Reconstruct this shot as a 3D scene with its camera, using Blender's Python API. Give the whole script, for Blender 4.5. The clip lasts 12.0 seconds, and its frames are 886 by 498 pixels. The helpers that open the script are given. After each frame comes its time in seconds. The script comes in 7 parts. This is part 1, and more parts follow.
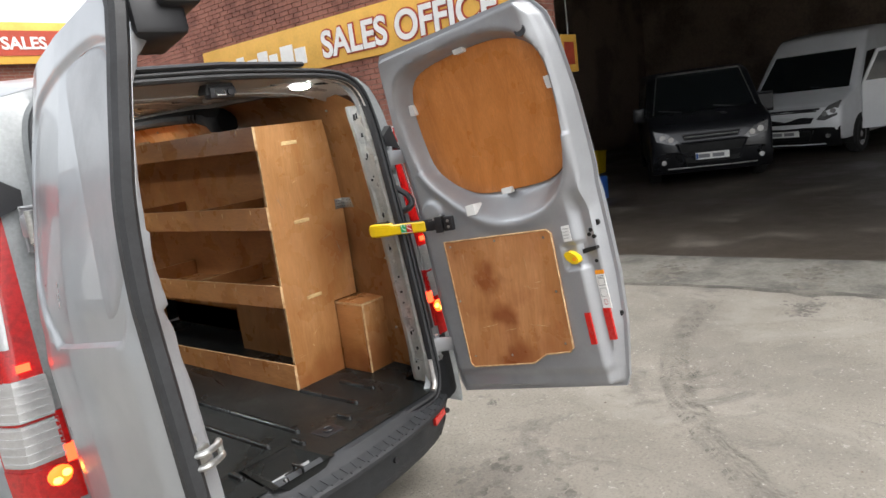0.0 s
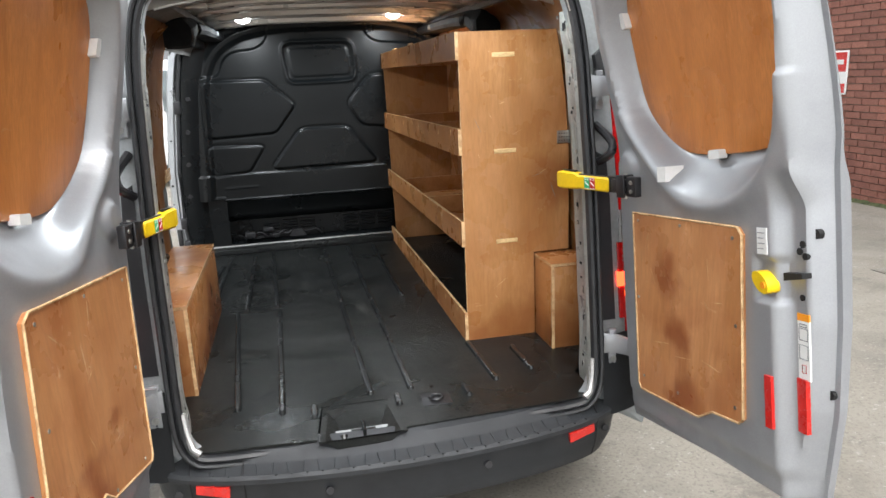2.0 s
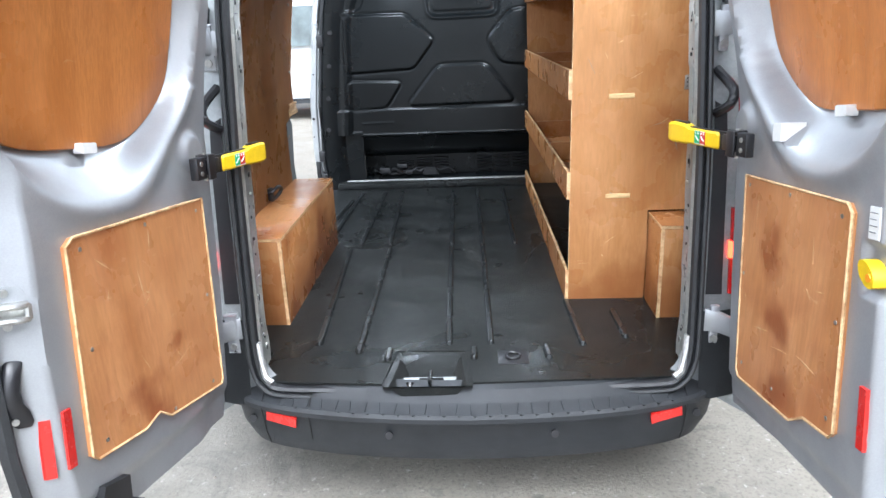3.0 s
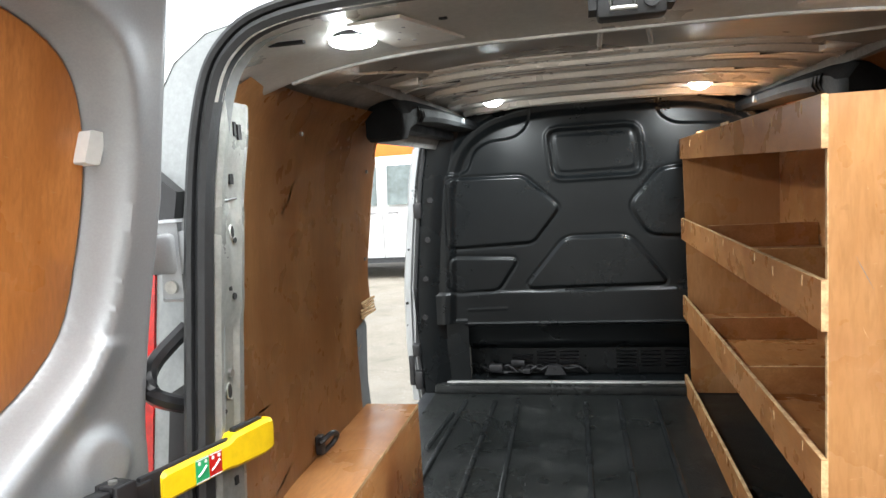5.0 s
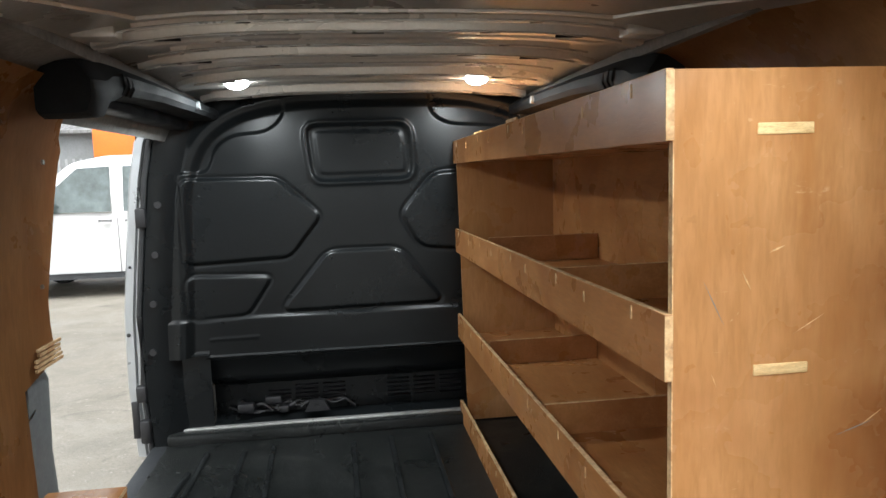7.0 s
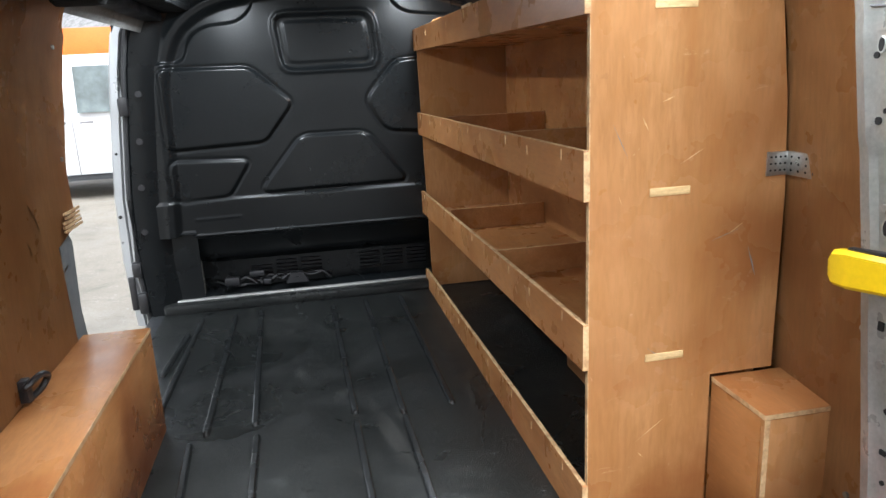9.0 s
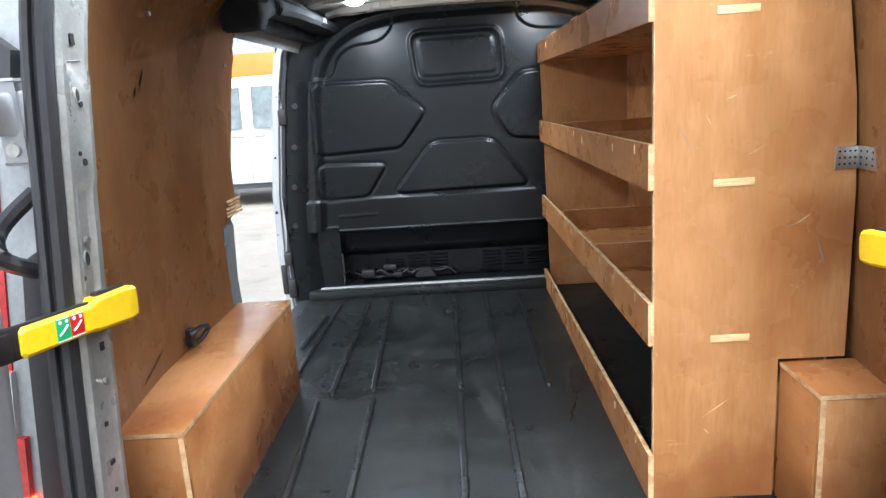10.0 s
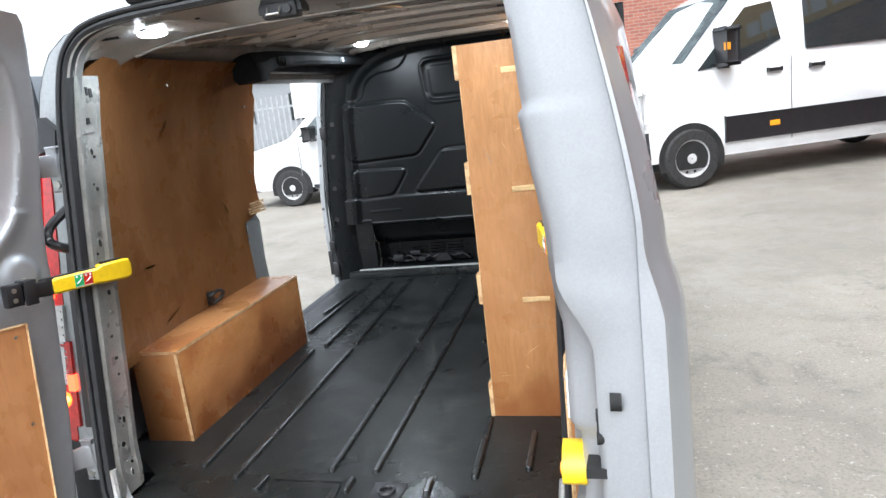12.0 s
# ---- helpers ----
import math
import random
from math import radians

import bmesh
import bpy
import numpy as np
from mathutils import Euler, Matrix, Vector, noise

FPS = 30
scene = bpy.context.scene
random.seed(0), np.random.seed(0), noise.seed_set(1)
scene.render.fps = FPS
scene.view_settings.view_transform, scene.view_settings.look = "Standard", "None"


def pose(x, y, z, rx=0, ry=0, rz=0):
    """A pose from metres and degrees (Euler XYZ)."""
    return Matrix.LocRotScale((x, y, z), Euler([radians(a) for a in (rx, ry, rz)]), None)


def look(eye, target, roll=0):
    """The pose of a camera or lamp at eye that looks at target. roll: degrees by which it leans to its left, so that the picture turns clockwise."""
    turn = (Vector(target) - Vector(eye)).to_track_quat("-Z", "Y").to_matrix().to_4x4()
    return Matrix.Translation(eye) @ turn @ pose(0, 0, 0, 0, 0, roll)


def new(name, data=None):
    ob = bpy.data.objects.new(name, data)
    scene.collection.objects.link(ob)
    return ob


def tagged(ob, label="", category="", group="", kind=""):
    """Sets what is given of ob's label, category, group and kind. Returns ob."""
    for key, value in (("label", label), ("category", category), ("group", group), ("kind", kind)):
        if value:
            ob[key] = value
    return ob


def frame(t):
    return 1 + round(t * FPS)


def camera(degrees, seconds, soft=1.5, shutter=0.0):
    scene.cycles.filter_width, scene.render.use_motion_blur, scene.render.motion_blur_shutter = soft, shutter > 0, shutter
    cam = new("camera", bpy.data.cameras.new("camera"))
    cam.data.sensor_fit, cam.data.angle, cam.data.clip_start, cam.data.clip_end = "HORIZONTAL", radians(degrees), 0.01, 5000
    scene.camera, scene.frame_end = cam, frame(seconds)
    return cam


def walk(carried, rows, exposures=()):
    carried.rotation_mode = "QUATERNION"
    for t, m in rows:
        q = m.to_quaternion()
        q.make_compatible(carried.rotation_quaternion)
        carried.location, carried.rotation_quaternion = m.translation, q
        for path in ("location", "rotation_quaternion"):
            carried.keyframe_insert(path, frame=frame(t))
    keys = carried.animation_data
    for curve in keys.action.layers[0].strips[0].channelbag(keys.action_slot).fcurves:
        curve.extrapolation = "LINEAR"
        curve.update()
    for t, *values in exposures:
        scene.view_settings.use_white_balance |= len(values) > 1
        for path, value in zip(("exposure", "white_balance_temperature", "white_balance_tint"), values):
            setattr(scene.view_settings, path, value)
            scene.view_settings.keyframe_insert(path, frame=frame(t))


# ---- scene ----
cam = camera(65.4, 12.0)

PATH = [
    (0, (-1.473, -1.91, 1.726), (0.015, -0.627, 1.351), -7.4),
    (0.5, (-1.125, -2.022, 1.678), (0.038, -0.426, 1.364), -6.4),
    (1, (-0.808, -2.086, 1.659), (-0.028, -0.29, 1.253), -5.6),
    (1.5, (-0.489, -1.983, 1.648), (0.171, -0.157, 1.171), -2.7),
    (2, (-0.267, -1.933, 1.641), (0.135, -0.037, 1.145), -2.6),
    (2.5, (-0.058, -1.899, 1.615), (-0.056, -0.032, 0.899), -1.7),
    (3, (0.034, -1.835, 1.628), (-0.068, 0.056, 0.986), -2.4),
    (3.5, (-0.01, -1.604, 1.633), (-0.173, 0.337, 1.176), -2.6),
    (5.5, (-0.123, -0.513, 1.689), (-0.566, 1.436, 1.628), -3.1),
    (6, (-0.185, -0.315, 1.692), (-0.338, 1.677, 1.798), -2.0),
    (6.5, (-0.11, -0.282, 1.681), (0.131, 1.703, 1.737), -2.5),
    (7, (-0.088, -0.272, 1.649), (0.171, 1.698, 1.425), -1.8),
    (7.5, (-0.104, -0.33, 1.631), (0.285, 1.589, 1.228), -2.6),
    (9.5, (-0.169, -0.711, 1.578), (0.147, 1.198, 1.07), -3.4),
    (10, (-0.041, -0.851, 1.563), (-0.112, 1.099, 1.125), -3.8),
    (10.5, (0.098, -1.039, 1.585), (-0.27, 0.873, 1.129), -4.2),
    (11, (0.187, -1.266, 1.589), (-0.218, 0.63, 1.1), -3.3),
    (11.5, (0.478, -1.464, 1.614), (-0.086, 0.415, 1.228), -4.7),
    (11.8, (0.715, -1.487, 1.628), (0.134, 0.383, 1.22), -4.5),
    (12, (0.831, -1.464, 1.638), (0.335, 0.426, 1.21), -6.8),
]
walk(cam, [(t, look(e, g, r)) for t, e, g, r in PATH], [(0.0, 1.3, 6500, 10), (1.0, 1.2, 6500, 10), (2.0, 1.5, 6400, 9), (2.5, 1.85, 6000, 8), (3.0, 2.05, 5750, 8), (3.5, 2.1, 5650, 9), (5.5, 1.95, 6600, 6), (6.0, 1.95, 6600, 6), (6.5, 1.7, 6400, 6), (7.5, 1.55, 6400, 7), (9.5, 1.95, 6000, 9), (10.0, 2.15, 5850, 8.5), (10.5, 2.28, 5750, 8), (11.5, 2.05, 5700, 8), (12.0, 1.75, 6000, 8)])

# ---------------- world and light ----------------
GZ = 0.04          # height of the yard's surface
FZ = 0.55          # height of the load floor

world = bpy.data.worlds.new("overcast")
scene.world = world
world.use_nodes = True
wn = world.node_tree.nodes
wl = world.node_tree.links
sky = wn.new("ShaderNodeTexSky")
sky.sky_type = "NISHITA"
sky.sun_disc = False
sky.sun_elevation = radians(57)
sky.sun_rotation = radians(172)
sky.air_density, sky.dust_density, sky.ozone_density = 1.0, 4.0, 1.0
dull = wn.new("ShaderNodeHueSaturation")
dull.inputs["Saturation"].default_value = 0.18
wl.new(sky.outputs[0], dull.inputs["Color"])
wl.new(dull.outputs[0], wn["Background"].inputs["Color"])
wn["Background"].inputs["Strength"].default_value = 0.15

sun_data = bpy.data.lights.new("sun", "SUN")
sun_data.energy, sun_data.angle, sun_data.color = 0.55, radians(40), (1.0, 0.97, 0.93)
sun = new("sun", sun_data)
sun.matrix_world = look((0.9, -6.5, 10), (0, 0, 0))


# ---------------- mesh tools ----------------
def V(*a):
    return Vector(a)


def box(bm, x0, x1, y0, y1, z0, z1, m=None, bev=0.0):
    """A box, optionally with its edges rounded."""
    r = bmesh.ops.create_cube(bm, size=1.0)
    vs = r["verts"]
    for v in vs:
        v.co = V((x0 + x1) / 2 + v.co.x * (x1 - x0), (y0 + y1) / 2 + v.co.y * (y1 - y0), (z0 + z1) / 2 + v.co.z * (z1 - z0))
    if bev > 0:
        es = list({e for v in vs for e in v.link_edges})
        out = bmesh.ops.bevel(bm, geom=es, offset=bev, segments=2, affect="EDGES", profile=0.5)
        vs = list({v for f in out["faces"] for v in f.verts})
    if m is not None:
        bmesh.ops.transform(bm, matrix=m, verts=vs)
    return vs


def cyl(bm, p0, p1, r0, r1=None, seg=16, caps=True):
    """A round bar from p0 to p1."""
    p0, p1 = Vector(p0), Vector(p1)
    r1 = r0 if r1 is None else r1
    d = p1 - p0
    m = Matrix.Translation((p0 + p1) / 2) @ d.to_track_quat("Z", "Y").to_matrix().to_4x4()
    bmesh.ops.create_cone(bm, cap_ends=caps, segments=seg, radius1=r0, radius2=r1, depth=d.length, matrix=m)


def loft(bm, rings, closed=True, cap=False):
    """Skin over rings of equal length."""
    rows = [[bm.verts.new(p) for p in ring] for ring in rings]
    n = len(rows[0])
    for a, b in zip(rows, rows[1:]):
        for i in range(n if closed else n - 1):
            j = (i + 1) % n
            try:
                bm.faces.new((a[i], a[j], b[j], b[i]))
            except ValueError:
                pass
    if cap:
        bm.faces.new(rows[0][::-1])
        bm.faces.new(rows[-1])
    return rows


def prism(bm, pts, at, d0, d1):
    """A slab with the outline pts; at(p, d) places an outline point at depth d."""
    return loft(bm, [[at(p, d0) for p in pts], [at(p, d1) for p in pts]], True, True)


def tube(bm, pts, r, seg=8, flat=1.0):
    """A bar of round section along a line of points."""
    pts = [Vector(p) for p in pts]
    rings = []
    up = V(0, 0, 1)
    for i, p in enumerate(pts):
        d = (pts[min(i + 1, len(pts) - 1)] - pts[max(i - 1, 0)]).normalized()
        side = d.cross(up)
        if side.length < 0.05:
            side = d.cross(V(1, 0, 0))
        side.normalize()
        other = side.cross(d).normalized()
        rings.append([p + side * r * flat * math.cos(k / seg * math.tau) + other * r * math.sin(k / seg * math.tau) for k in range(seg)])
    loft(bm, rings, True, True)


def smooth_line(pts, n=6, closed=True):
    """A soft line through a few points."""
    out, m = [], len(pts)
    for i in range(m if closed else m - 1):
        q = [Vector(pts[(i + k) % m] if closed else pts[min(max(i + k, 0), m - 1)]) for k in (-1, 0, 1, 2)]
        for s in range(n):
            t = s / n
            out.append(0.5 * (2 * q[1] + (q[2] - q[0]) * t + (2 * q[0] - 5 * q[1] + 4 * q[2] - q[3]) * t * t + (3 * q[1] - q[0] - 3 * q[2] + q[3]) * t ** 3))
    if not closed:
        out.append(Vector(pts[-1]))
    return out


def rounded(x0, x1, y0, y1, r, n=5):
    """A rectangle's outline with round corners."""
    out = []
    for cx, cy, a in ((x1 - r, y1 - r, 0), (x0 + r, y1 - r, 90), (x0 + r, y0 + r, 180), (x1 - r, y0 + r, 270)):
        for k in range(n + 1):
            t = radians(a + 90 * k / n)
            out.append((cx + r * math.cos(t), cy + r * math.sin(t)))
    return out


def part(name, bm, material, parent=None, label="", angle=35):
    """Links a bmesh as one mesh object, under a thing or a part."""
    bmesh.ops.recalc_face_normals(bm, faces=bm.faces)
    me = bpy.data.meshes.new(name)
    bm.to_mesh(me)
    bm.free()
    me.materials.append(material)
    me.polygons.foreach_set("use_smooth", [True] * len(me.polygons))
    me.set_sharp_from_angle(angle=radians(angle))
    ob = new(name, me)
    if parent is not None:
        ob.parent = parent
    if label:
        tagged(ob, label)
    return ob


def thing(name, label, category, group="", kind="", at=(0, 0, 0)):
    """An empty that carries the parts of one thing."""
    return tagged(new(name), label, category, group, kind)


# ---------------- materials ----------------
def mat(name, col, rough=0.5, metal=0.0, var=0.15, scale=6.0, fine=60.0, bump=0.0, bscale=120.0, stretch=(1, 1, 1), second=None, edge=(0.45, 0.62), coat=0.0, spec=0.5, rvar=0.1, obj_random=0.0):
    """A surface with grain at two sizes: slow blotches towards a second colour and a fine speckle."""
    m = bpy.data.materials.new(name)
    m.use_nodes = True
    nt, ln = m.node_tree.nodes, m.node_tree.links
    b = nt["Principled BSDF"]
    co = nt.new("ShaderNodeTexCoord")
    mp = nt.new("ShaderNodeMapping")
    mp.inputs["Scale"].default_value = stretch
    ln.new(co.outputs["Object"], mp.inputs["Vector"])

    def tex(s, detail=5):
        t = nt.new("ShaderNodeTexNoise")
        t.inputs["Scale"].default_value, t.inputs["Detail"].default_value = s, detail
        t.inputs["Roughness"].default_value = 0.62
        ln.new(mp.outputs[0], t.inputs["Vector"])
        return t

    big, small = tex(scale), tex(fine, 3)
    ramp = nt.new("ShaderNodeMapRange")
    ramp.inputs["From Min"].default_value, ramp.inputs["From Max"].default_value = edge
    ln.new(big.outputs["Fac"], ramp.inputs["Value"])
    mix = nt.new("ShaderNodeMix")
    mix.data_type = "RGBA"
    two = second if second else tuple(c * (1 - 2 * var) for c in col)
    mix.inputs["A"].default_value, mix.inputs["B"].default_value = (*col, 1), (*two, 1)
    ln.new(ramp.outputs[0], mix.inputs["Factor"])
    hsv = nt.new("ShaderNodeHueSaturation")
    mr = nt.new("ShaderNodeMapRange")
    mr.inputs["To Min"].default_value, mr.inputs["To Max"].default_value = 1 - var, 1 + var
    mr.inputs["From Min"].default_value, mr.inputs["From Max"].default_value = 0.3, 0.7
    ln.new(small.outputs["Fac"], mr.inputs["Value"])
    ln.new(mr.outputs[0], hsv.inputs["Value"])
    ln.new(mix.outputs["Result"], hsv.inputs["Color"])
    last = hsv.outputs[0]
    if obj_random:
        oi = nt.new("ShaderNodeObjectInfo")
        r2 = nt.new("ShaderNodeMapRange")
        r2.inputs["To Min"].default_value, r2.inputs["To Max"].default_value = 1 - obj_random, 1 + obj_random
        ln.new(oi.outputs["Random"], r2.inputs["Value"])
        h2 = nt.new("ShaderNodeHueSaturation")
        ln.new(r2.outputs[0], h2.inputs["Value"])
        ln.new(last, h2.inputs["Color"])
        last = h2.outputs[0]
    ln.new(last, b.inputs["Base Color"])
    rr = nt.new("ShaderNodeMapRange")
    rr.inputs["To Min"].default_value, rr.inputs["To Max"].default_value = max(0.02, rough - rvar), min(1, rough + rvar)
    rr.inputs["From Min"].default_value, rr.inputs["From Max"].default_value = 0.3, 0.7
    ln.new(big.outputs["Fac"], rr.inputs["Value"])
    ln.new(rr.outputs[0], b.inputs["Roughness"])
    b.inputs["Metallic"].default_value = metal
    b.inputs["Coat Weight"].default_value = coat
    b.inputs["Specular IOR Level"].default_value = spec
    if bump:
        bp = nt.new("ShaderNodeBump")
        bp.inputs["Strength"].default_value, bp.inputs["Distance"].default_value = bump, 0.01
        ln.new(tex(bscale, 4).outputs["Fac"], bp.inputs["Height"])
        ln.new(bp.outputs[0], b.inputs["Normal"])
    return m


def glow(name, col, strength):
    """Something that gives off light."""
    m = bpy.data.materials.new(name)
    m.use_nodes = True
    b = m.node_tree.nodes["Principled BSDF"]
    b.inputs["Base Color"].default_value = (*col, 1)
    b.inputs["Emission Color"].default_value = (*col, 1)
    b.inputs["Emission Strength"].default_value = strength
    return m


def ply_mat(name, col, dark, stretch, stain=0.5, spots=(), wear=0.5):
    """Varnished plywood: fine grain, cloudy figure, hand marks, scuffs and stains."""
    m = bpy.data.materials.new(name)
    m.use_nodes = True
    nt, ln = m.node_tree.nodes, m.node_tree.links
    b = nt["Principled BSDF"]
    co = nt.new("ShaderNodeTexCoord")
    oi = nt.new("ShaderNodeObjectInfo")
    cmb = nt.new("ShaderNodeCombineXYZ")
    for k in range(3):
        ln.new(oi.outputs["Random"], cmb.inputs[k])
    add = nt.new("ShaderNodeVectorMath")
    add.operation = "MULTIPLY_ADD"
    add.inputs[1].default_value = (7, 7, 7)
    ln.new(cmb.outputs[0], add.inputs[0])
    ln.new(co.outputs["Object"], add.inputs[2])
    mp = nt.new("ShaderNodeMapping")
    mp.inputs["Scale"].default_value = stretch
    ln.new(add.outputs[0], mp.inputs["Vector"])

    def tex(s, detail, src, dist=0.0, rough=0.55):
        t = nt.new("ShaderNodeTexNoise")
        t.inputs["Scale"].default_value, t.inputs["Detail"].default_value, t.inputs["Distortion"].default_value, t.inputs["Roughness"].default_value = s, detail, dist, rough
        ln.new(src, t.inputs["Vector"])
        return t.outputs["Fac"]

    def span(val, a, c, lo=0.0, hi=1.0):
        r = nt.new("ShaderNodeMapRange")
        r.inputs["From Min"].default_value, r.inputs["From Max"].default_value = a, c
        r.inputs["To Min"].default_value, r.inputs["To Max"].default_value = lo, hi
        ln.new(val, r.inputs["Value"])
        return r.outputs[0]

    def mix(fac, a, c):
        x = nt.new("ShaderNodeMix")
        x.data_type = "RGBA"
        ln.new(fac, x.inputs["Factor"])
        for val, sock in ((a, "A"), (c, "B")):
            if isinstance(val, tuple):
                x.inputs[sock].default_value = (*val, 1)
            else:
                ln.new(val, x.inputs[sock])
        return x.outputs["Result"]

    pale = (min(1, col[0] * 1.28), min(1, col[1] * 1.42), col[2] * 1.7)
    figure = span(tex(2.2, 4, mp.outputs[0], 0.8), 0.36, 0.66)
    c = mix(figure, pale, col)
    c = mix(span(tex(22.0, 7, mp.outputs[0], 0.25), 0.4, 0.75, 0, 0.55), c, tuple(x * 0.72 for x in col))
    # cloudy patches, deeper where the varnish is thick
    c = mix(span(tex(3.4, 5, add.outputs[0], 0.5), 0.46, 0.7, 0, stain), c, dark)
    c = mix(span(tex(1.4, 3, add.outputs[0]), 0.5, 0.7, 0, 0.45), c, tuple(x * 0.85 for x in col))
    # rubbed pale marks and short scrapes
    sm = nt.new("ShaderNodeMapping")
    sm.inputs["Scale"].default_value = (3.0, 3.0, 11.0)
    sm.inputs["Rotation"].default_value = (0.5, 0.35, 0.3)
    ln.new(add.outputs[0], sm.inputs["Vector"])
    c = mix(span(tex(5.0, 6, sm.outputs[0], 1.2, 0.7), 0.64, 0.74, 0, wear), c, (0.62, 0.4, 0.22))
    c = mix(span(tex(34.0, 3, add.outputs[0], 1.5), 0.71, 0.77, 0, 0.5), c, (0.6, 0.4, 0.23))
    c = mix(span(tex(19.0, 4, add.outputs[0], 0.6), 0.7, 0.78, 0, 0.4), c, tuple(x * 0.45 for x in dark))
    # stains of their own shape: (place, radius)
    if spots:
        wob = nt.new("ShaderNodeTexNoise")
        wob.inputs["Scale"].default_value, wob.inputs["Detail"].default_value = 9.0, 5
        ln.new(co.outputs["Object"], wob.inputs["Vector"])
        off = nt.new("ShaderNodeVectorMath")
        off.operation = "MULTIPLY_ADD"
        off.inputs[1].default_value = (0.22, 0.22, 0.22)
        ln.new(wob.outputs["Color"], off.inputs[0])
        ln.new(co.outputs["Object"], off.inputs[2])
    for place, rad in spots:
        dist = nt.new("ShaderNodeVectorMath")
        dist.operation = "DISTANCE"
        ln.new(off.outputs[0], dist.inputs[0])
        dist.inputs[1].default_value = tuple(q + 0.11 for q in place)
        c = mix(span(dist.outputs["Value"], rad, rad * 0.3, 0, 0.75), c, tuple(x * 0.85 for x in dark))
    ln.new(c, b.inputs["Base Color"])
    ln.new(span(tex(6.0, 4, add.outputs[0]), 0.3, 0.7, 0.2, 0.42), b.inputs["Roughness"])
    b.inputs["Specular IOR Level"].default_value = 0.4
    bp = nt.new("ShaderNodeBump")
    bp.inputs["Strength"].default_value, bp.inputs["Distance"].default_value = 0.1, 0.004
    ln.new(tex(24.0, 6, mp.outputs[0], 0.2), bp.inputs["Height"])
    bq = nt.new("ShaderNodeBump")
    bq.inputs["Strength"].default_value, bq.inputs["Distance"].default_value = 0.15, 0.01
    ln.new(tex(2.5, 2, add.outputs[0]), bq.inputs["Height"])
    ln.new(bp.outputs[0], bq.inputs["Normal"])
    ln.new(bq.outputs[0], b.inputs["Normal"])
    return m


def floor_rubber(name):
    """Black sheet rubber with a leather grain, dusty smears and scrubbed streaks."""
    m = bpy.data.materials.new(name)
    m.use_nodes = True
    nt, ln = m.node_tree.nodes, m.node_tree.links
    b = nt["Principled BSDF"]
    co = nt.new("ShaderNodeTexCoord")

    def tex(s, d=5, dist=0.0, rough=0.6, stretch=(1, 1, 1)):
        mp = nt.new("ShaderNodeMapping")
        mp.inputs["Scale"].default_value = stretch
        ln.new(co.outputs["Object"], mp.inputs["Vector"])
        t = nt.new("ShaderNodeTexNoise")
        t.inputs["Scale"].default_value, t.inputs["Detail"].default_value, t.inputs["Distortion"].default_value, t.inputs["Roughness"].default_value = s, d, dist, rough
        ln.new(mp.outputs[0], t.inputs["Vector"])
        return t.outputs["Fac"]

    def span(val, a, c, lo=0.0, hi=1.0):
        r = nt.new("ShaderNodeMapRange")
        r.inputs["From Min"].default_value, r.inputs["From Max"].default_value = a, c
        r.inputs["To Min"].default_value, r.inputs["To Max"].default_value = lo, hi
        ln.new(val, r.inputs["Value"])
        return r.outputs[0]

    def mix(fac, a, c):
        x = nt.new("ShaderNodeMix")
        x.data_type = "RGBA"
        ln.new(fac, x.inputs["Factor"])
        for val, sock in ((a, "A"), (c, "B")):
            if isinstance(val, tuple):
                x.inputs[sock].default_value = (*val, 1)
            else:
                ln.new(val, x.inputs[sock])
        return x.outputs["Result"]

    c = mix(span(tex(1.6, 5, 0.5), 0.4, 0.7), (0.008, 0.0098, 0.0095), (0.02, 0.022, 0.021))
    c = mix(span(tex(5.0, 7, 1.2, 0.7), 0.58, 0.7, 0, 0.7), c, (0.06, 0.06, 0.056))
    c = mix(span(tex(2.2, 6, 0.9, 0.7, (1, 0.45, 1)), 0.63, 0.72, 0, 0.55), c, (0.085, 0.085, 0.08))
    c = mix(span(tex(95, 3), 0.63, 0.72, 0, 0.7), c, (0.09, 0.09, 0.085))
    ln.new(c, b.inputs["Base Color"])
    ln.new(span(tex(2.0, 6, 0.7), 0.35, 0.7, 0.2, 0.5), b.inputs["Roughness"])
    b.inputs["Specular IOR Level"].default_value = 0.42
    vo = nt.new("ShaderNodeTexVoronoi")
    vo.feature = "DISTANCE_TO_EDGE"
    vo.inputs["Scale"].default_value = 190
    ln.new(co.outputs["Object"], vo.inputs["Vector"])
    bp = nt.new("ShaderNodeBump")
    bp.inputs["Strength"].default_value, bp.inputs["Distance"].default_value = 0.9, 0.004
    ln.new(span(vo.outputs["Distance"], 0.0, 0.12), bp.inputs["Height"])
    bq = nt.new("ShaderNodeBump")
    bq.inputs["Strength"].default_value, bq.inputs["Distance"].default_value = 0.4, 0.012
    ln.new(tex(9, 5, 0.3), bq.inputs["Height"])
    ln.new(bp.outputs[0], bq.inputs["Normal"])
    ln.new(bq.outputs[0], b.inputs["Normal"])
    return m


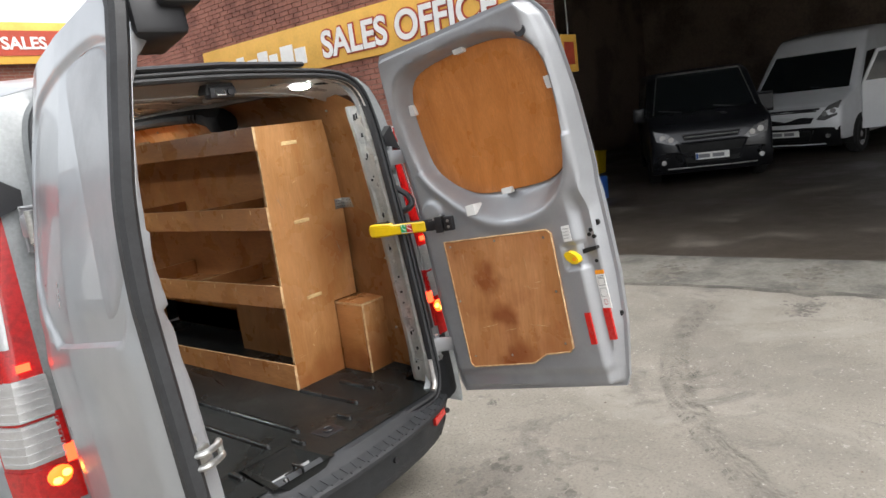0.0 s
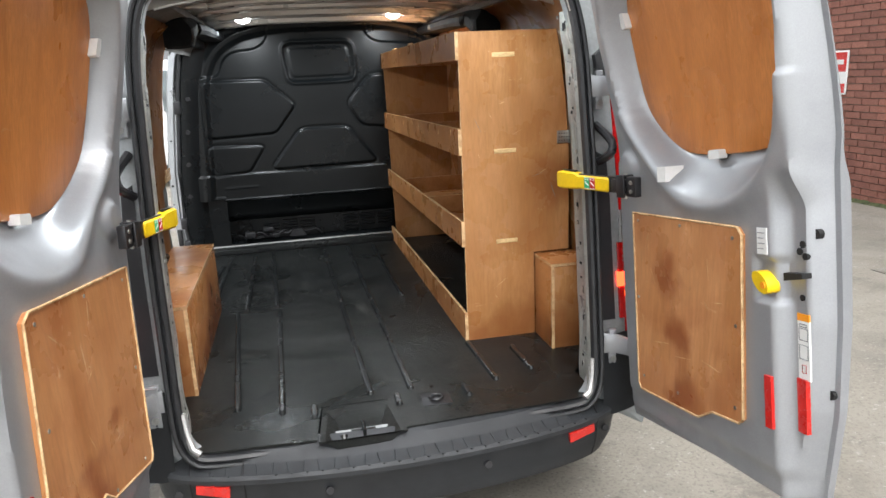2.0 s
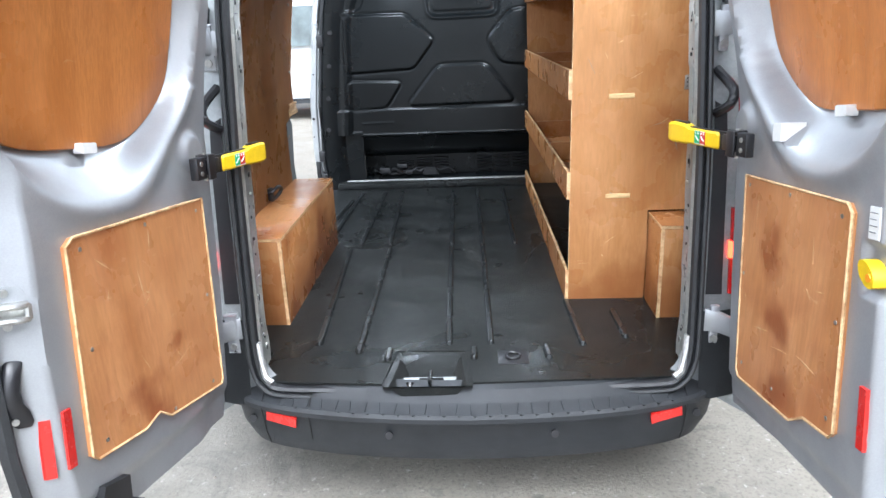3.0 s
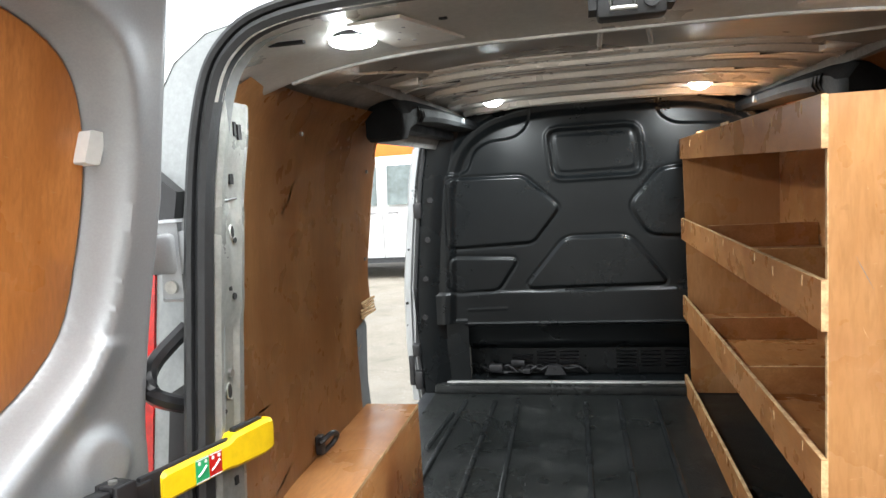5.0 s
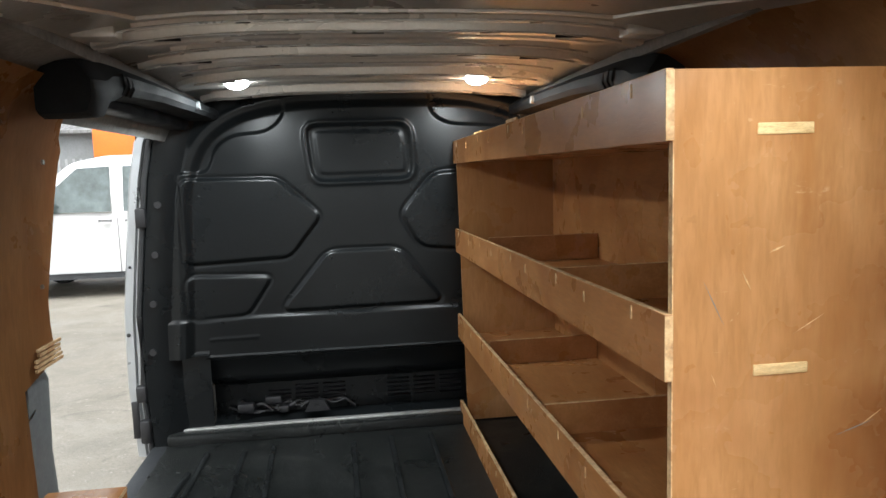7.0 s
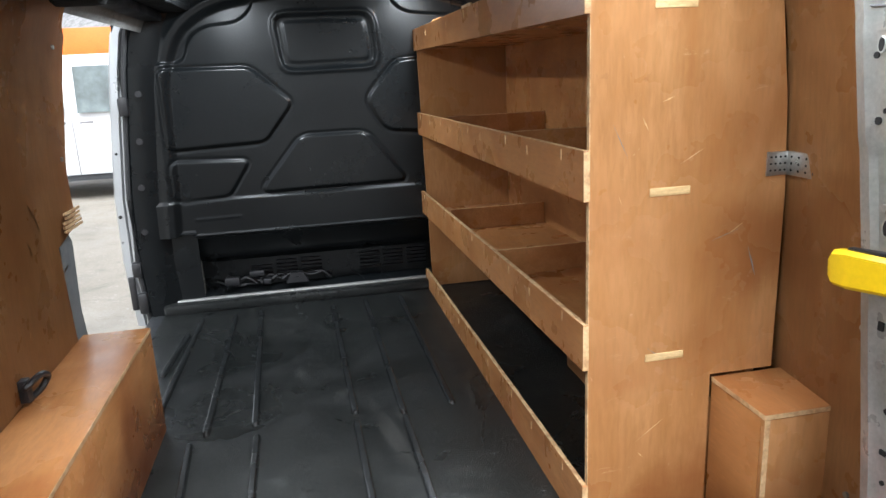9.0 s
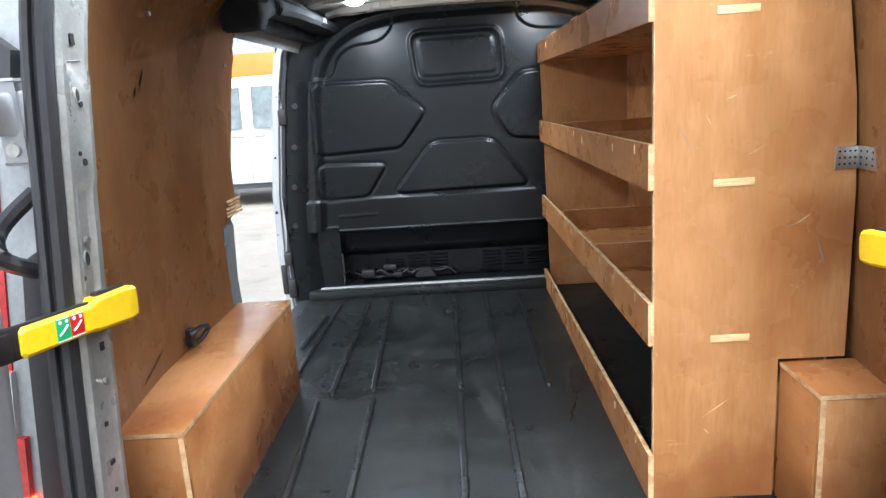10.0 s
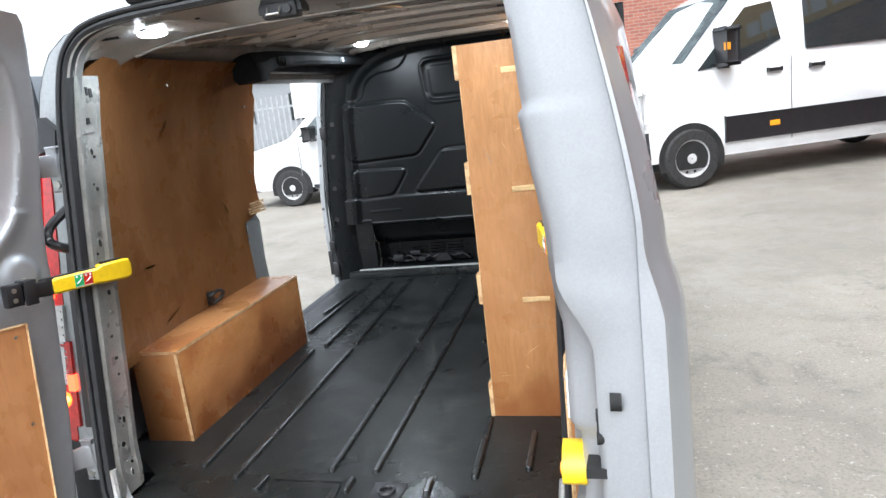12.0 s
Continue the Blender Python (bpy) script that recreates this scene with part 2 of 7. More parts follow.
SILVER = mat("silver_paint", (0.41, 0.43, 0.45), 0.32, 0.55, 0.03, 3, 400, coat=0.5, rvar=0.06)
SILVER_IN = mat("silver_inner_paint", (0.35, 0.36, 0.375), 0.4, 0.45, 0.05, 4, 300, coat=0.15, rvar=0.1)
ROOF_IN = mat("inner_roof_steel", (0.7, 0.68, 0.64), 0.3, 0.3, 0.06, 2, 90, 0.015, 7, rvar=0.06, coat=0.2)
RAIL = mat("dull_rail_paint", (0.2, 0.195, 0.185), 0.75, 0, 0.15, 6, 90, spec=0.25)
DUCT = mat("moulded_duct_plastic", (0.012, 0.013, 0.014), 0.75, 0, 0.12, 6, 120, 0.2, 300, spec=0.15)
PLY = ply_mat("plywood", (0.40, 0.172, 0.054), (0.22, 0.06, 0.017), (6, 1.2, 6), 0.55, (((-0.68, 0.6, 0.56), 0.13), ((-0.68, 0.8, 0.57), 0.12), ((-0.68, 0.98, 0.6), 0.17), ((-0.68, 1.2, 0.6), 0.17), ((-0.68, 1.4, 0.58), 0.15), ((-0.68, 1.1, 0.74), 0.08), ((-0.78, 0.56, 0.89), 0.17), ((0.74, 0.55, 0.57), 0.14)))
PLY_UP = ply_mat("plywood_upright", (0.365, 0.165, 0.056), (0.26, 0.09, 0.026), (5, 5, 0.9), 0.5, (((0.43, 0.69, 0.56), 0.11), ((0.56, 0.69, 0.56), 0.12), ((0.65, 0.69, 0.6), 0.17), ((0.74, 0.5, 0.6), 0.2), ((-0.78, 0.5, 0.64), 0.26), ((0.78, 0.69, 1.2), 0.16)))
PLY_DOOR = ply_mat("plywood_door", (0.45, 0.195, 0.07), (0.24, 0.055, 0.015), (4, 4, 0.7), 0.55, (((0.75, -0.285, 0.87), 0.09), ((0.75, -0.33, 0.71), 0.12), ((0.75, -0.2, 1.03), 0.1), ((-0.77, -0.4, 0.75), 0.09), ((-0.77, -0.25, 0.85), 0.05)))
PLY_WIN = ply_mat("plywood_window_blank", (0.5, 0.175, 0.042), (0.38, 0.12, 0.026), (9, 9, 0.7), 0.2)
PLY_EDGE = mat("plywood_edge", (0.62, 0.42, 0.22), 0.65, 0, 0.2, 30, 160, second=(0.42, 0.24, 0.11))
PLY_RAW = mat("sawn_plywood", (0.68, 0.49, 0.24), 0.7, 0, 0.2, 20, 200, second=(0.5, 0.32, 0.14), stretch=(1, 1, 6))
RUBBER_MAT = floor_rubber("rubber_mat")
RIB = mat("mat_rib_rubber", (0.014, 0.0155, 0.016), 0.25, 0, 0.2, 6, 120, 0.08, 180, rvar=0.06)
TRACK = mat("damp_track", (0.2, 0.184, 0.157), 0.7, 0, 0.2, 9, 60, 0.4, 90, second=(0.12, 0.11, 0.095))
RUBBER = mat("seal_rubber", (0.018, 0.019, 0.021), 0.5, 0, 0.15, 8, 80, 0.1, 200)
BLACK_STEEL = mat("black_bulkhead_paint", (0.006, 0.0072, 0.008), 0.32, 0, 0.12, 3, 120, 0.06, 90, rvar=0.1, spec=0.28)
PLASTIC = mat("dark_bumper_plastic", (0.022, 0.0245, 0.028), 0.58, 0, 0.12, 5, 160, 0.25, 420)
BLACK = mat("black_plastic", (0.015, 0.015, 0.017), 0.38, 0, 0.1, 8, 120)
JAMB = mat("door_jamb_paint", (0.27, 0.285, 0.29), 0.4, 0.3, 0.1, 4, 90, coat=0.2)
STEEL = mat("zinc_steel", (0.5, 0.5, 0.48), 0.35, 0.9, 0.12, 20, 150)
PILLAR = mat("primer_pillar", (0.54, 0.54, 0.51), 0.34, 0.3, 0.1, 9, 120, 0.05, 60, second=(0.44, 0.45, 0.42), rvar=0.14)
BRIGHT = mat("bright_strip", (0.5, 0.5, 0.49), 0.35, 0.6, 0.1, 20, 150)
YELLOW = mat("yellow_plastic", (0.76, 0.5, 0.004), 0.45, 0, 0.06, 9, 90)
RED = mat("red_reflector", (0.55, 0.02, 0.015), 0.25, 0, 0.08, 40, 300, coat=0.4)
WHITE = mat("white_label", (0.78, 0.78, 0.76), 0.5, 0, 0.03, 9, 90)
GREEN = mat("green_label", (0.02, 0.35, 0.12), 0.5, 0, 0.05)
ORANGE = mat("orange_label", (0.85, 0.3, 0.01), 0.5, 0, 0.05)
BLUE = mat("blue_plastic", (0.02, 0.09, 0.35), 0.45, 0, 0.08)
INK = mat("label_ink", (0.2, 0.2, 0.21), 0.6, 0, 0.05)
LED = glow("led", (0.9, 0.97, 1.0), 14)
LAMP_AMBER = glow("tail_bulb_glow", (1.0, 0.085, 0.008), 2.2)
LAMP_HOT = glow("filament_glow", (1.0, 0.42, 0.06), 3.0)
LAMP_RED = glow("red_bulb", (1.0, 0.04, 0.012), 3)
LENS_RED = mat("red_lens", (0.42, 0.008, 0.008), 0.15, 0, 0.15, 60, 200, coat=0.6)
LAMP_DIM = mat("headlamp_lens", (0.16, 0.16, 0.16), 0.15, 0.2, 0.2, 20, 120, coat=0.6)
LENS_CLEAR = mat("clear_lens", (0.5, 0.5, 0.5), 0.16, 0.5, 0.06, 14, 180, coat=0.6)
HOLE = mat("dark_hole", (0.008, 0.008, 0.008), 0.8, 0, 0.1)
WHITE_PAINT = mat("white_paint", (0.72, 0.73, 0.74), 0.22, 0, 0.03, 2, 60, coat=0.6, rvar=0.05)
CHARCOAL = mat("charcoal_paint", (0.012, 0.013, 0.016), 0.3, 0.0, 0.05, 3, 200, coat=0.3, rvar=0.05)
GLASS_DARK = mat("tinted_glass", (0.02, 0.026, 0.028), 0.05, 0, 0.1, 1.5, 6, spec=0.8, rvar=0.02)
GLASS_SKY = mat("light_glass", (0.1, 0.13, 0.13), 0.05, 0, 0.3, 1.2, 5, spec=0.8, rvar=0.02)
TYRE = mat("tyre", (0.02, 0.02, 0.02), 0.75, 0, 0.15, 20, 90)
RIM = mat("wheel_rim", (0.55, 0.55, 0.56), 0.35, 0.2, 0.1, 12, 90)
PLATE = mat("number_plate", (0.75, 0.75, 0.72), 0.4, 0, 0.03)
BRICK = mat("brick", (0.25, 0.105, 0.075), 0.88, 0, 0.22, 2.0, 40, 0.3, 90, second=(0.15, 0.06, 0.045), obj_random=0.2)
MORTAR = mat("mortar", (0.3, 0.26, 0.22), 0.95, 0, 0.2, 6, 90, 0.3, 120)
SIGN_YELLOW = mat("sign_yellow", (0.75, 0.42, 0.07), 0.5, 0, 0.06, 2, 30)
SIGN_RED = mat("sign_red", (0.42, 0.06, 0.03), 0.5, 0, 0.08, 2, 30)
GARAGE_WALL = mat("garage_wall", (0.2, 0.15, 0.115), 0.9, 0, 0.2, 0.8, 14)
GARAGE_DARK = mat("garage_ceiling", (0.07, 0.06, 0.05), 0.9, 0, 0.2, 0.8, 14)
GREY_PANEL = mat("grey_cladding", (0.22, 0.23, 0.24), 0.6, 0, 0.1, 0.6, 12)
ROOF_GREY = mat("corrugated_roof", (0.22, 0.22, 0.22), 0.7, 0, 0.2, 1.5, 14, stretch=(6, 1, 1))
ORANGE_PANEL = mat("orange_panel", (0.8, 0.17, 0.02), 0.5, 0, 0.06, 1, 20)
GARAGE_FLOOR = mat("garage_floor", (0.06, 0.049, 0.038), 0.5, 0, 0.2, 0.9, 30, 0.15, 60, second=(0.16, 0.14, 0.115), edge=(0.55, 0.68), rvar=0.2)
DAMP = mat("damp_dirt", (0.085, 0.078, 0.068), 0.6, 0, 0.3, 7, 60, 0.5, 90, second=(0.16, 0.148, 0.125))
MOSS = mat("moss", (0.07, 0.085, 0.03), 0.95, 0, 0.3, 14, 80, 0.6, 120)
FENCE = mat("galvanised_fence", (0.35, 0.36, 0.37), 0.5, 0.5, 0.1)


def brick_pattern(name):
    """Far brickwork: courses in the material, since it stays far from the path."""
    m = bpy.data.materials.new(name)
    m.use_nodes = True
    nt, ln = m.node_tree.nodes, m.node_tree.links
    co = nt.new("ShaderNodeTexCoord")
    mp = nt.new("ShaderNodeMapping")
    mp.inputs["Rotation"].default_value = (radians(90), 0, 0)
    ln.new(co.outputs["Object"], mp.inputs["Vector"])
    br = nt.new("ShaderNodeTexBrick")
    br.inputs["Scale"].default_value = 1.0
    br.inputs["Brick Width"].default_value, br.inputs["Row Height"].default_value, br.inputs["Mortar Size"].default_value = 0.225, 0.075, 0.006
    br.inputs["Color1"].default_value = (0.32, 0.12, 0.08, 1)
    br.inputs["Color2"].default_value = (0.24, 0.085, 0.06, 1)
    br.inputs["Mortar"].default_value = (0.3, 0.25, 0.21, 1)
    ln.new(mp.outputs[0], br.inputs["Vector"])
    b = nt["Principled BSDF"]
    no = nt.new("ShaderNodeTexNoise")
    no.inputs["Scale"].default_value = 1.3
    ln.new(co.outputs["Object"], no.inputs["Vector"])
    hs = nt.new("ShaderNodeHueSaturation")
    r = nt.new("ShaderNodeMapRange")
    r.inputs["To Min"].default_value, r.inputs["To Max"].default_value = 0.7, 1.3
    ln.new(no.outputs["Fac"], r.inputs["Value"])
    ln.new(r.outputs[0], hs.inputs["Value"])
    ln.new(br.outputs["Color"], hs.inputs["Color"])
    ln.new(hs.outputs[0], b.inputs["Base Color"])
    b.inputs["Roughness"].default_value = 0.9
    return m


BRICK_FAR = brick_pattern("far_brick")


def ground_mat():
    """Worn concrete and trodden grit, with oil and damp patches."""
    m = bpy.data.materials.new("yard_ground")
    m.use_nodes = True
    nt, ln = m.node_tree.nodes, m.node_tree.links
    b = nt["Principled BSDF"]
    co = nt.new("ShaderNodeTexCoord")

    def tex(s, d=6, dist=0.0, rough=0.6):
        t = nt.new("ShaderNodeTexNoise")
        t.inputs["Scale"].default_value, t.inputs["Detail"].default_value, t.inputs["Distortion"].default_value, t.inputs["Roughness"].default_value = s, d, dist, rough
        ln.new(co.outputs["Object"], t.inputs["Vector"])
        return t.outputs["Fac"]

    def span(val, a, c, lo=0.0, hi=1.0):
        r = nt.new("ShaderNodeMapRange")
        r.inputs["From Min"].default_value, r.inputs["From Max"].default_value = a, c
        r.inputs["To Min"].default_value, r.inputs["To Max"].default_value = lo, hi
        ln.new(val, r.inputs["Value"])
        return r.outputs[0]

    def mix(fac, a, c):
        x = nt.new("ShaderNodeMix")
        x.data_type = "RGBA"
        ln.new(fac, x.inputs["Factor"])
        for val, sock in ((a, "A"), (c, "B")):
            if isinstance(val, tuple):
                x.inputs[sock].default_value = (*val, 1)
            else:
                ln.new(val, x.inputs[sock])
        return x.outputs["Result"]

    c = mix(span(tex(0.5, 5), 0.35, 0.65), (0.27, 0.247, 0.21), (0.2, 0.183, 0.155))
    c = mix(span(tex(3.2, 7, 0.5), 0.5, 0.72, 0, 0.7), c, (0.16, 0.148, 0.128))
    c = mix(span(tex(70, 4), 0.5, 0.72, 0, 0.7), c, (0.125, 0.114, 0.096))
    c = mix(span(tex(38, 4), 0.62, 0.72, 0, 0.7), c, (0.45, 0.425, 0.385))
    c = mix(span(tex(0.8, 6, 0.6, 0.7), 0.55, 0.68, 0, 0.55), c, (0.31, 0.288, 0.252))
    c = mix(span(tex(5.5, 7, 0.8, 0.75), 0.58, 0.7, 0, 0.6), c, (0.11, 0.102, 0.09))
    c = mix(span(tex(1.3, 7, 0.9, 0.75), 0.57, 0.68, 0, 0.6), c, (0.085, 0.078, 0.07))
    ln.new(c, b.inputs["Base Color"])
    ln.new(span(tex(0.9, 5), 0.4, 0.6, 0.95, 0.62), b.inputs["Roughness"])
    bp = nt.new("ShaderNodeBump")
    bp.inputs["Strength"].default_value, bp.inputs["Distance"].default_value = 0.4, 0.01
    ln.new(tex(90, 5), bp.inputs["Height"])
    ln.new(bp.outputs[0], b.inputs["Normal"])
    return m


GROUND = ground_mat()
APRON = mat("damp_concrete", (0.2, 0.19, 0.165), 0.6, 0, 0.25, 1.6, 32, 0.5, 50, second=(0.11, 0.104, 0.092), edge=(0.45, 0.6), rvar=0.2)

# ---------------- the yard ----------------
bm = bmesh.new()
bmesh.ops.create_grid(bm, x_segments=80, y_segments=80, size=400)
for v in bm.verts:
    v.co.z = GZ
ground = part("ground", bm, GROUND)
tagged(ground, "pale worn concrete yard with grit and oil stains", "ground", kind="structure")

# ---------------- the silver van ----------------
van = thing("panel_van", "silver panel van with open rear doors and a ply-lined load bay", "van")


def rake(z):
    """How far forward the rear face stands at a height."""
    return 0.05 + 0.15 * (z - 0.5)


# outer half section, from the sill to the roof's middle
SECTION = [(0.90, 0.30), (0.955, 0.42), (0.975, 0.62), (0.985, 0.95), (0.965, 1.2), (0.935, 1.45), (0.91, 1.66), (0.89, 1.78), (0.862, 1.85), (0.835, 1.895), (0.77, 1.94), (0.62, 1.972), (0.3, 1.995), (0.0, 2.005)]


def section_x(z):
    pts = SECTION
    for (xa, za), (xb, zb) in zip(pts, pts[1:]):
        if za <= z <= zb:
            return xa + (xb - xa) * (z - za) / (zb - za)
    return pts[0][0] if z < pts[0][1] else 0.3


def shell(side, stations, lo=None, hi=None):
    """Part of the body side: the half section, from height lo to hi, swept over the stations."""
    pts = list(SECTION)
    if lo is not None:
        pts = [(section_x(lo), lo)] + [p for p in pts if p[1] > lo]
    if hi is not None:
        pts = [p for p in pts if p[1] < hi] + [(section_x(hi), hi)]
    bm = bmesh.new()
    rings = []
    for y, k in stations:
        rings.append([V(side * x * k, y if y > 0.5 else rake(z) + y, z) for x, z in pts])
    loft(bm, rings, False)
    bmesh.ops.remove_doubles(bm, verts=bm.verts, dist=0.0005)
    return bm


def rise(y):
    """How much the roof climbs forward of its rear edge."""
    t = min(1, max(0, (y - 0.4) / 0.8))
    return 0.06 * t * t * (3 - 2 * t)


# rear wings, sides and roof
part("rear_wing", shell(-1, [(0.07, 0.915), (0.085, 0.93), (0.12, 0.945), (0.2, 0.96), (0.6, 0.985), (1.0, 1), (1.56, 1)], 0.5, 1.895), SILVER, van)
part("rear_wing", shell(1, [(0.07, 0.915), (0.085, 0.93), (0.12, 0.945), (0.2, 0.96), (0.6, 0.985), (1.0, 1), (1.6, 1), (2.75, 1)], 0.5, 1.895), SILVER, van)
part("side_sill", shell(-1, [(1.56, 1), (2.75, 1)], None, 0.5), SILVER, van)
bm = bmesh.new()
for s in (-1, 1):
    top = [p for p in SECTION if p[1] >= 1.895]
    loft(bm, [[V(s * x * k, y if y > 0.5 else rake(z) + y, z + (rise(y) * 1.3 + (0.01 if y > 0.5 else 0)) * min(1, (z - 1.895) / 0.05)) for x, z in top] for y, k in ((0.07, 0.915), (0.085, 0.93), (0.12, 0.945), (0.2, 0.96), (0.6, 0.985), (1.0, 1), (1.5, 1), (2.75, 1))], False)
bmesh.ops.remove_doubles(bm, verts=bm.verts, dist=0.0005)
part("roof", bm, SILVER, van)
# the strip over the sliding door's opening
part("side_rail", shell(-1, [(1.56, 1), (2.75, 1)], 1.86, 1.895), SILVER, van)

# cab: closed in front of the bulkhead
bm = bmesh.new()
cab = [(2.75, 1.0, 2.018, 1.0), (3.5, 0.99, 1.99, 1.0), (3.95, 0.98, 1.72, 0.98), (4.2, 0.97, 1.3, 0.97), (4.7, 0.94, 1.12, 0.94), (4.95, 0.86, 0.95, 0.86)]
rings = []
for y, k, top, _ in cab:
    f = (top - 0.3) / (2.018 - 0.3)
    half = [(x * k, 0.3 + (z - 0.3) * f) for x, z in SECTION]
    rings.append([V(x, y, z) for x, z in half] + [V(-x, y, z) for x, z in half[::-1][1:]])
loft(bm, rings, False)
bm.faces.new([v for v in bm.verts][-len(rings[0]):])
part("cab_body", bm, SILVER, van)
bm = bmesh.new()
loft(bm, [[V(x * k, y, z) for x in (-0.78, -0.4, 0, 0.4, 0.78)] for y, z, k in ((3.55, 1.96, 0.9), (4.2, 1.335, 1.05))], False)
bmesh.ops.solidify(bm, geom=bm.faces[:], thickness=0.02)
part("windscreen", bm, GLASS_DARK, van)


def wheel(parent, x, y, r, w, side, axis="x", hub=RIM, name="wheel"):
    """A tyre on a rim with slots, on an axle along x."""
    e = new(name)
    e.parent = parent
    e.location = (x, y, r + (GZ if parent is van else 0))
    bm = bmesh.new()
    prof = [(0.62 * r, -w / 2), (0.9 * r, -w / 2), (0.985 * r, -w * 0.38), (r, -w * 0.2), (r, w * 0.2), (0.985 * r, w * 0.38), (0.9 * r, w / 2), (0.62 * r, w / 2)]
    loft(bm, [[V(d, a * math.cos(k / 40 * math.tau), a * math.sin(k / 40 * math.tau)) for k in range(40)] for a, d in prof])
    part("tyre", bm, TYRE, e)
    bm = bmesh.new()
    prof = [(0.63 * r, w * 0.42), (0.58 * r, w * 0.4), (0.52 * r, w * 0.2), (0.4 * r, w * 0.22), (0.34 * r, w * 0.34), (0.18 * r, w * 0.36), (0.16 * r, w * 0.42), (0.02 * r, w * 0.43)]
    loft(bm, [[V(side * d, a * math.cos(k / 32 * math.tau), a * math.sin(k / 32 * math.tau)) for k in range(32)] for a, d in prof])
    part("rim", bm, hub, e)
    for k in range(10):
        a = k / 10 * math.tau
        bm = bmesh.new()
        cyl(bm, (side * w * 0.18, 0.46 * r * math.cos(a), 0.46 * r * math.sin(a)), (side * w * 0.225, 0.46 * r * math.cos(a), 0.46 * r * math.sin(a)), 0.05 * r, seg=10)
        part("rim_slot", bm, HOLE, e)
    return e


for sx in (-1, 1):
    for yy in (0.98, 3.95):
        wheel(van, sx * 0.86, yy, 0.34, 0.215, sx)

# rear aperture: half outline of the opening, from the sill's middle up to the header's middle
APERTURE = [(0.0, 0.535), (0.35, 0.535), (0.58, 0.54), (0.632, 0.558), (0.656, 0.61), (0.663, 0.7), (0.668, 0.95), (0.672, 1.2), (0.67, 1.45), (0.666, 1.65), (0.656, 1.765), (0.637, 1.85), (0.606, 1.894), (0.56, 1.92), (0.47, 1.936), (0.3, 1.944), (0.0, 1.95)]
full = [(-x, z) for x, z in APERTURE[::-1]] + [(x, z) for x, z in APERTURE[1:-1]]
full = [(p.x, p.y) for p in smooth_line([(x, z, 0) for x, z in full], 4)]


def grown(d, fwd):
    """The opening's outline, d wider and fwd further forward."""
    out = []
    n = len(full)
    for i, (x, z) in enumerate(full):
        a, b = Vector(full[i - 1]), Vector(full[(i + 1) % n])
        t = (b - a).normalized()
        nrm = Vector((t.y, -t.x))
        if nrm.dot(Vector((x, z - 1.2))) < 0:
            nrm = -nrm
        q = Vector((x, z)) + nrm * d
        out.append(V(q.x, rake(q.y) + fwd, q.y))
    return out


# jamb between the opening and the outer skin
EDGE = [(x * 0.915, z) for x, z in SECTION]


def to_edge(x, z):
    """Where the line from the opening's middle through a point meets the outer skin."""
    best = (abs(x), z)
    for (xa, za), (xb, zb) in zip(EDGE, EDGE[1:]):
        ex, ez = xb - xa, zb - za
        det = abs(x) * -ez + ex * (z - 1.2)
        if abs(det) < 1e-9:
            continue
        k = (xa * -ez + ex * (za - 1.2)) / det
        f = (abs(x) * (za - 1.2) - xa * (z - 1.2)) / det
        if k > 0 and -1e-6 <= f <= 1 + 1e-6:
            best = (abs(x) * k, 1.2 + (z - 1.2) * k)
    return best


bm = bmesh.new()
outer = []
for x, z in full:
    s = 1 if x >= 0 else -1
    if z < 0.58:
        outer.append(V(x * 1.04, rake(0.5) + 0.09, 0.5))
    else:
        xx, zz = to_edge(x, z)
        outer.append(V(s * xx, rake(zz) + 0.072, zz))
mid = [a.lerp(b, 0.55) + V(0, 0.012, 0) for a, b in zip(grown(0.03, 0.02), outer)]
loft(bm, [outer, mid, grown(0.04, 0.05), grown(0.03, 0.015), grown(0.0, 0.06)])
part("rear_jamb", bm, JAMB, van, "grey painted door jamb")
# double rubber seal
for d, r, deep, fw in ((0.011, 0.012, 0.02, 0.016), (0.03, 0.009, 0.012, 0.006)):
    bm = bmesh.new()
    line = grown(d, fw)
    rings = []
    n = len(line)
    for i in range(n):
        t = (line[(i + 1) % n] - line[i - 1]).normalized()
        a = t.cross(V(0, 1, 0)).normalized()
        b = t.cross(a).normalized()
        rings.append([line[i] + a * r * math.cos(k / 8 * math.tau) + b * deep * math.sin(k / 8 * math.tau) for k in range(8)])
    loft(bm, rings + [rings[0]])
    part("door_seal", bm, RUBBER, van, "black rubber door seal")

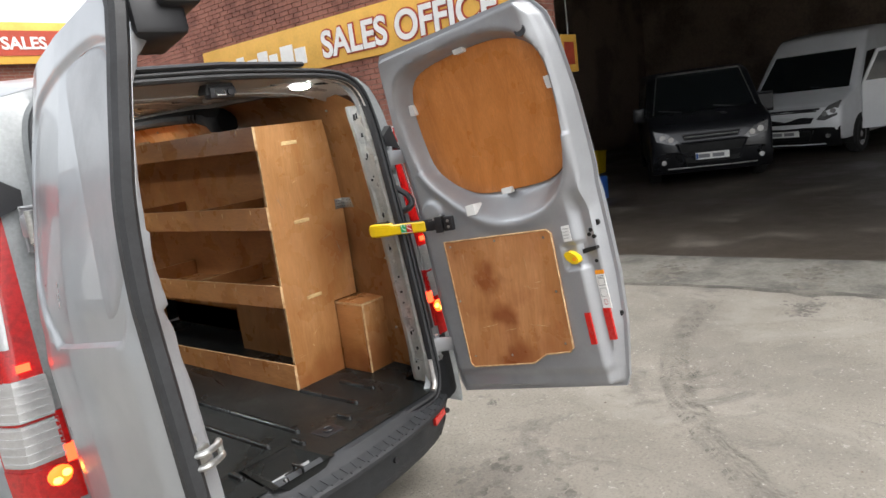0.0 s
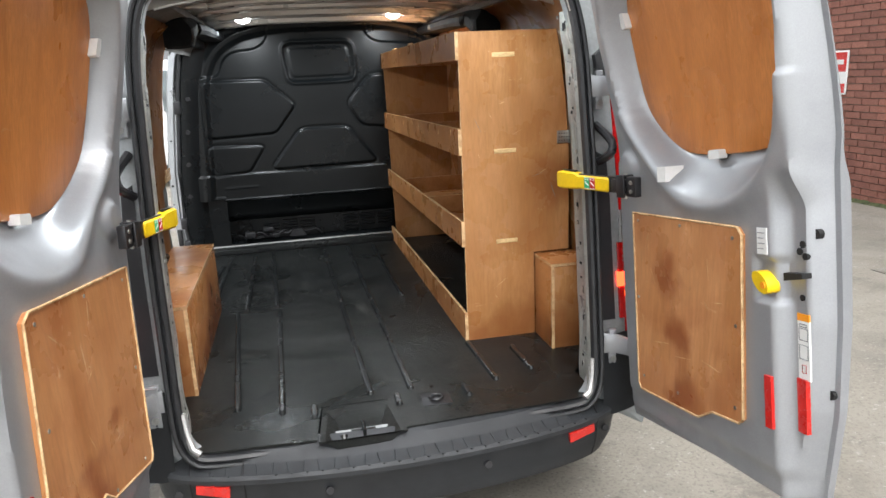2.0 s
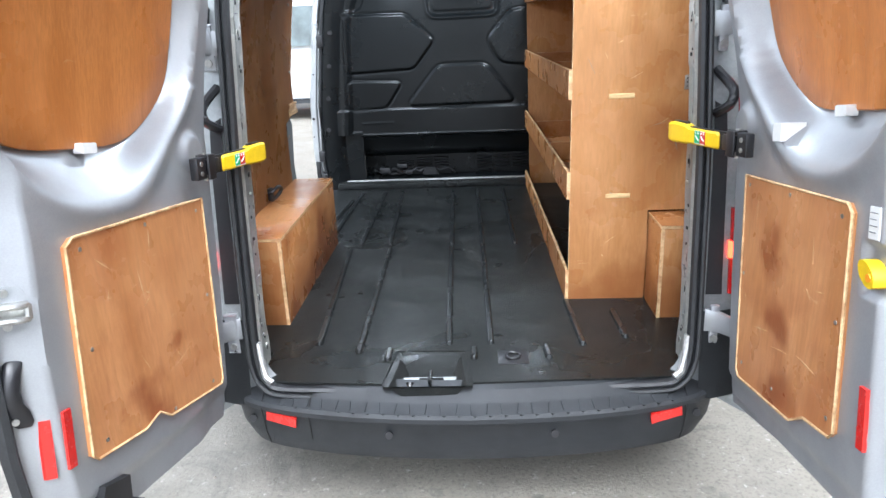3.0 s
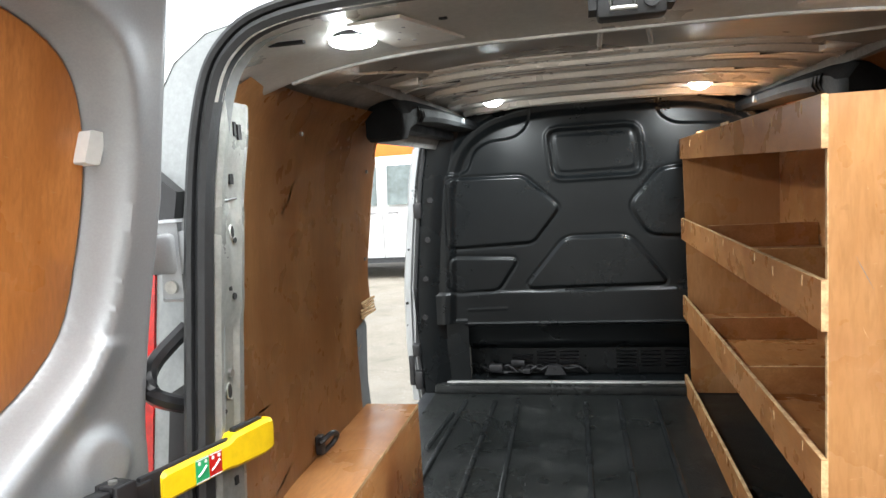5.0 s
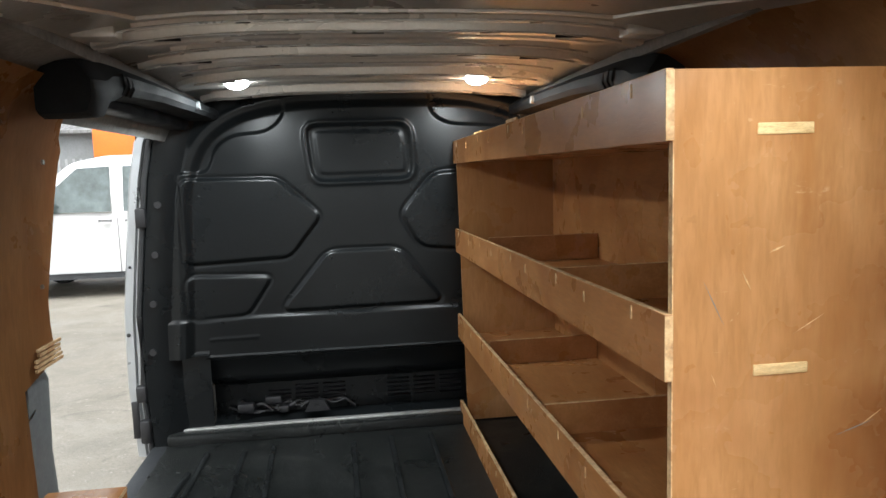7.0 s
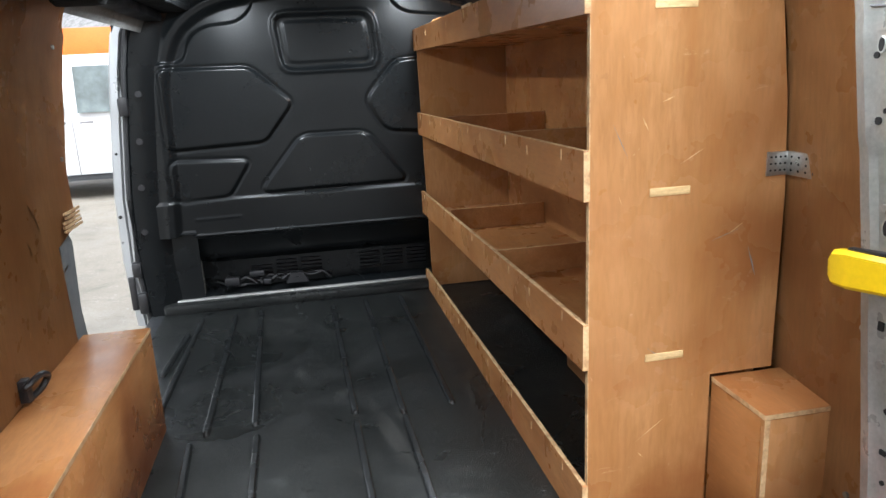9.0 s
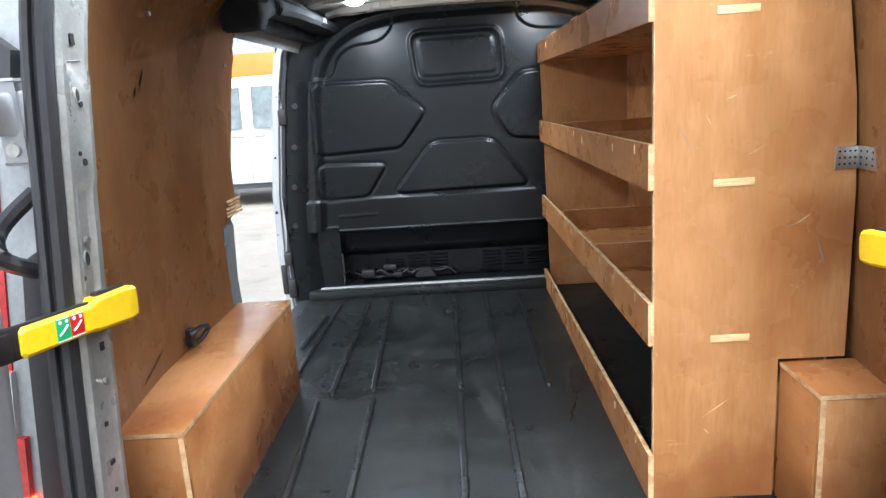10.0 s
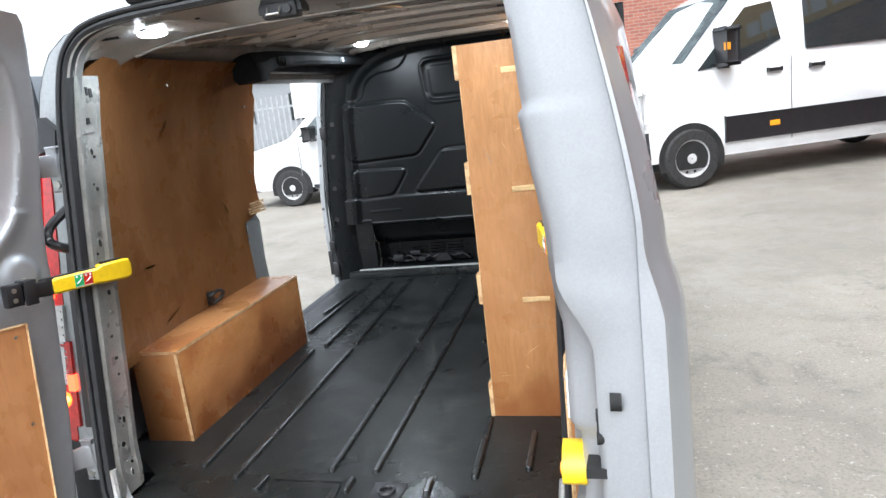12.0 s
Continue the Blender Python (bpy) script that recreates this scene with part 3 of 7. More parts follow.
# inner faces of the pillars
for s in (-1, 1):
    side = [p for p in APERTURE if 0.56 <= p[1] <= 1.83]
    zs = np.linspace(0.57, 1.82, 64)
    xs_p = np.interp(zs, [p[1] for p in side], [p[0] for p in side])

    def pad(z):
        """Set-backs pressed into the pillar, with soft steps between them."""
        d = 0.0
        for z0, z1, e in ((0.64, 0.84, 0.007), (0.9, 1.06, 0.003), (1.22, 1.46, 0.010), (1.62, 1.74, 0.006)):
            d += e * max(0.0, min(1.0, (z - z0) / 0.018, (z1 - z) / 0.018))
        return d

    prof = ((0.024, 0.028, 0.0), (0.004, 0.036, 0.0), (-0.001, 0.046, 0.0), (0.0, 0.062, 0.15), (0.004, 0.07, 1.0), (0.006, 0.115, 1.0), (0.004, 0.126, 0.5), (0.012, 0.15, 0.2), (0.15, 0.17, 0.0))
    bmx = bmesh.new()
    loft(bmx, [[V(s * (x + dx + pad(z) * f), rake(z) + dy, z) for x, z in zip(xs_p, zs)] for dx, dy, f in prof], False)
    bmesh.ops.solidify(bmx, geom=bmx.faces[:], thickness=0.004)
    pillar = part("rear_pillar", bmx, PILLAR, van, "silver pillar with punched holes", 28)

    def on_pillar(y, z):
        return V(s * (np.interp(z, zs, xs_p) + 0.005 + pad(z)), rake(z) + y, z)

    for y, z, sz in ((0.096, 0.63, 0.009), (0.108, 0.655, 0.005), (0.085, 0.72, 0.008), (0.1, 0.79, 0.01), (0.086, 0.8, 0.004), (0.1, 0.93, 0.004), (0.09, 1.05, 0.005), (0.098, 1.33, 0.011), (0.084, 1.3, 0.004), (0.1, 1.49, 0.006), (0.086, 1.505, 0.004), (0.1, 1.585, 0.005), (0.09, 1.6, 0.009)):
        nv = V(-s, 0, 0)
        bmx = bmesh.new()
        cyl(bmx, on_pillar(y, z) + nv * -0.004, on_pillar(y, z) + nv * 0.0025, sz, seg=14)
        if sz > 0.0085:
            bmesh.ops.scale(bmx, vec=(1, 0.6, 1.15), space=Matrix.Translation(-on_pillar(y, z)), verts=bmx.verts)
        hole = part("punched_hole", bmx, HOLE, pillar)
        if sz > 0.0075:
            bmx = bmesh.new()
            tube(bmx, [on_pillar(y, z) + nv * 0.001 + V(0, sz * (0.75 if sz > 0.0085 else 1.15) * math.cos(k / 14 * math.tau), sz * 1.25 * math.sin(k / 14 * math.tau)) for k in range(15)], 0.0016, 5)
            part("hole_rim", bmx, PILLAR, hole)
    for y, z, w, h in ((0.084, 1.775, 0.004, 0.012), (0.1, 1.77, 0.006, 0.013), (0.092, 1.69, 0.006, 0.009), (0.1, 1.18, 0.005, 0.007), (0.098, 0.98, 0.006, 0.004)):
        bmx = bmesh.new()
        c = on_pillar(y, z)
        box(bmx, c.x - 0.003, c.x + 0.003, c.y - w, c.y + w, z - h, z + h)
        part("punched_slot", bmx, HOLE, pillar)
    for z in (0.7, 1.12, 1.36):
        bmx = bmesh.new()
        c = on_pillar(0.1, z)
        cyl(bmx, c, c - V(s * 0.006, 0, 0), 0.007, seg=10)
        part("pillar_bolt", bmx, STEEL, pillar)
    # lap joint across the pillar
    for z in (0.665, 0.86, 1.655):
        bmx = bmesh.new()
        tube(bmx, [on_pillar(y, z + 0.06 * (y - 0.09)) - V(s * 0.001, 0, 0) for y in (0.07, 0.09, 0.115)], 0.0016, 5)
        part("lap_joint", bmx, INK, pillar)
    # kink of bright metal at the pillar's foot
    bmx = bmesh.new()
    tube(bmx, [(s * 0.622, 0.056, 0.556), (s * 0.643, 0.064, 0.572), (s * 0.655, 0.08, 0.62), (s * 0.661, 0.09, 0.68)], 0.011, 8)
    part("pillar_foot", bmx, BRIGHT, van)

# header over the opening, inside: a shallow box with a rolled front edge
def flat_z(x, y):
    """Height of the inner roof: level across, falling to the sides."""
    base = float(np.interp(y, [0.3, 0.45, 0.58, 0.66, 1.2, 1.45, 2.3, 2.7], [1.94, 1.938, 1.934, 1.952, 1.988, 2.0, 2.008, 2.0]))
    return base - 0.05 * min(1.2, abs(x) / 0.68) ** 4


bm = bmesh.new()
top = sorted(p for p in full if p[1] > 1.8)
rings = []
for y, gx, flat, dz in ((0.26, 0.0, 0.0, 0.0), (0.285, 0.0, 0.0, 0.003), (0.335, 0.03, 0.3, 0.0), (0.4, 0.07, 0.8, 0.0), (0.47, 0.1, 1, 0.0), (0.555, 0.12, 1, 0.0), (0.57, 0.12, 1, -0.006), (0.585, 0.12, 1, -0.008), (0.6, 0.12, 1, -0.004), (0.612, 0.12, 1, 0.006), (0.618, 0.12, 1, 0.03)):
    ring = []
    for x, z in top:
        xx = x * (1 + gx)
        zf = flat_z(xx, min(y, 0.58)) + dz
        ring.append(V(xx, (rake(z) + y - 0.26) * (1 - flat) + y * flat, z * (1 - flat) + zf * flat + (dz if flat < 1 else 0)))
    rings.append(ring)
loft(bm, rings, False)
bmesh.ops.solidify(bm, geom=bm.faces[:], thickness=0.003)
header = part("header", bm, ROOF_IN, van, "bare grey steel header with a rolled edge", 40)
# thin bright tube standing in for the highlight along the rolled edge
bm = bmesh.new()
tube(bm, [(x, 0.588, flat_z(x, 0.58) - 0.0075) for x in np.linspace(-0.66, 0.66, 21)], 0.006, 8)
part("rolled_edge", bm, BRIGHT, header)
for x, y, w, d in ((-0.58, 0.36, 0.09, 0.012), (-0.36, 0.43, 0.03, 0.012), (0.33, 0.43, 0.03, 0.012), (0.4, 0.4, 0.012, 0.008), (-0.3, 0.4, 0.014, 0.008), (0.52, 0.36, 0.07, 0.012)):
    bm = bmesh.new()
    z = flat_z(x, y)
    box(bm, x - w / 2, x + w / 2, y - d / 2, y + d / 2, z - 0.0015, z + 0.004)
    part("header_slot", bm, HOLE, header)
for s in (-1, 1):
    # lapped plate with a diagonal edge beside each lamp
    bm = bmesh.new()
    prism(bm, [(s * 0.36, 0.34), (s * 0.29, 0.55), (s * 0.42, 0.55), (s * 0.45, 0.34)], lambda p, d: V(p[0], p[1], flat_z(p[0], p[1]) + d), -0.004, 0.002)
    plate = part("lap_plate", bm, ROOF_IN, header)
    for x, y in ((0.37, 0.4), (0.385, 0.43), (0.36, 0.46), (0.4, 0.48), (0.375, 0.5)):
        bm = bmesh.new()
        cyl(bm, (s * x, y, flat_z(x, y) - 0.003), (s * x, y, flat_z(x, y) - 0.006), 0.0035, seg=8)
        part("spot_weld", bm, INK, plate)

# inner roof of bare steel with cross bows
bm = bmesh.new()
RX = np.linspace(-0.7, 0.7, 25)
loft(bm, [[V(x, y, flat_z(x, max(y, 0.66))) for x in RX] for y in np.linspace(0.6, 2.72, 40)], False)
bmesh.ops.solidify(bm, geom=bm.faces[:], thickness=0.004)
part("roof_skin", bm, ROOF_IN, van, "bare grey inner roof skin")
for y, w, h in ((1.3, 0.05, 0.01), (1.42, 0.12, 0.024), (1.62, 0.04, 0.012), (1.76, 0.09, 0.022), (1.95, 0.04, 0.012), (2.22, 0.2, 0.026), (2.42, 0.04, 0.014), (2.56, 0.1, 0.03)):
    bm = bmesh.new()
    prof = [(-w / 2, 0.002), (-w / 2 + 0.008, -h + 0.004), (-w / 2 + 0.014, -h), (-w * 0.12, -h), (-w * 0.06, -h + 0.006), (w * 0.06, -h + 0.006), (w * 0.12, -h), (w / 2 - 0.014, -h), (w / 2 - 0.008, -h + 0.004), (w / 2, 0.002)]
    span = RX[1:-1] if w > 0.06 else RX[3:-3]
    loft(bm, [[V(x, y + a * (1 - 0.3 * (abs(x) > 0.6)), flat_z(x, y) + b * (1 if abs(x) < 0.55 else 0.6) - 0.001) for a, b in prof] for x in span], True, True)
    bow = part("roof_bow", bm, ROOF_IN, van, angle=25)
    # pale tube added as the highlight on the bow's fold
    bm = bmesh.new()
    tube(bm, [(x, y - w / 2 + 0.012, flat_z(x, y) - h) for x in np.linspace(-0.58, 0.58, 15)], 0.003, 6)
    part("bow_fold", bm, BRIGHT, bow)
    for x, l in ((-0.5, 0.1), (-0.03, 0.075), (0.26, 0.05), (0.48, 0.12)) if w > 0.06 else ((-0.3, 0.03), (0.35, 0.03)):
        bm = bmesh.new()
        z = flat_z(x, y) - h
        box(bm, x - l / 2, x + l / 2, y - w / 2 + 0.018, y - w / 2 + 0.03, z - 0.002, z + 0.004, bev=0.001)
        part("bow_slot", bm, HOLE, bow)
# slots along the roof just behind the rolled edge
for x, l in ((-0.42, 0.09), (-0.27, 0.03), (-0.13, 0.12), (0.25, 0.1), (0.4, 0.03), (0.52, 0.08)):
    bm = bmesh.new()
    z = flat_z(x, 0.7)
    box(bm, x - l / 2, x + l / 2, 0.69, 0.702, z - 0.006, z + 0.002, bev=0.001)
    part("roof_slot", bm, HOLE, van)
# lengthwise and slanted pressings in the first roof panel
for a, b in (((-0.035, 0.74), (-0.03, 1.16)), ((0.06, 0.74), (0.1, 1.12)), ((-0.5, 1.22), (-0.62, 0.82)), ((0.5, 1.22), (0.64, 0.82)), ((-0.5, 1.22), (0.5, 1.22))):
    bm = bmesh.new()
    pts = [(a[0] + (b[0] - a[0]) * t, a[1] + (b[1] - a[1]) * t) for t in np.linspace(0, 1, 9)]
    tube(bm, [(x, y, flat_z(x, y) - 0.001) for x, y in pts], 0.006, 6)
    part("roof_swage", bm, ROOF_IN, van)
for s in (-1, 1):
    # cant rail, a folded channel between roof and lining
    bm = bmesh.new()
    loft(bm, [[V(s * x, y, z) for x, z in ((0.655, 1.955), (0.66, 1.925), (0.7, 1.915), (0.735, 1.9), (0.79, 1.84), (0.81, 1.8), (0.8, 1.87), (0.72, 1.955))] for y in (0.62, 1.0, 1.6, 2.2, 2.72)], True, True)
    part("cant_rail", bm, RAIL, van, "dull grey rail between roof and lining")
    for y in (0.66, 1.27):
        bm = bmesh.new()
        box(bm, s * 0.6 - 0.045, s * 0.6 + 0.045, y, y + 0.06, flat_z(0.6, y) - 0.016, flat_z(0.6, y) + 0.01, bev=0.006)
        part("rail_bracket", bm, ROOF_IN, van)
    # black moulded duct along the rail, ending in a blunt nose
    bm = bmesh.new()
    rings = []
    for y, xc, zt, zb, wi, wo in ((1.345, 0.7, 1.895, 1.835, 0.04, 0.04), (1.35, 0.7, 1.912, 1.8, 0.062, 0.055), (1.375, 0.7, 1.92, 1.79, 0.068, 0.06), (1.44, 0.7, 1.925, 1.795, 0.068, 0.06), (1.48, 0.7, 1.93, 1.83, 0.07, 0.06), (1.58, 0.7, 1.934, 1.858, 0.074, 0.06), (1.9, 0.7, 1.94, 1.875, 0.08, 0.06), (2.3, 0.69, 1.94, 1.88, 0.08, 0.06), (2.66, 0.68, 1.94, 1.88, 0.08, 0.07)):
        c = 0.012
        rings.append([V(s * (xc + x), y, z) for x, z in ((-wi * 0.55, zt), (-wi, zt - (zt - zb) * 0.35), (-wi, zb + (zt - zb) * 0.3), (-wi + c, zb + 0.004), (-wi * 0.3, zb), (wo - c, zb), (wo, zb + c), (wo, zt))])
    loft(bm, rings, True, True)
    duct = part("moulded_duct", bm, DUCT, van, "black moulded plastic duct under the roof", 30)
    for k in range(3):
        bm = bmesh.new()
        y = 1.54 + 0.035 * k
        tube(bm, [(s * 0.629, y, 1.91), (s * 0.625, y + 0.01, 1.88), (s * 0.638, y + 0.015, 1.862)], 0.004, 5)
        part("duct_rib", bm, DUCT, duct)
    bm = bmesh.new()
    cyl(bm, (s * 0.615, 2.3, 1.905), (s * 0.6, 2.3, 1.906), 0.014, seg=12)
    part("rail_plug", bm, JAMB, van)

# lamps
for x, y, z in ((-0.468, 0.42, 1.904), (0.455, 0.42, 1.905), (-0.46, 2.235, 1.962), (0.384, 2.235, 1.966)):
    bm = bmesh.new()
    cyl(bm, (x, y, z + 0.013), (x, y, z + 0.036), 0.037, seg=24)
    body = part("led_lamp", bm, BLACK, van, "small round lit roof lamp")
    bm = bmesh.new()
    bmesh.ops.create_uvsphere(bm, u_segments=20, v_segments=10, radius=0.042)
    for v in bm.verts:
        v.co = V(v.co.x + x, v.co.y + y, v.co.z * (0.26 if y < 1 else 0.6) + z + 0.014)
    part("lens", bm, LED, body)
    ld = bpy.data.lights.new("lamp_light", "AREA")
    ld.shape, ld.size = "DISK", 0.075
    ld.energy, ld.color = 1.0 if y < 1 else 3.8, (0.92, 0.97, 1.0)
    lo = new("lamp_light", ld)
    lo.matrix_world = Matrix.Translation((x, y, z - (0.0 if y < 1 else 0.014)))

# upper latch catch in the header
bm = bmesh.new()
box(bm, -0.05, 0.05, 0.3, 0.345, 1.89, 1.93, bev=0.006)
prism(bm, [(-0.062, 1.905), (-0.062, 1.92), (-0.05, 1.942), (0.05, 1.942), (0.062, 1.92), (0.062, 1.905)], lambda p, d: V(p[0], d, p[1]), 0.31, 0.36)
catch = part("latch_catch", bm, RUBBER, van)
bm = bmesh.new()
tube(bm, [(-0.03, 0.302, 1.918), (-0.03, 0.29, 1.9), (0.005, 0.29, 1.9), (0.005, 0.302, 1.918)], 0.004, 8)
part("striker", bm, STEEL, catch)
bm = bmesh.new()
cyl(bm, (0.028, 0.302, 1.91), (0.028, 0.292, 1.91), 0.011, seg=14)
part("catch_button", bm, RUBBER, catch)

# black trim along the roof's rear edge
bm = bmesh.new()
tube(bm, [(-0.42, 0.285, 1.99), (0, 0.29, 2.003), (0.36, 0.285, 1.995)], 0.012, 8, 2.2)
part("roof_edge_trim", bm, BLACK, van)

# load floor and its mat
bm = bmesh.new()
box(bm, -0.93, 0.93, 0.3, 2.72, 0.42, FZ - 0.006)
part("load_floor", bm, BLACK_STEEL, van)


def rib(bm, x0, x1, y0, y1, w=0.03, h=0.006):
    """A raised rib with round ends."""
    d = V(x1 - x0, y1 - y0, 0)
    n = V(-d.y, d.x, 0).normalized()
    u = d.normalized()
    outl = []
    for c, sgn in ((V(x0, y0, 0), -1), (V(x1, y1, 0), 1)):
        for k in range(7):
            a = -math.pi / 2 + k / 6 * math.pi
            outl.append((c, u * sgn * math.cos(a), n * sgn * math.sin(a)))
    low = [c + (a + b) * w / 2 + V(0, 0, FZ - 0.002) for c, a, b in outl]
    high = [c + (a + b) * (w / 2 - 0.004) + V(0, 0, FZ + h * 0.8) for c, a, b in outl]
    crown = [c + (a + b) * (w / 2 - 0.0075) + V(0, 0, FZ + h) for c, a, b in outl]
    loft(bm, [low, high, crown], True, True)


floor_mat = thing("floor_mat", "black ribbed rubber mat covering the van's load floor", "floor mat")
bm = bmesh.new()
plan = [(-0.885, 2.62), (-0.885, 0.45), (-0.68, 0.28), (-0.672, 0.13), (-0.62, 0.075), (-0.275, 0.05), (-0.25, 0.27), (-0.02, 0.265), (0.008, 0.05), (0.62, 0.075), (0.672, 0.13), (0.68, 0.28), (0.885, 0.45), (0.885, 2.62)]
prism(bm, plan, lambda p, d: V(p[0], p[1], d), FZ - 0.006, FZ)
part("mat_sheet", bm, RUBBER_MAT, floor_mat)
RIBS = [(-0.735, -0.765, 2.30, 1.90), (-0.70, -0.72, 2.48, 1.60), (-0.555, -0.55, 2.48, 1.41), (-0.445, -0.405, 2.52, 1.43), (-0.395, -0.38, 1.34, 0.27), (-0.12, -0.095, 2.47, 1.42), (-0.095, -0.075, 1.345, 0.32), (0.035, 0.055, 2.5, 1.38), (0.056, 0.07, 1.34, 0.32), (-0.59, -0.53, 1.34, 0.33), (0.37, 0.382, 0.66, 0.3), (0.53, 0.535, 0.56, 0.35), (-0.275, -0.275, 0.27, 0.21), (0.012, 0.012, 0.27, 0.21), (0.255, 0.258, 0.27, 0.21), (0.2, 0.215, 2.5, 1.4)]
for x0, x1, y0, y1 in RIBS:
    bm = bmesh.new()
    rib(bm, x0, x1, y0, y1, 0.026, 0.013)
    part("mat_rib", bm, RIB, floor_mat)
# turned-up end of the mat before the bulkhead
bm = bmesh.new()
box(bm, -0.885, 0.37, 2.6, 2.66, FZ - 0.005, FZ + 0.045, bev=0.012)
part("mat_upstand", bm, RUBBER_MAT, floor_mat)

# recess of the lower latch in the sill
bm = bmesh.new()
rim0 = [(-0.27, 0.02), (-0.245, 0.25), (-0.015, 0.245), (0.008, 0.02)]
rim1 = [(-0.25, 0.02), (-0.228, 0.225), (-0.032, 0.22), (-0.012, 0.02)]
rim2 = [(-0.215, 0.02), (-0.2, 0.15), (-0.06, 0.15), (-0.045, 0.02)]
loft(bm, [[V(x, y, z) for x, y in rim] for rim, z in ((rim0, FZ + 0.0005), (rim0, FZ + 0.006), (rim1, FZ + 0.006), (rim2, FZ - 0.026))])
bm.faces.new([v for v in bm.verts][-4:])
well = part("latch_recess", bm, RUBBER_MAT, van)
bm = bmesh.new()
box(bm, -0.165, -0.085, 0.06, 0.11, FZ - 0.03, FZ - 0.012, bev=0.004)
cyl(bm, (-0.19, 0.07, FZ - 0.01), (-0.19, 0.06, FZ - 0.02), 0.014, seg=12)
tube(bm, [(-0.125, 0.045, FZ - 0.02), (-0.125, 0.045, FZ + 0.012), (-0.125, 0.1, FZ + 0.012), (-0.125, 0.1, FZ - 0.02)], 0.006, 8)
part("striker", bm, RIB, well)
bm = bmesh.new()
box(bm, 0.09, 0.19, 0.165, 0.262, FZ - 0.004, FZ + 0.003, bev=0.002)
ring_dish = part("lashing_dish", bm, BLACK, van)
bm = bmesh.new()
tube(bm, [(0.14 + 0.022 * math.cos(a), 0.212 + 0.022 * math.sin(a), FZ + 0.008) for a in np.linspace(0, 6.2, 15)], 0.005, 6)
part("lashing_ring", bm, BLACK, ring_dish)

# sill of black plastic and the step of the bumper


def bump_y(x):
    return float(np.interp(abs(x), [0, 0.2, 0.4, 0.56, 0.67, 0.745, 0.79], [-0.06, -0.052, -0.03, 0.003, 0.04, 0.09, 0.16]))


def step_in(a, b, x):
    t = min(1, max(0, (x - a) / (b - a)))
    return t * t * (3 - 2 * t)



PLAN = smooth_line([(0, -0.06, 0), (0.2, -0.052, 0), (0.4, -0.03, 0), (0.56, 0.003, 0), (0.67, 0.04, 0), (0.745, 0.09, 0), (0.79, 0.16, 0), (0.82, 0.27, 0), (0.87, 0.48, 0), (0.93, 0.7, 0)], 5, False)
PLAN = [V(-p.x, p.y, 0) for p in PLAN[:0:-1]] + PLAN
bm = bmesh.new()
rings = []
for i, p in enumerate(PLAN):
    tang = (PLAN[min(i + 1, len(PLAN) - 1)] - PLAN[max(i - 1, 0)]).normalized()
    inw = V(-tang.y, tang.x, 0)
    dip = 0.008 * math.exp(-((p.x + 0.13) / 0.12) ** 2)
    wide = 0.13 - 0.06 * step_in(0.6, 0.8, abs(p.x))
    prof = [(wide, 0.548 - 0.025 * step_in(0.6, 0.7, abs(p.x))), (0.085 - 0.02 * step_in(0.6, 0.8, abs(p.x)), 0.538 - dip), (0.062, 0.512), (0.05, 0.506), (0.008, 0.496), (0.0, 0.486), (0.001, 0.47), (0.008, 0.462), (0.02, 0.38), (0.05, 0.315), (0.13, 0.285), (0.16, 0.29)]
    rings.append([p + inw * d + V(0, 0, z) for d, z in prof])
loft(bm, rings, False)
bumper = part("rear_bumper", bm, PLASTIC, van, "dark grey plastic rear bumper with a ribbed step")
for s in (-1, 1):
    bm = bmesh.new()
    prism(bm, [(s * x, z) for x, z in ((0.545, 0.432), (0.645, 0.442), (0.642, 0.47), (0.542, 0.464))], lambda p, d: V(p[0], bump_y(p[0]) + d, p[1]), -0.006, 0.03)
    part("reflector", bm, RED, bumper, "red bumper reflector")
    for x in (0.25, 0.7):
        bm = bmesh.new()
        cyl(bm, (s * x, bump_y(x) + 0.012, 0.425), (s * x, bump_y(x) - 0.001, 0.428), 0.012, seg=14)
        part("parking_sensor", bm, BLACK, bumper)
for k in range(27):
    x = -0.6 + 1.2 * k / 26
    y = bump_y(x)
    bm = bmesh.new()
    tube(bm, [(x, y + 0.014, 0.499), (x + 0.004 * (-1) ** k, y + 0.052, 0.509)], 0.002, 5)
    cyl(bm, (x + 0.012, y + 0.008, 0.494), (x + 0.012, y + 0.006, 0.5), 0.005, seg=6)
    part("step_rib", bm, PLASTIC, bumper)
for x in (-0.66, -0.5, 0.66):
    bm = bmesh.new()
    y = bump_y(x)
    tube(bm, [(x, y + 0.085, 0.535), (x, y + 0.012, 0.499), (x, y - 0.0, 0.475), (x, y + 0.018, 0.385), (x, y + 0.05, 0.318)], 0.002, 5)
    part("panel_gap", bm, HOLE, bumper)

# bulkhead with pressed shapes
YB = 2.69
bulk = new("bulkhead")
bulk.parent = van
tagged(bulk, "black steel bulkhead with pressed panels")
def poly_field(poly, X, Z):
    """Signed distance of a grid of points to a polygon's edge, positive inside."""
    p = np.array(poly)
    q = np.roll(p, -1, axis=0)
    best = np.full(X.shape, 9.0)
    inside = np.zeros(X.shape, bool)
    for (ax, az), (bx, bz) in zip(p, q):
        ex, ez = bx - ax, bz - az
        t = np.clip(((X - ax) * ex + (Z - az) * ez) / (ex * ex + ez * ez + 1e-12), 0, 1)
        best = np.minimum(best, np.hypot(X - ax - t * ex, Z - az - t * ez))
        if az != bz:
            inside ^= ((az > Z) != (bz > Z)) & (X < (bx - ax) * (Z - az) / (bz - az) + ax)
    return np.where(inside, best, -best)


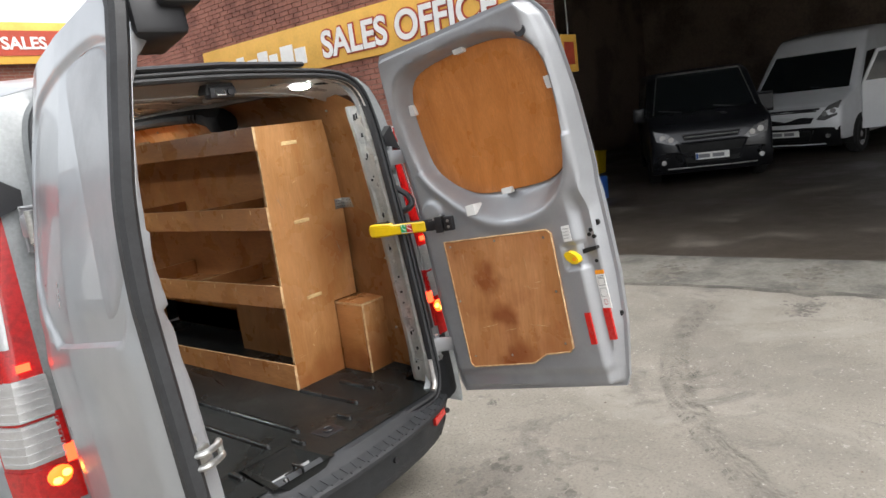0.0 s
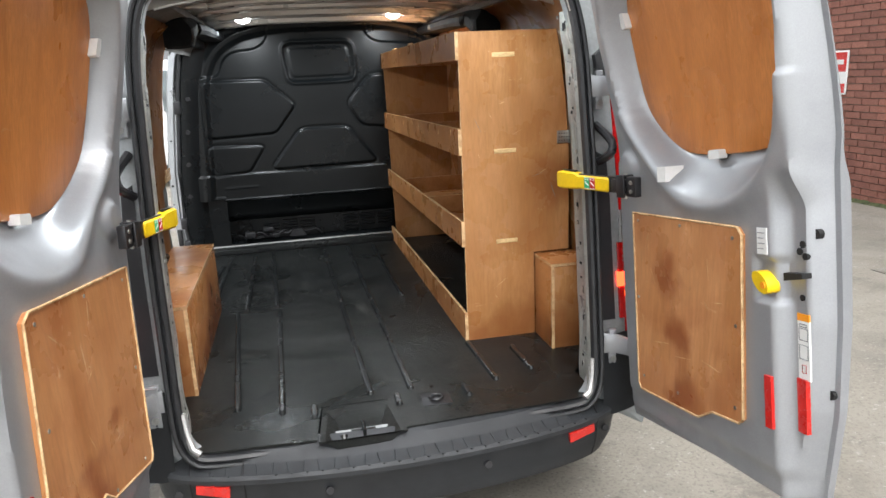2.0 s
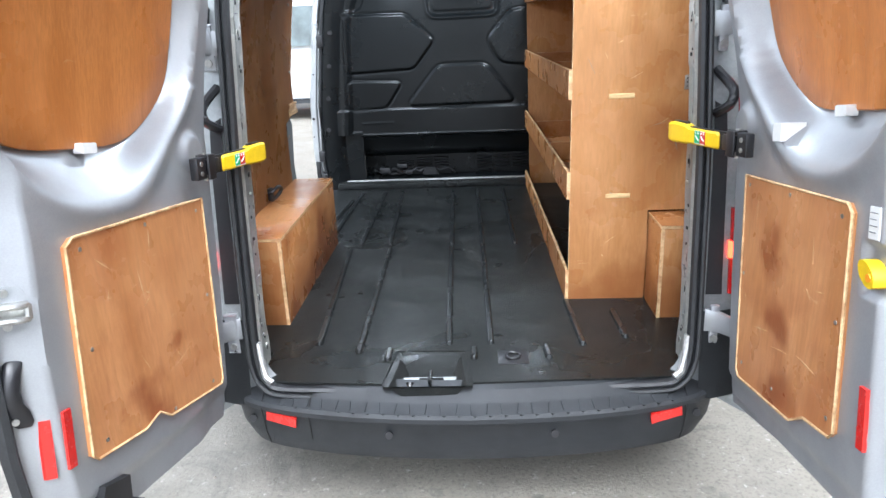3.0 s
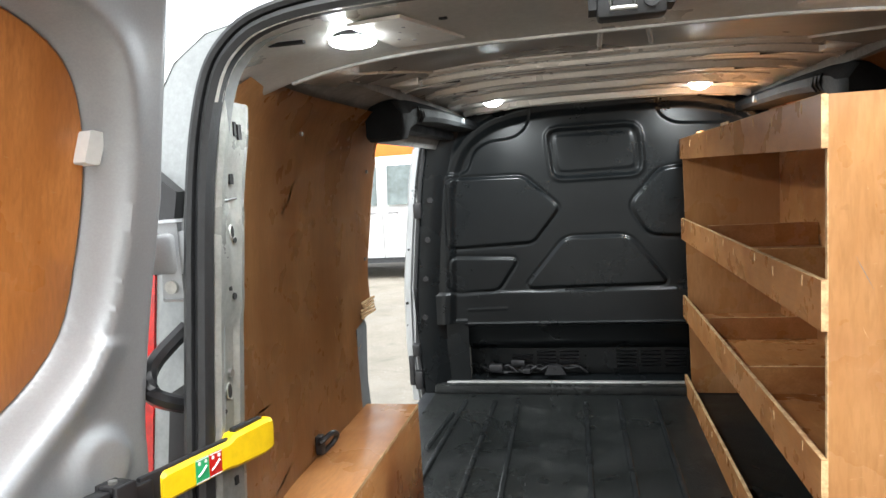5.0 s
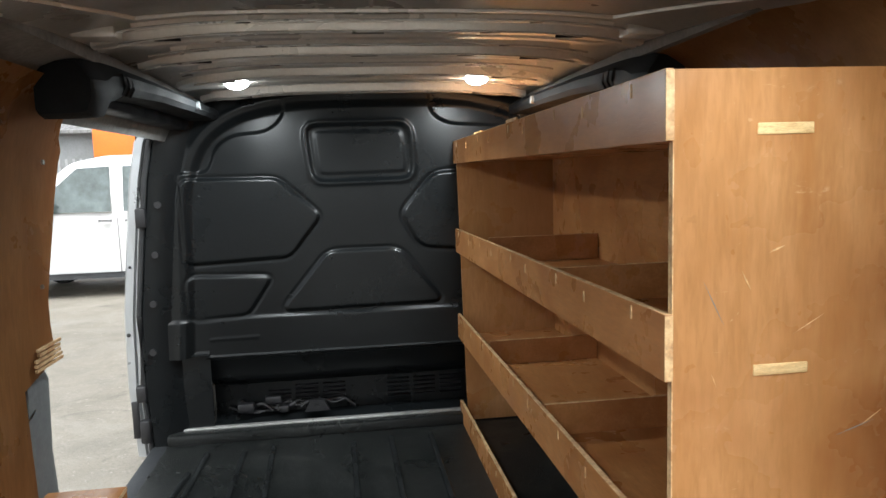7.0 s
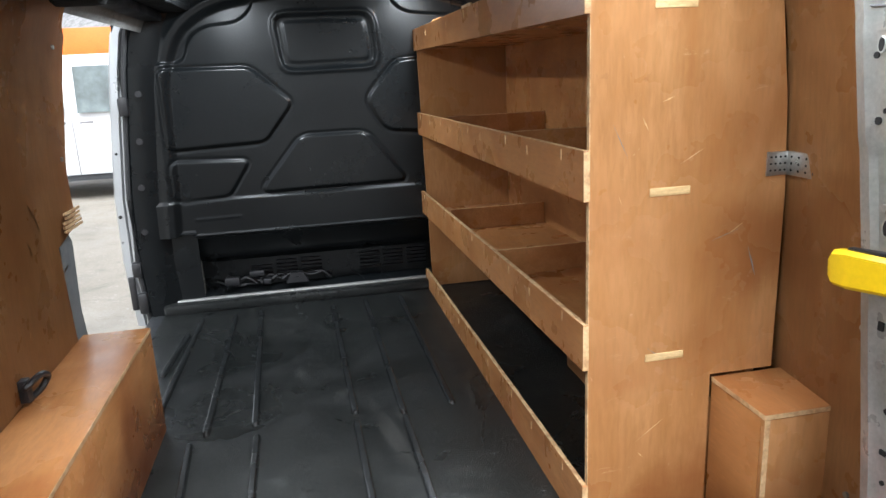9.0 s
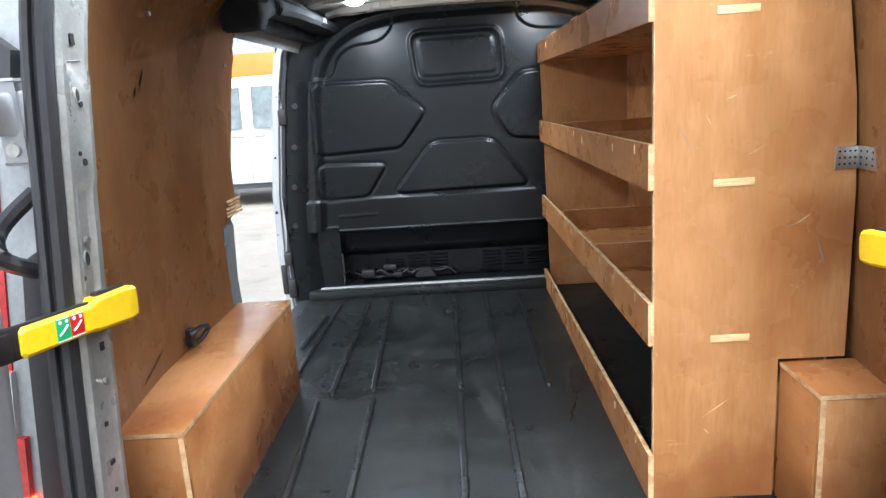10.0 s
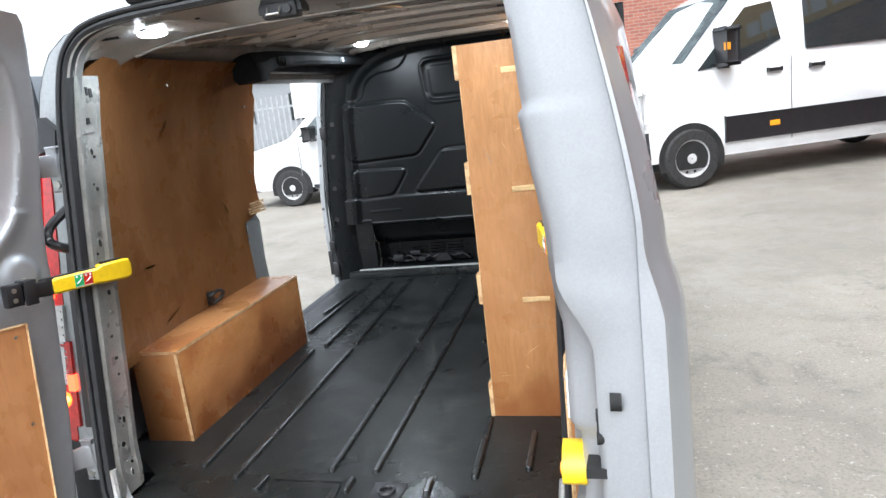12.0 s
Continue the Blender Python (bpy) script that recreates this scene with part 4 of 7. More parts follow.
def ease(a, b, x):
    t = np.clip((x - a) / (b - a), 0, 1)
    return t * t * (3 - 2 * t)


def blunt(pts, r=0.03, closed=True):
    """An outline with its corners rounded off."""
    out = []
    for i, p in enumerate(pts):
        p = Vector(p)
        da, db = Vector(pts[i - 1]) - p, Vector(pts[(i + 1) % len(pts)]) - p
        k = min(r, da.length / 2, db.length / 2)
        p0, p2 = p + da.normalized() * k, p + db.normalized() * k
        for t in (0, 0.33, 0.67, 1):
            out.append(tuple((1 - t) ** 2 * p0 + 2 * t * (1 - t) * p + t * t * p2))
    return out


NX, NZ = 330, 200
gx, gz = np.linspace(-0.93, 0.93, NX), np.linspace(0.905, 2.03, NZ)
X, Z = np.meshgrid(gx, gz)
DEEP = np.zeros(X.shape)
# raised panels
for pts, hgt, soft in (
        ([(-0.768, 1.642), (-0.393, 1.637), (-0.22, 1.479), (-0.353, 1.315), (-0.768, 1.3)], 0.011, 0.03),
        ([(-0.768, 1.24), (-0.437, 1.227), (-0.541, 1.076), (-0.768, 1.066)], 0.01, 0.03),
        ([(-0.392, 1.083), (-0.191, 1.322), (0.11, 1.322), (0.292, 1.09)], 0.011, 0.04),
        ([(0.62, 1.66), (0.272, 1.64), (0.128, 1.475), (0.21, 1.335), (0.62, 1.3)], 0.011, 0.04)):
    f = poly_field(blunt(pts, soft), X, Z)
    DEEP += hgt * ease(-0.011, 0.004, f) - 0.004 * np.exp(-((f + 0.013) / 0.006) ** 2)
# sunk corners at the top and the blank window with its bead
for pts in ([(-0.86, 1.668), (-0.66, 1.668), (-0.63, 1.775), (-0.56, 1.82), (-0.41, 1.832), (-0.34, 1.9), (-0.34, 2.04), (-0.86, 2.04)], [(0.24, 2.04), (0.26, 1.9), (0.33, 1.85), (0.5, 1.84), (0.9, 1.8), (0.9, 2.04)]):
    f = poly_field(blunt(pts, 0.05), X, Z)
    DEEP -= 0.012 * ease(-0.005, 0.012, f)
f = poly_field(blunt([(-0.27, 1.865), (0.175, 1.865), (0.19, 1.62), (-0.245, 1.615)], 0.06), X, Z)
DEEP += 0.007 * np.exp(-((f + 0.004) / 0.009) ** 2) - 0.013 * ease(0.0, 0.02, f) + 0.005 * ease(0.03, 0.045, f)
# belt along the foot, small crease, surround of the frame
DEEP += 0.012 * ease(1.068, 1.056, Z) + 0.003 * np.exp(-((Z - 0.987 - 0.02 * X) / 0.005) ** 2) * ((X > -0.7) & (X < -0.5))
f = poly_field(blunt([(-0.775, 0.8), (-0.755, 1.1), (-0.735, 1.6), (-0.665, 1.79), (-0.52, 1.885), (-0.3, 1.925), (0.4, 1.93), (0.66, 1.86), (0.76, 1.6), (0.8, 0.8)], 0.08), X, Z)
DEEP += 0.034 * ease(0.006, -0.03, f) + 0.006 * np.exp(-((f + 0.05) / 0.012) ** 2)
DEEP += 0.0012 * np.sin(X * 9 + Z * 4) * np.sin(Z * 7 - X * 3)
verts = np.stack([X.ravel(), (YB - DEEP).ravel(), Z.ravel()], 1)
idx = np.arange(NX * NZ).reshape(NZ, NX)
quads = np.stack([idx[:-1, :-1].ravel(), idx[:-1, 1:].ravel(), idx[1:, 1:].ravel(), idx[1:, :-1].ravel()], 1)
me = bpy.data.meshes.new("bulkhead_sheet")
me.from_pydata(verts.tolist(), [], quads.tolist())
me.materials.append(BLACK_STEEL)
me.polygons.foreach_set("use_smooth", [True] * len(me.polygons))
sheet = new("bulkhead_sheet", me)
sheet.parent = bulk
bm = bmesh.new()
box(bm, -0.93, 0.93, YB + 0.025, YB + 0.035, 0.9, 2.03)
part("bulkhead_back", bm, BLACK_STEEL, bulk)
for x, z in ((-0.19, 1.02), (-0.45, 0.92), (0.1, 0.97), (0.3, 1.02), (-0.36, 1.14), (-0.84, 1.0)):
    bm = bmesh.new()
    cyl(bm, (x, YB + 0.002, z), (x, YB - 0.006, z), 0.009 if z > 0.95 else 0.006, seg=12)
    part("bolt", bm, BLACK_STEEL, bulk)
# lower ledge and the vented foot behind it
bm = bmesh.new()
loft(bm, [[V(x, y, z) for y, z in ((YB - 0.013, 0.908), (YB - 0.018, 0.9), (YB - 0.012, 0.89), (YB + 0.014, 0.88), (YB + 0.035, 0.84), (YB + 0.05, 0.8), (YB + 0.072, 0.765), (YB + 0.105, 0.748), (YB + 0.12, 0.735), (YB + 0.12, 0.6), (YB + 0.02, 0.56))] for x in (-0.72, -0.3, 0.1, 0.6)], False)
part("vented_foot", bm, BLACK_STEEL, bulk)
for s in (-1, 1):
    bm = bmesh.new()
    box(bm, s * 0.72 - 0.005, s * 0.93, YB - 0.01, YB + 0.19, 0.56, 0.912, bev=0.02)
    part("foot_cheek", bm, BLACK_STEEL, bulk)
for vx, n, tone in ((-0.44, 4, BLACK), (-0.32, 5, BLACK), (-0.2, 5, BLACK), (0.09, 5, BLACK), (0.21, 5, BLACK), (0.33, 5, BLACK)):
    for k in range(n):
        z = 0.632 + k * 0.019
        bm = bmesh.new()
        loft(bm, [[V(vx + e * 0.05, YB + y, z + dz) for y, dz in ((0.121, 0.0), (0.106, 0.003), (0.104, 0.008), (0.121, 0.012))] for e in (-1, 1)], True, True)
        part("vent_louvre", bm, tone, bulk)
rs0 = random.Random(44)
for k in range(9):
    bm = bmesh.new()
    x0 = -0.66 + 0.052 * k
    tube(bm, smooth_line([(x0 + 0.045 * j, YB + 0.085 + 0.02 * rs0.random(), 0.61 + 0.055 * rs0.random()) for j in range(4)], 4, False), 0.005 + 0.004 * rs0.random(), 7)
    part("cable", bm, BLACK, bulk)
for x0, x1, z0, z1 in ((-0.62, -0.55, 0.62, 0.66), (-0.5, -0.43, 0.655, 0.685), (-0.44, -0.4, 0.61, 0.64)):
    bm = bmesh.new()
    box(bm, x0, x1, YB + 0.06, YB + 0.1, z0, z1, bev=0.006)
    part("connector_block", bm, BLACK, bulk)
bm = bmesh.new()
prism(bm, [(-0.33, 0.61), (-0.22, 0.61), (-0.245, 0.66), (-0.305, 0.66)], lambda p, d: V(p[0], d, p[1]), YB + 0.05, YB + 0.07)
cyl(bm, (-0.275, YB + 0.05, 0.63), (-0.275, YB + 0.04, 0.63), 0.012, seg=12)
part("lashing_plate", bm, BLACK, bulk)
# pale threshold strip
bm = bmesh.new()
box(bm, -0.905, 0.37, 2.662, 2.69, FZ + 0.03, FZ + 0.048, bev=0.003)
part("threshold_strip", bm, BRIGHT, van, "pale metal strip at the foot of the bulkhead")
bm = bmesh.new()
prism(bm, [(-0.92, 0.555), (-0.84, 0.6), (-0.905, 0.66)], lambda p, d: V(p[0], d, p[1]), 2.655, 2.665)
part("corner_gusset", bm, BRIGHT, van)

# front post of the side opening
bm = bmesh.new()
zz = [0.5, 0.8, 1.1, 1.4, 1.65, 1.8, 1.89]
loft(bm, [[V(-section_x(z) + dx, y, z) for dx, y in ((0.0, 2.76), (0.0, 2.66), (0.03, 2.62), (0.1, 2.63), (0.16, 2.68), (0.16, 2.76))] for z in zz], True, True)
part("side_post", bm, BLACK_STEEL, van, "black post beside the side door opening")
bm = bmesh.new()
loft(bm, [[V(-section_x(z) + dx, y, z) for dx, y in ((-0.06, 2.76), (-0.062, 2.68), (-0.05, 2.655), (-0.02, 2.65), (-0.012, 2.66), (0.02, 2.66), (0.02, 2.76))] for z in zz], True, True)
flange_post = part("post_flange", bm, SILVER, van)
for z, r in ((1.02, 0.008), (1.3, 0.006)):
    bm = bmesh.new()
    cyl(bm, (-section_x(z) - 0.035, 2.66, z), (-section_x(z) - 0.035, 2.648, z), r, seg=10)
    part("flange_hole", bm, HOLE, flange_post)
bm = bmesh.new()
box(bm, -section_x(0.66) - 0.05, -section_x(0.66) - 0.02, 2.642, 2.655, 0.58, 0.74, bev=0.006)
part("flange_grip", bm, BLACK, flange_post)
bm = bmesh.new()
tube(bm, [(-section_x(z) + 0.012, 2.632, z) for z in zz], 0.012, 8)
part("side_seal", bm, RUBBER, van)
for z, h in ((0.62, 0.05), (0.78, 0.035), (1.5, 0.04)):
    bm = bmesh.new()
    box(bm, -section_x(z) - 0.012, -section_x(z) + 0.03, 2.6, 2.64, z - h, z + h, bev=0.01)
    part("door_buffer", bm, BLACK, van)
for z in (0.95, 1.15, 1.35, 1.55):
    bm = bmesh.new()
    cyl(bm, (-section_x(z) + 0.07, 2.622, z), (-section_x(z) + 0.07, 2.612, z), 0.014, seg=12)
    part("post_plug", bm, BLACK, van)
# rear post of the side opening, grey trim below the ply
bm = bmesh.new()
loft(bm, [[V(-section_x(z) + dx, y, z) for dx, y in ((0.02, 1.6 + o), (inn - 0.02, 1.6 + o), (inn, 1.54 + o), (inn, 1.42), (0.02, 1.42))] for z, o, inn in ((0.5, 0.03, 0.11), (0.7, 0.01, 0.11), (0.95, 0.0, 0.11), (1.15, -0.02, 0.11), (1.21, -0.05, 0.1), (1.26, -0.09, 0.05), (1.6, -0.09, 0.045), (1.86, -0.09, 0.045))], True, True)
part("side_post", bm, JAMB, van, "grey post behind the side door opening")
bm = bmesh.new()
box(bm, -0.9, -0.72, 1.5, 2.7, 1.845, 1.9, bev=0.01)
part("side_header", bm, BLACK, van)
# step of the side door
bm = bmesh.new()
box(bm, -0.95, -0.86, 1.58, 2.66, 0.42, FZ - 0.002, bev=0.01)
part("side_step", bm, PLASTIC, van)

# tail lamps wrapped round the rear corners
for s in (-1, 1):
    tl = new("tail_lamp")
    tl.parent = van
    tagged(tl, "tall red and clear tail lamp, lit")

    def corner(z, t, out=0.0):
        """A point of the lamp's face: t from the inner edge round to the side."""
        xo = section_x(z) * 0.95
        if t < 0.5:
            p = V(0.782 + (xo - 0.782 - 0.03) * t * 2, rake(z) + 0.06 + 0.02 * t, z)
            n = V(0.2, -1, 0)
        else:
            a = (t - 0.5) * 2
            p = V(xo - 0.03 + 0.045 * math.sin(a * 1.57), rake(z) + 0.07 + 0.17 * a ** 1.3, z)
            n = V(a, -(1 - a) - 0.1, 0)
        p += n.normalized() * out
        return V(s * p.x, p.y, p.z)

    def lens(name, z0, z1, t0, t1, material, out, label=""):
        bm = bmesh.new()
        rings = []
        for z in np.linspace(z0, z1, 9):
            k = np.linspace(t0, t1, 9)
            rings.append([corner(z, t, out) for t in k] + [corner(z, t, -0.03) for t in k[::-1]])
        loft(bm, rings, True, True)
        part(name, bm, material, tl, label)

    lens("red_housing", 0.74, 1.71, 0.12, 0.82, LENS_RED, 0.004)
    lens("clear_strip", 1.25, 1.62, 0.45, 0.74, LENS_CLEAR, 0.012)
    lens("clear_lens", 0.92, 1.035, 0.1, 0.77, LENS_CLEAR, 0.012)
    lens("clear_lens", 1.05, 1.16, 0.1, 0.77, LENS_CLEAR, 0.012)
    for k in range(10):
        z = 0.928 + 0.0235 * k
        lens("lens_rib", z, z + 0.006, 0.12, 0.75, LENS_CLEAR, 0.016)
    lens("fog_lens", 0.79, 0.905, 0.03, 0.8, LENS_RED, 0.011, "red lower lens")
    bm = bmesh.new()
    bmesh.ops.create_uvsphere(bm, u_segments=14, v_segments=8, radius=0.034)
    c = corner(0.868, 0.24, 0.002)
    for v in bm.verts:
        v.co = V(v.co.x * 1.2, v.co.y * 0.5, v.co.z) + c
    part("tail_bulb", bm, LAMP_AMBER, tl, "glowing tail bulb behind the lens")
    for dx, dz in ((-0.012, 0.008), (0.014, -0.006)):
        bm = bmesh.new()
        bmesh.ops.create_uvsphere(bm, u_segments=10, v_segments=6, radius=0.014)
        for v in bm.verts:
            v.co = V(v.co.x + s * dx, v.co.y * 0.6 - 0.013, v.co.z * 0.8 + dz) + c
        part("filament_glow", bm, LAMP_HOT, tl)
    lens("inner_lens", 0.9, 1.05, 0.04, 0.14, LENS_RED, 0.012)
    lens("side_glow", 0.9, 0.95, 0.02, 0.13, LAMP_RED, 0.0135)
    lens("brake_lens", 1.18, 1.2, 0.25, 0.42, LAMP_RED, 0.011, "lit red lamp")
    bm = bmesh.new()
    rings = []
    for z in np.linspace(0.47, 0.745, 8):
        xo = section_x(z) * 0.935
        rings.append([V(s * x, y, z) for x, y in ((0.705, rake(z) + 0.035), (0.74, rake(z) + 0.025), (0.8, rake(z) + 0.045), (xo - 0.02, rake(z) + 0.085), (xo + 0.008, rake(z) + 0.14), (xo + 0.02, rake(z) + 0.26))])
    loft(bm, rings, False)
    bmesh.ops.solidify(bm, geom=bm.faces[:], thickness=0.012)
    part("corner_cladding", bm, PLASTIC, van, "dark grey plastic corner cladding")
    # hinges and black filler between lamp and opening
    for z in (0.72, 1.575):
        h = new("hinge")
        h.parent = van
        bm = bmesh.new()
        line = smooth_line([(0.716, 0.03, 0), (0.742, 0.018, 0), (0.766, -0.012, 0), (0.778, -0.045, 0), (0.776, -0.085, 0)], 4, False)
        rings = []
        for i, p in enumerate(line):
            tg = (line[min(i + 1, len(line) - 1)] - line[max(i - 1, 0)]).normalized()
            nr = V(-tg.y, tg.x, 0)
            hh = 0.036 - 0.012 * i / len(line)
            rings.append([V(s * (p + nr * a).x, rake(z) + (p + nr * a).y, z + b) for a, b in ((-0.009, -hh + 0.006), (-0.006, -hh), (0.006, -hh), (0.009, -hh + 0.006), (0.009, hh - 0.006), (0.006, hh), (-0.006, hh), (-0.009, hh - 0.006))])
        loft(bm, rings, True, True)
        part("hinge_leaf", bm, SILVER_IN, h)
        bm = bmesh.new()
        box(bm, s * 0.728, s * 0.755, rake(z) + 0.015, rake(z) + 0.034, z - 0.075, z + 0.05, bev=0.005)
        part("hinge_plate", bm, SILVER_IN, h)
        bm = bmesh.new()
        cyl(bm, (s * 0.741, rake(z) + 0.016, z - 0.055), (s * 0.741, rake(z) + 0.008, z - 0.055), 0.011, seg=12)
        part("hinge_bolt", bm, STEEL, h)
        bm = bmesh.new()
        cyl(bm, (s * 0.776, rake(z) - 0.088, z - 0.045), (s * 0.776, rake(z) - 0.088, z + 0.045), 0.013, seg=12)
        part("hinge_pin", bm, STEEL, h)
    bm = bmesh.new()
    prism(bm, [(s * 0.795, 1.715), (s * 0.737, 1.674), (s * 0.742, 1.63), (s * 0.825, 1.603)], lambda p, d: V(p[0], rake(p[1]) + d, p[1]), 0.03, 0.075)
    part("filler_block", bm, BLACK, van)
    # black strip added over the dark lower stretch of the channel
    bm = bmesh.new()
    prism(bm, [(s * 0.722, 0.79), (s * 0.77, 0.79), (s * 0.772, 1.2), (s * 0.766, 1.34), (s * 0.732, 1.36), (s * 0.73, 1.1)], lambda p, d: V(p[0], rake(p[1]) + d, p[1]), 0.048, 0.062)
    part("channel_cover", bm, BLACK, van)
    bm = bmesh.new()
    tube(bm, smooth_line([(s * 0.73, rake(1.4) + 0.05, 1.45), (s * 0.76, rake(1.4) - 0.01, 1.4), (s * 0.75, rake(1.35) - 0.02, 1.36), (s * 0.725, rake(1.3) + 0.03, 1.33)], 5, False), 0.014, 8)
    part("cable_gaiter", bm, BLACK, van)


# ---------------- doors ----------------
UPPER = [(0.215, 1.375), (0.4, 1.402), (0.65, 1.39), (0.775, 1.31), (0.785, 1.14), (0.75, 0.95), (0.67, 0.855), (0.45, 0.843), (0.27, 0.868), (0.135, 0.98), (0.115, 1.12), (0.14, 1.28)]
SCOOP = [(0.185, 1.4), (0.4, 1.43), (0.67, 1.42), (0.815, 1.33), (0.825, 1.13), (0.79, 0.92), (0.735, 0.8), (0.64, 0.73), (0.51, 0.706), (0.38, 0.725), (0.24, 0.815), (0.105, 0.96), (0.08, 1.12), (0.105, 1.29)]
LOWER_R = [(0.112, 0.684), (0.635, 0.663), (0.652, 0.645), (0.631, 0.19), (0.615, 0.175), (0.5, 0.168), (0.43, 0.132), (0.11, 0.122), (0.094, 0.14)]
LOWER_L = [(0.105, 0.69), (0.635, 0.662), (0.657, 0.645), (0.651, 0.195), (0.635, 0.182), (0.46, 0.172), (0.4, 0.19), (0.35, 0.16), (0.085, 0.145), (0.075, 0.16)]
VTOP = 1.5


def lean(v):
    return 0.25 * max(0.0, v - 0.85) ** 1.3


def inside_distance(poly, u, v):
    """Signed distance to a polygon's edge, positive inside."""
    p = np.array(poly)
    q = np.roll(p, -1, axis=0)
    w = np.array((u, v))
    e = q - p
    t = np.clip(((w - p) * e).sum(1) / (e * e).sum(1), 0, 1)
    d = np.sqrt((((p + e * t[:, None]) - w) ** 2).sum(1)).min()
    c = ((p[:, 1] > v) != (q[:, 1] > v)) & (u < (q[:, 0] - p[:, 0]) * (v - p[:, 1]) / (q[:, 1] - p[:, 1] + 1e-12) + p[:, 0])
    return d if c.sum() % 2 else -d


def step(a, b, x):
    t = min(1, max(0, (x - a) / (b - a)))
    return t * t * (3 - 2 * t)


UP_S = [tuple(p[:2]) for p in smooth_line([(a, b, 0) for a, b in UPPER], 5)]
SC_S = [tuple(p[:2]) for p in smooth_line([(a, b, 0) for a, b in SCOOP], 5)]


def hinge_u(v):
    return np.interp(v, [0, 0.05, 0.4, 0.8, 1.2, 1.42, 1.47, 1.5], [-0.005, -0.022, -0.03, -0.022, 0.02, 0.07, 0.085, 0.11])


def latch_u(v, more=0.0):
    return more + np.interp(v, [0, 0.04, 0.25, 0.45, 0.8, 0.86, 1.14, 1.33, 1.42, 1.47, 1.5], [0.765, 0.785, 0.825, 0.84, 0.842, 0.848, 0.868, 0.872, 0.862, 0.83, 0.78])


def flange(u, deep):
    """Depth of the door's outer flange, deeper towards the latch."""
    return -0.022 - deep * max(0.0, u) / 0.8


def relief(u, v, more=0.0, deep=0.07):
    """Depth of the inner pressing, into the load bay when the door is shut."""
    w = 0.0
    dS = inside_distance(SC_S, u, v)
    if dS > 0:
        dU = -inside_distance(UP_S, u, v)
        k = 1.0 if dU <= 0 else step(0, 1, dS / (dS + dU))
        w -= (0.088 if deep > 0.05 else 0.07) * k
    # rib that runs beside the scoop
    w += 0.012 * math.exp(-(dS / 0.03) ** 2) * (1 if v < 1.0 else 0.4)
    if deep > 0.05:
        w -= 0.04 * step(0.735, 0.77, u) * (1 - step(0.70, 0.8, v))
    else:
        # full lower half, with a slanted shut face down to the meeting edge
        low = 1 - step(0.66, 0.86, v)
        w += 0.022 * low * step(0.05, 0.2, u)
        fall = min(1.0, max(0.0, (u - (latch_u(v, more) - 0.062)) / 0.05))
        w -= (0.068 * low + 0.03 * (1 - low)) * fall * (1 if low > 0.02 else step(0.3, 1.0, fall))
    w -= 0.045 * step(0.80, 0.86, u) * step(0.70, 0.8, v) * min(1, deep / 0.07)
    # pocket for the release lever
    if 0.675 < u < 0.765 and 0.49 < v < 0.6 and deep > 0.05:
        w -= 0.014 * step(0, 0.012, min(u - 0.675, 0.765 - u, v - 0.49, 0.6 - v))
    # boss under the strap bracket
    w += 0.018 * step(0.062, 0.035, math.hypot((u - 0.085) * 0.9, v - 0.82))
    # swage near the foot
    w -= 0.014 * step(0.11, 0.07, v)
    edge = min(u - hinge_u(v), latch_u(v, more) - u, v, VTOP - v)
    k = step(0.014, 0.034, edge) if deep > 0.05 else step(0.002, 0.008, edge)
    fl = flange(u, deep)
    return w * k + fl * (1 - k) + lean(v)


SKIN_L = ([-0.03, 0.0, 0.1, 0.2, 0.4, 0.8], [-0.03, -0.034, -0.068, -0.08, -0.084, -0.062])


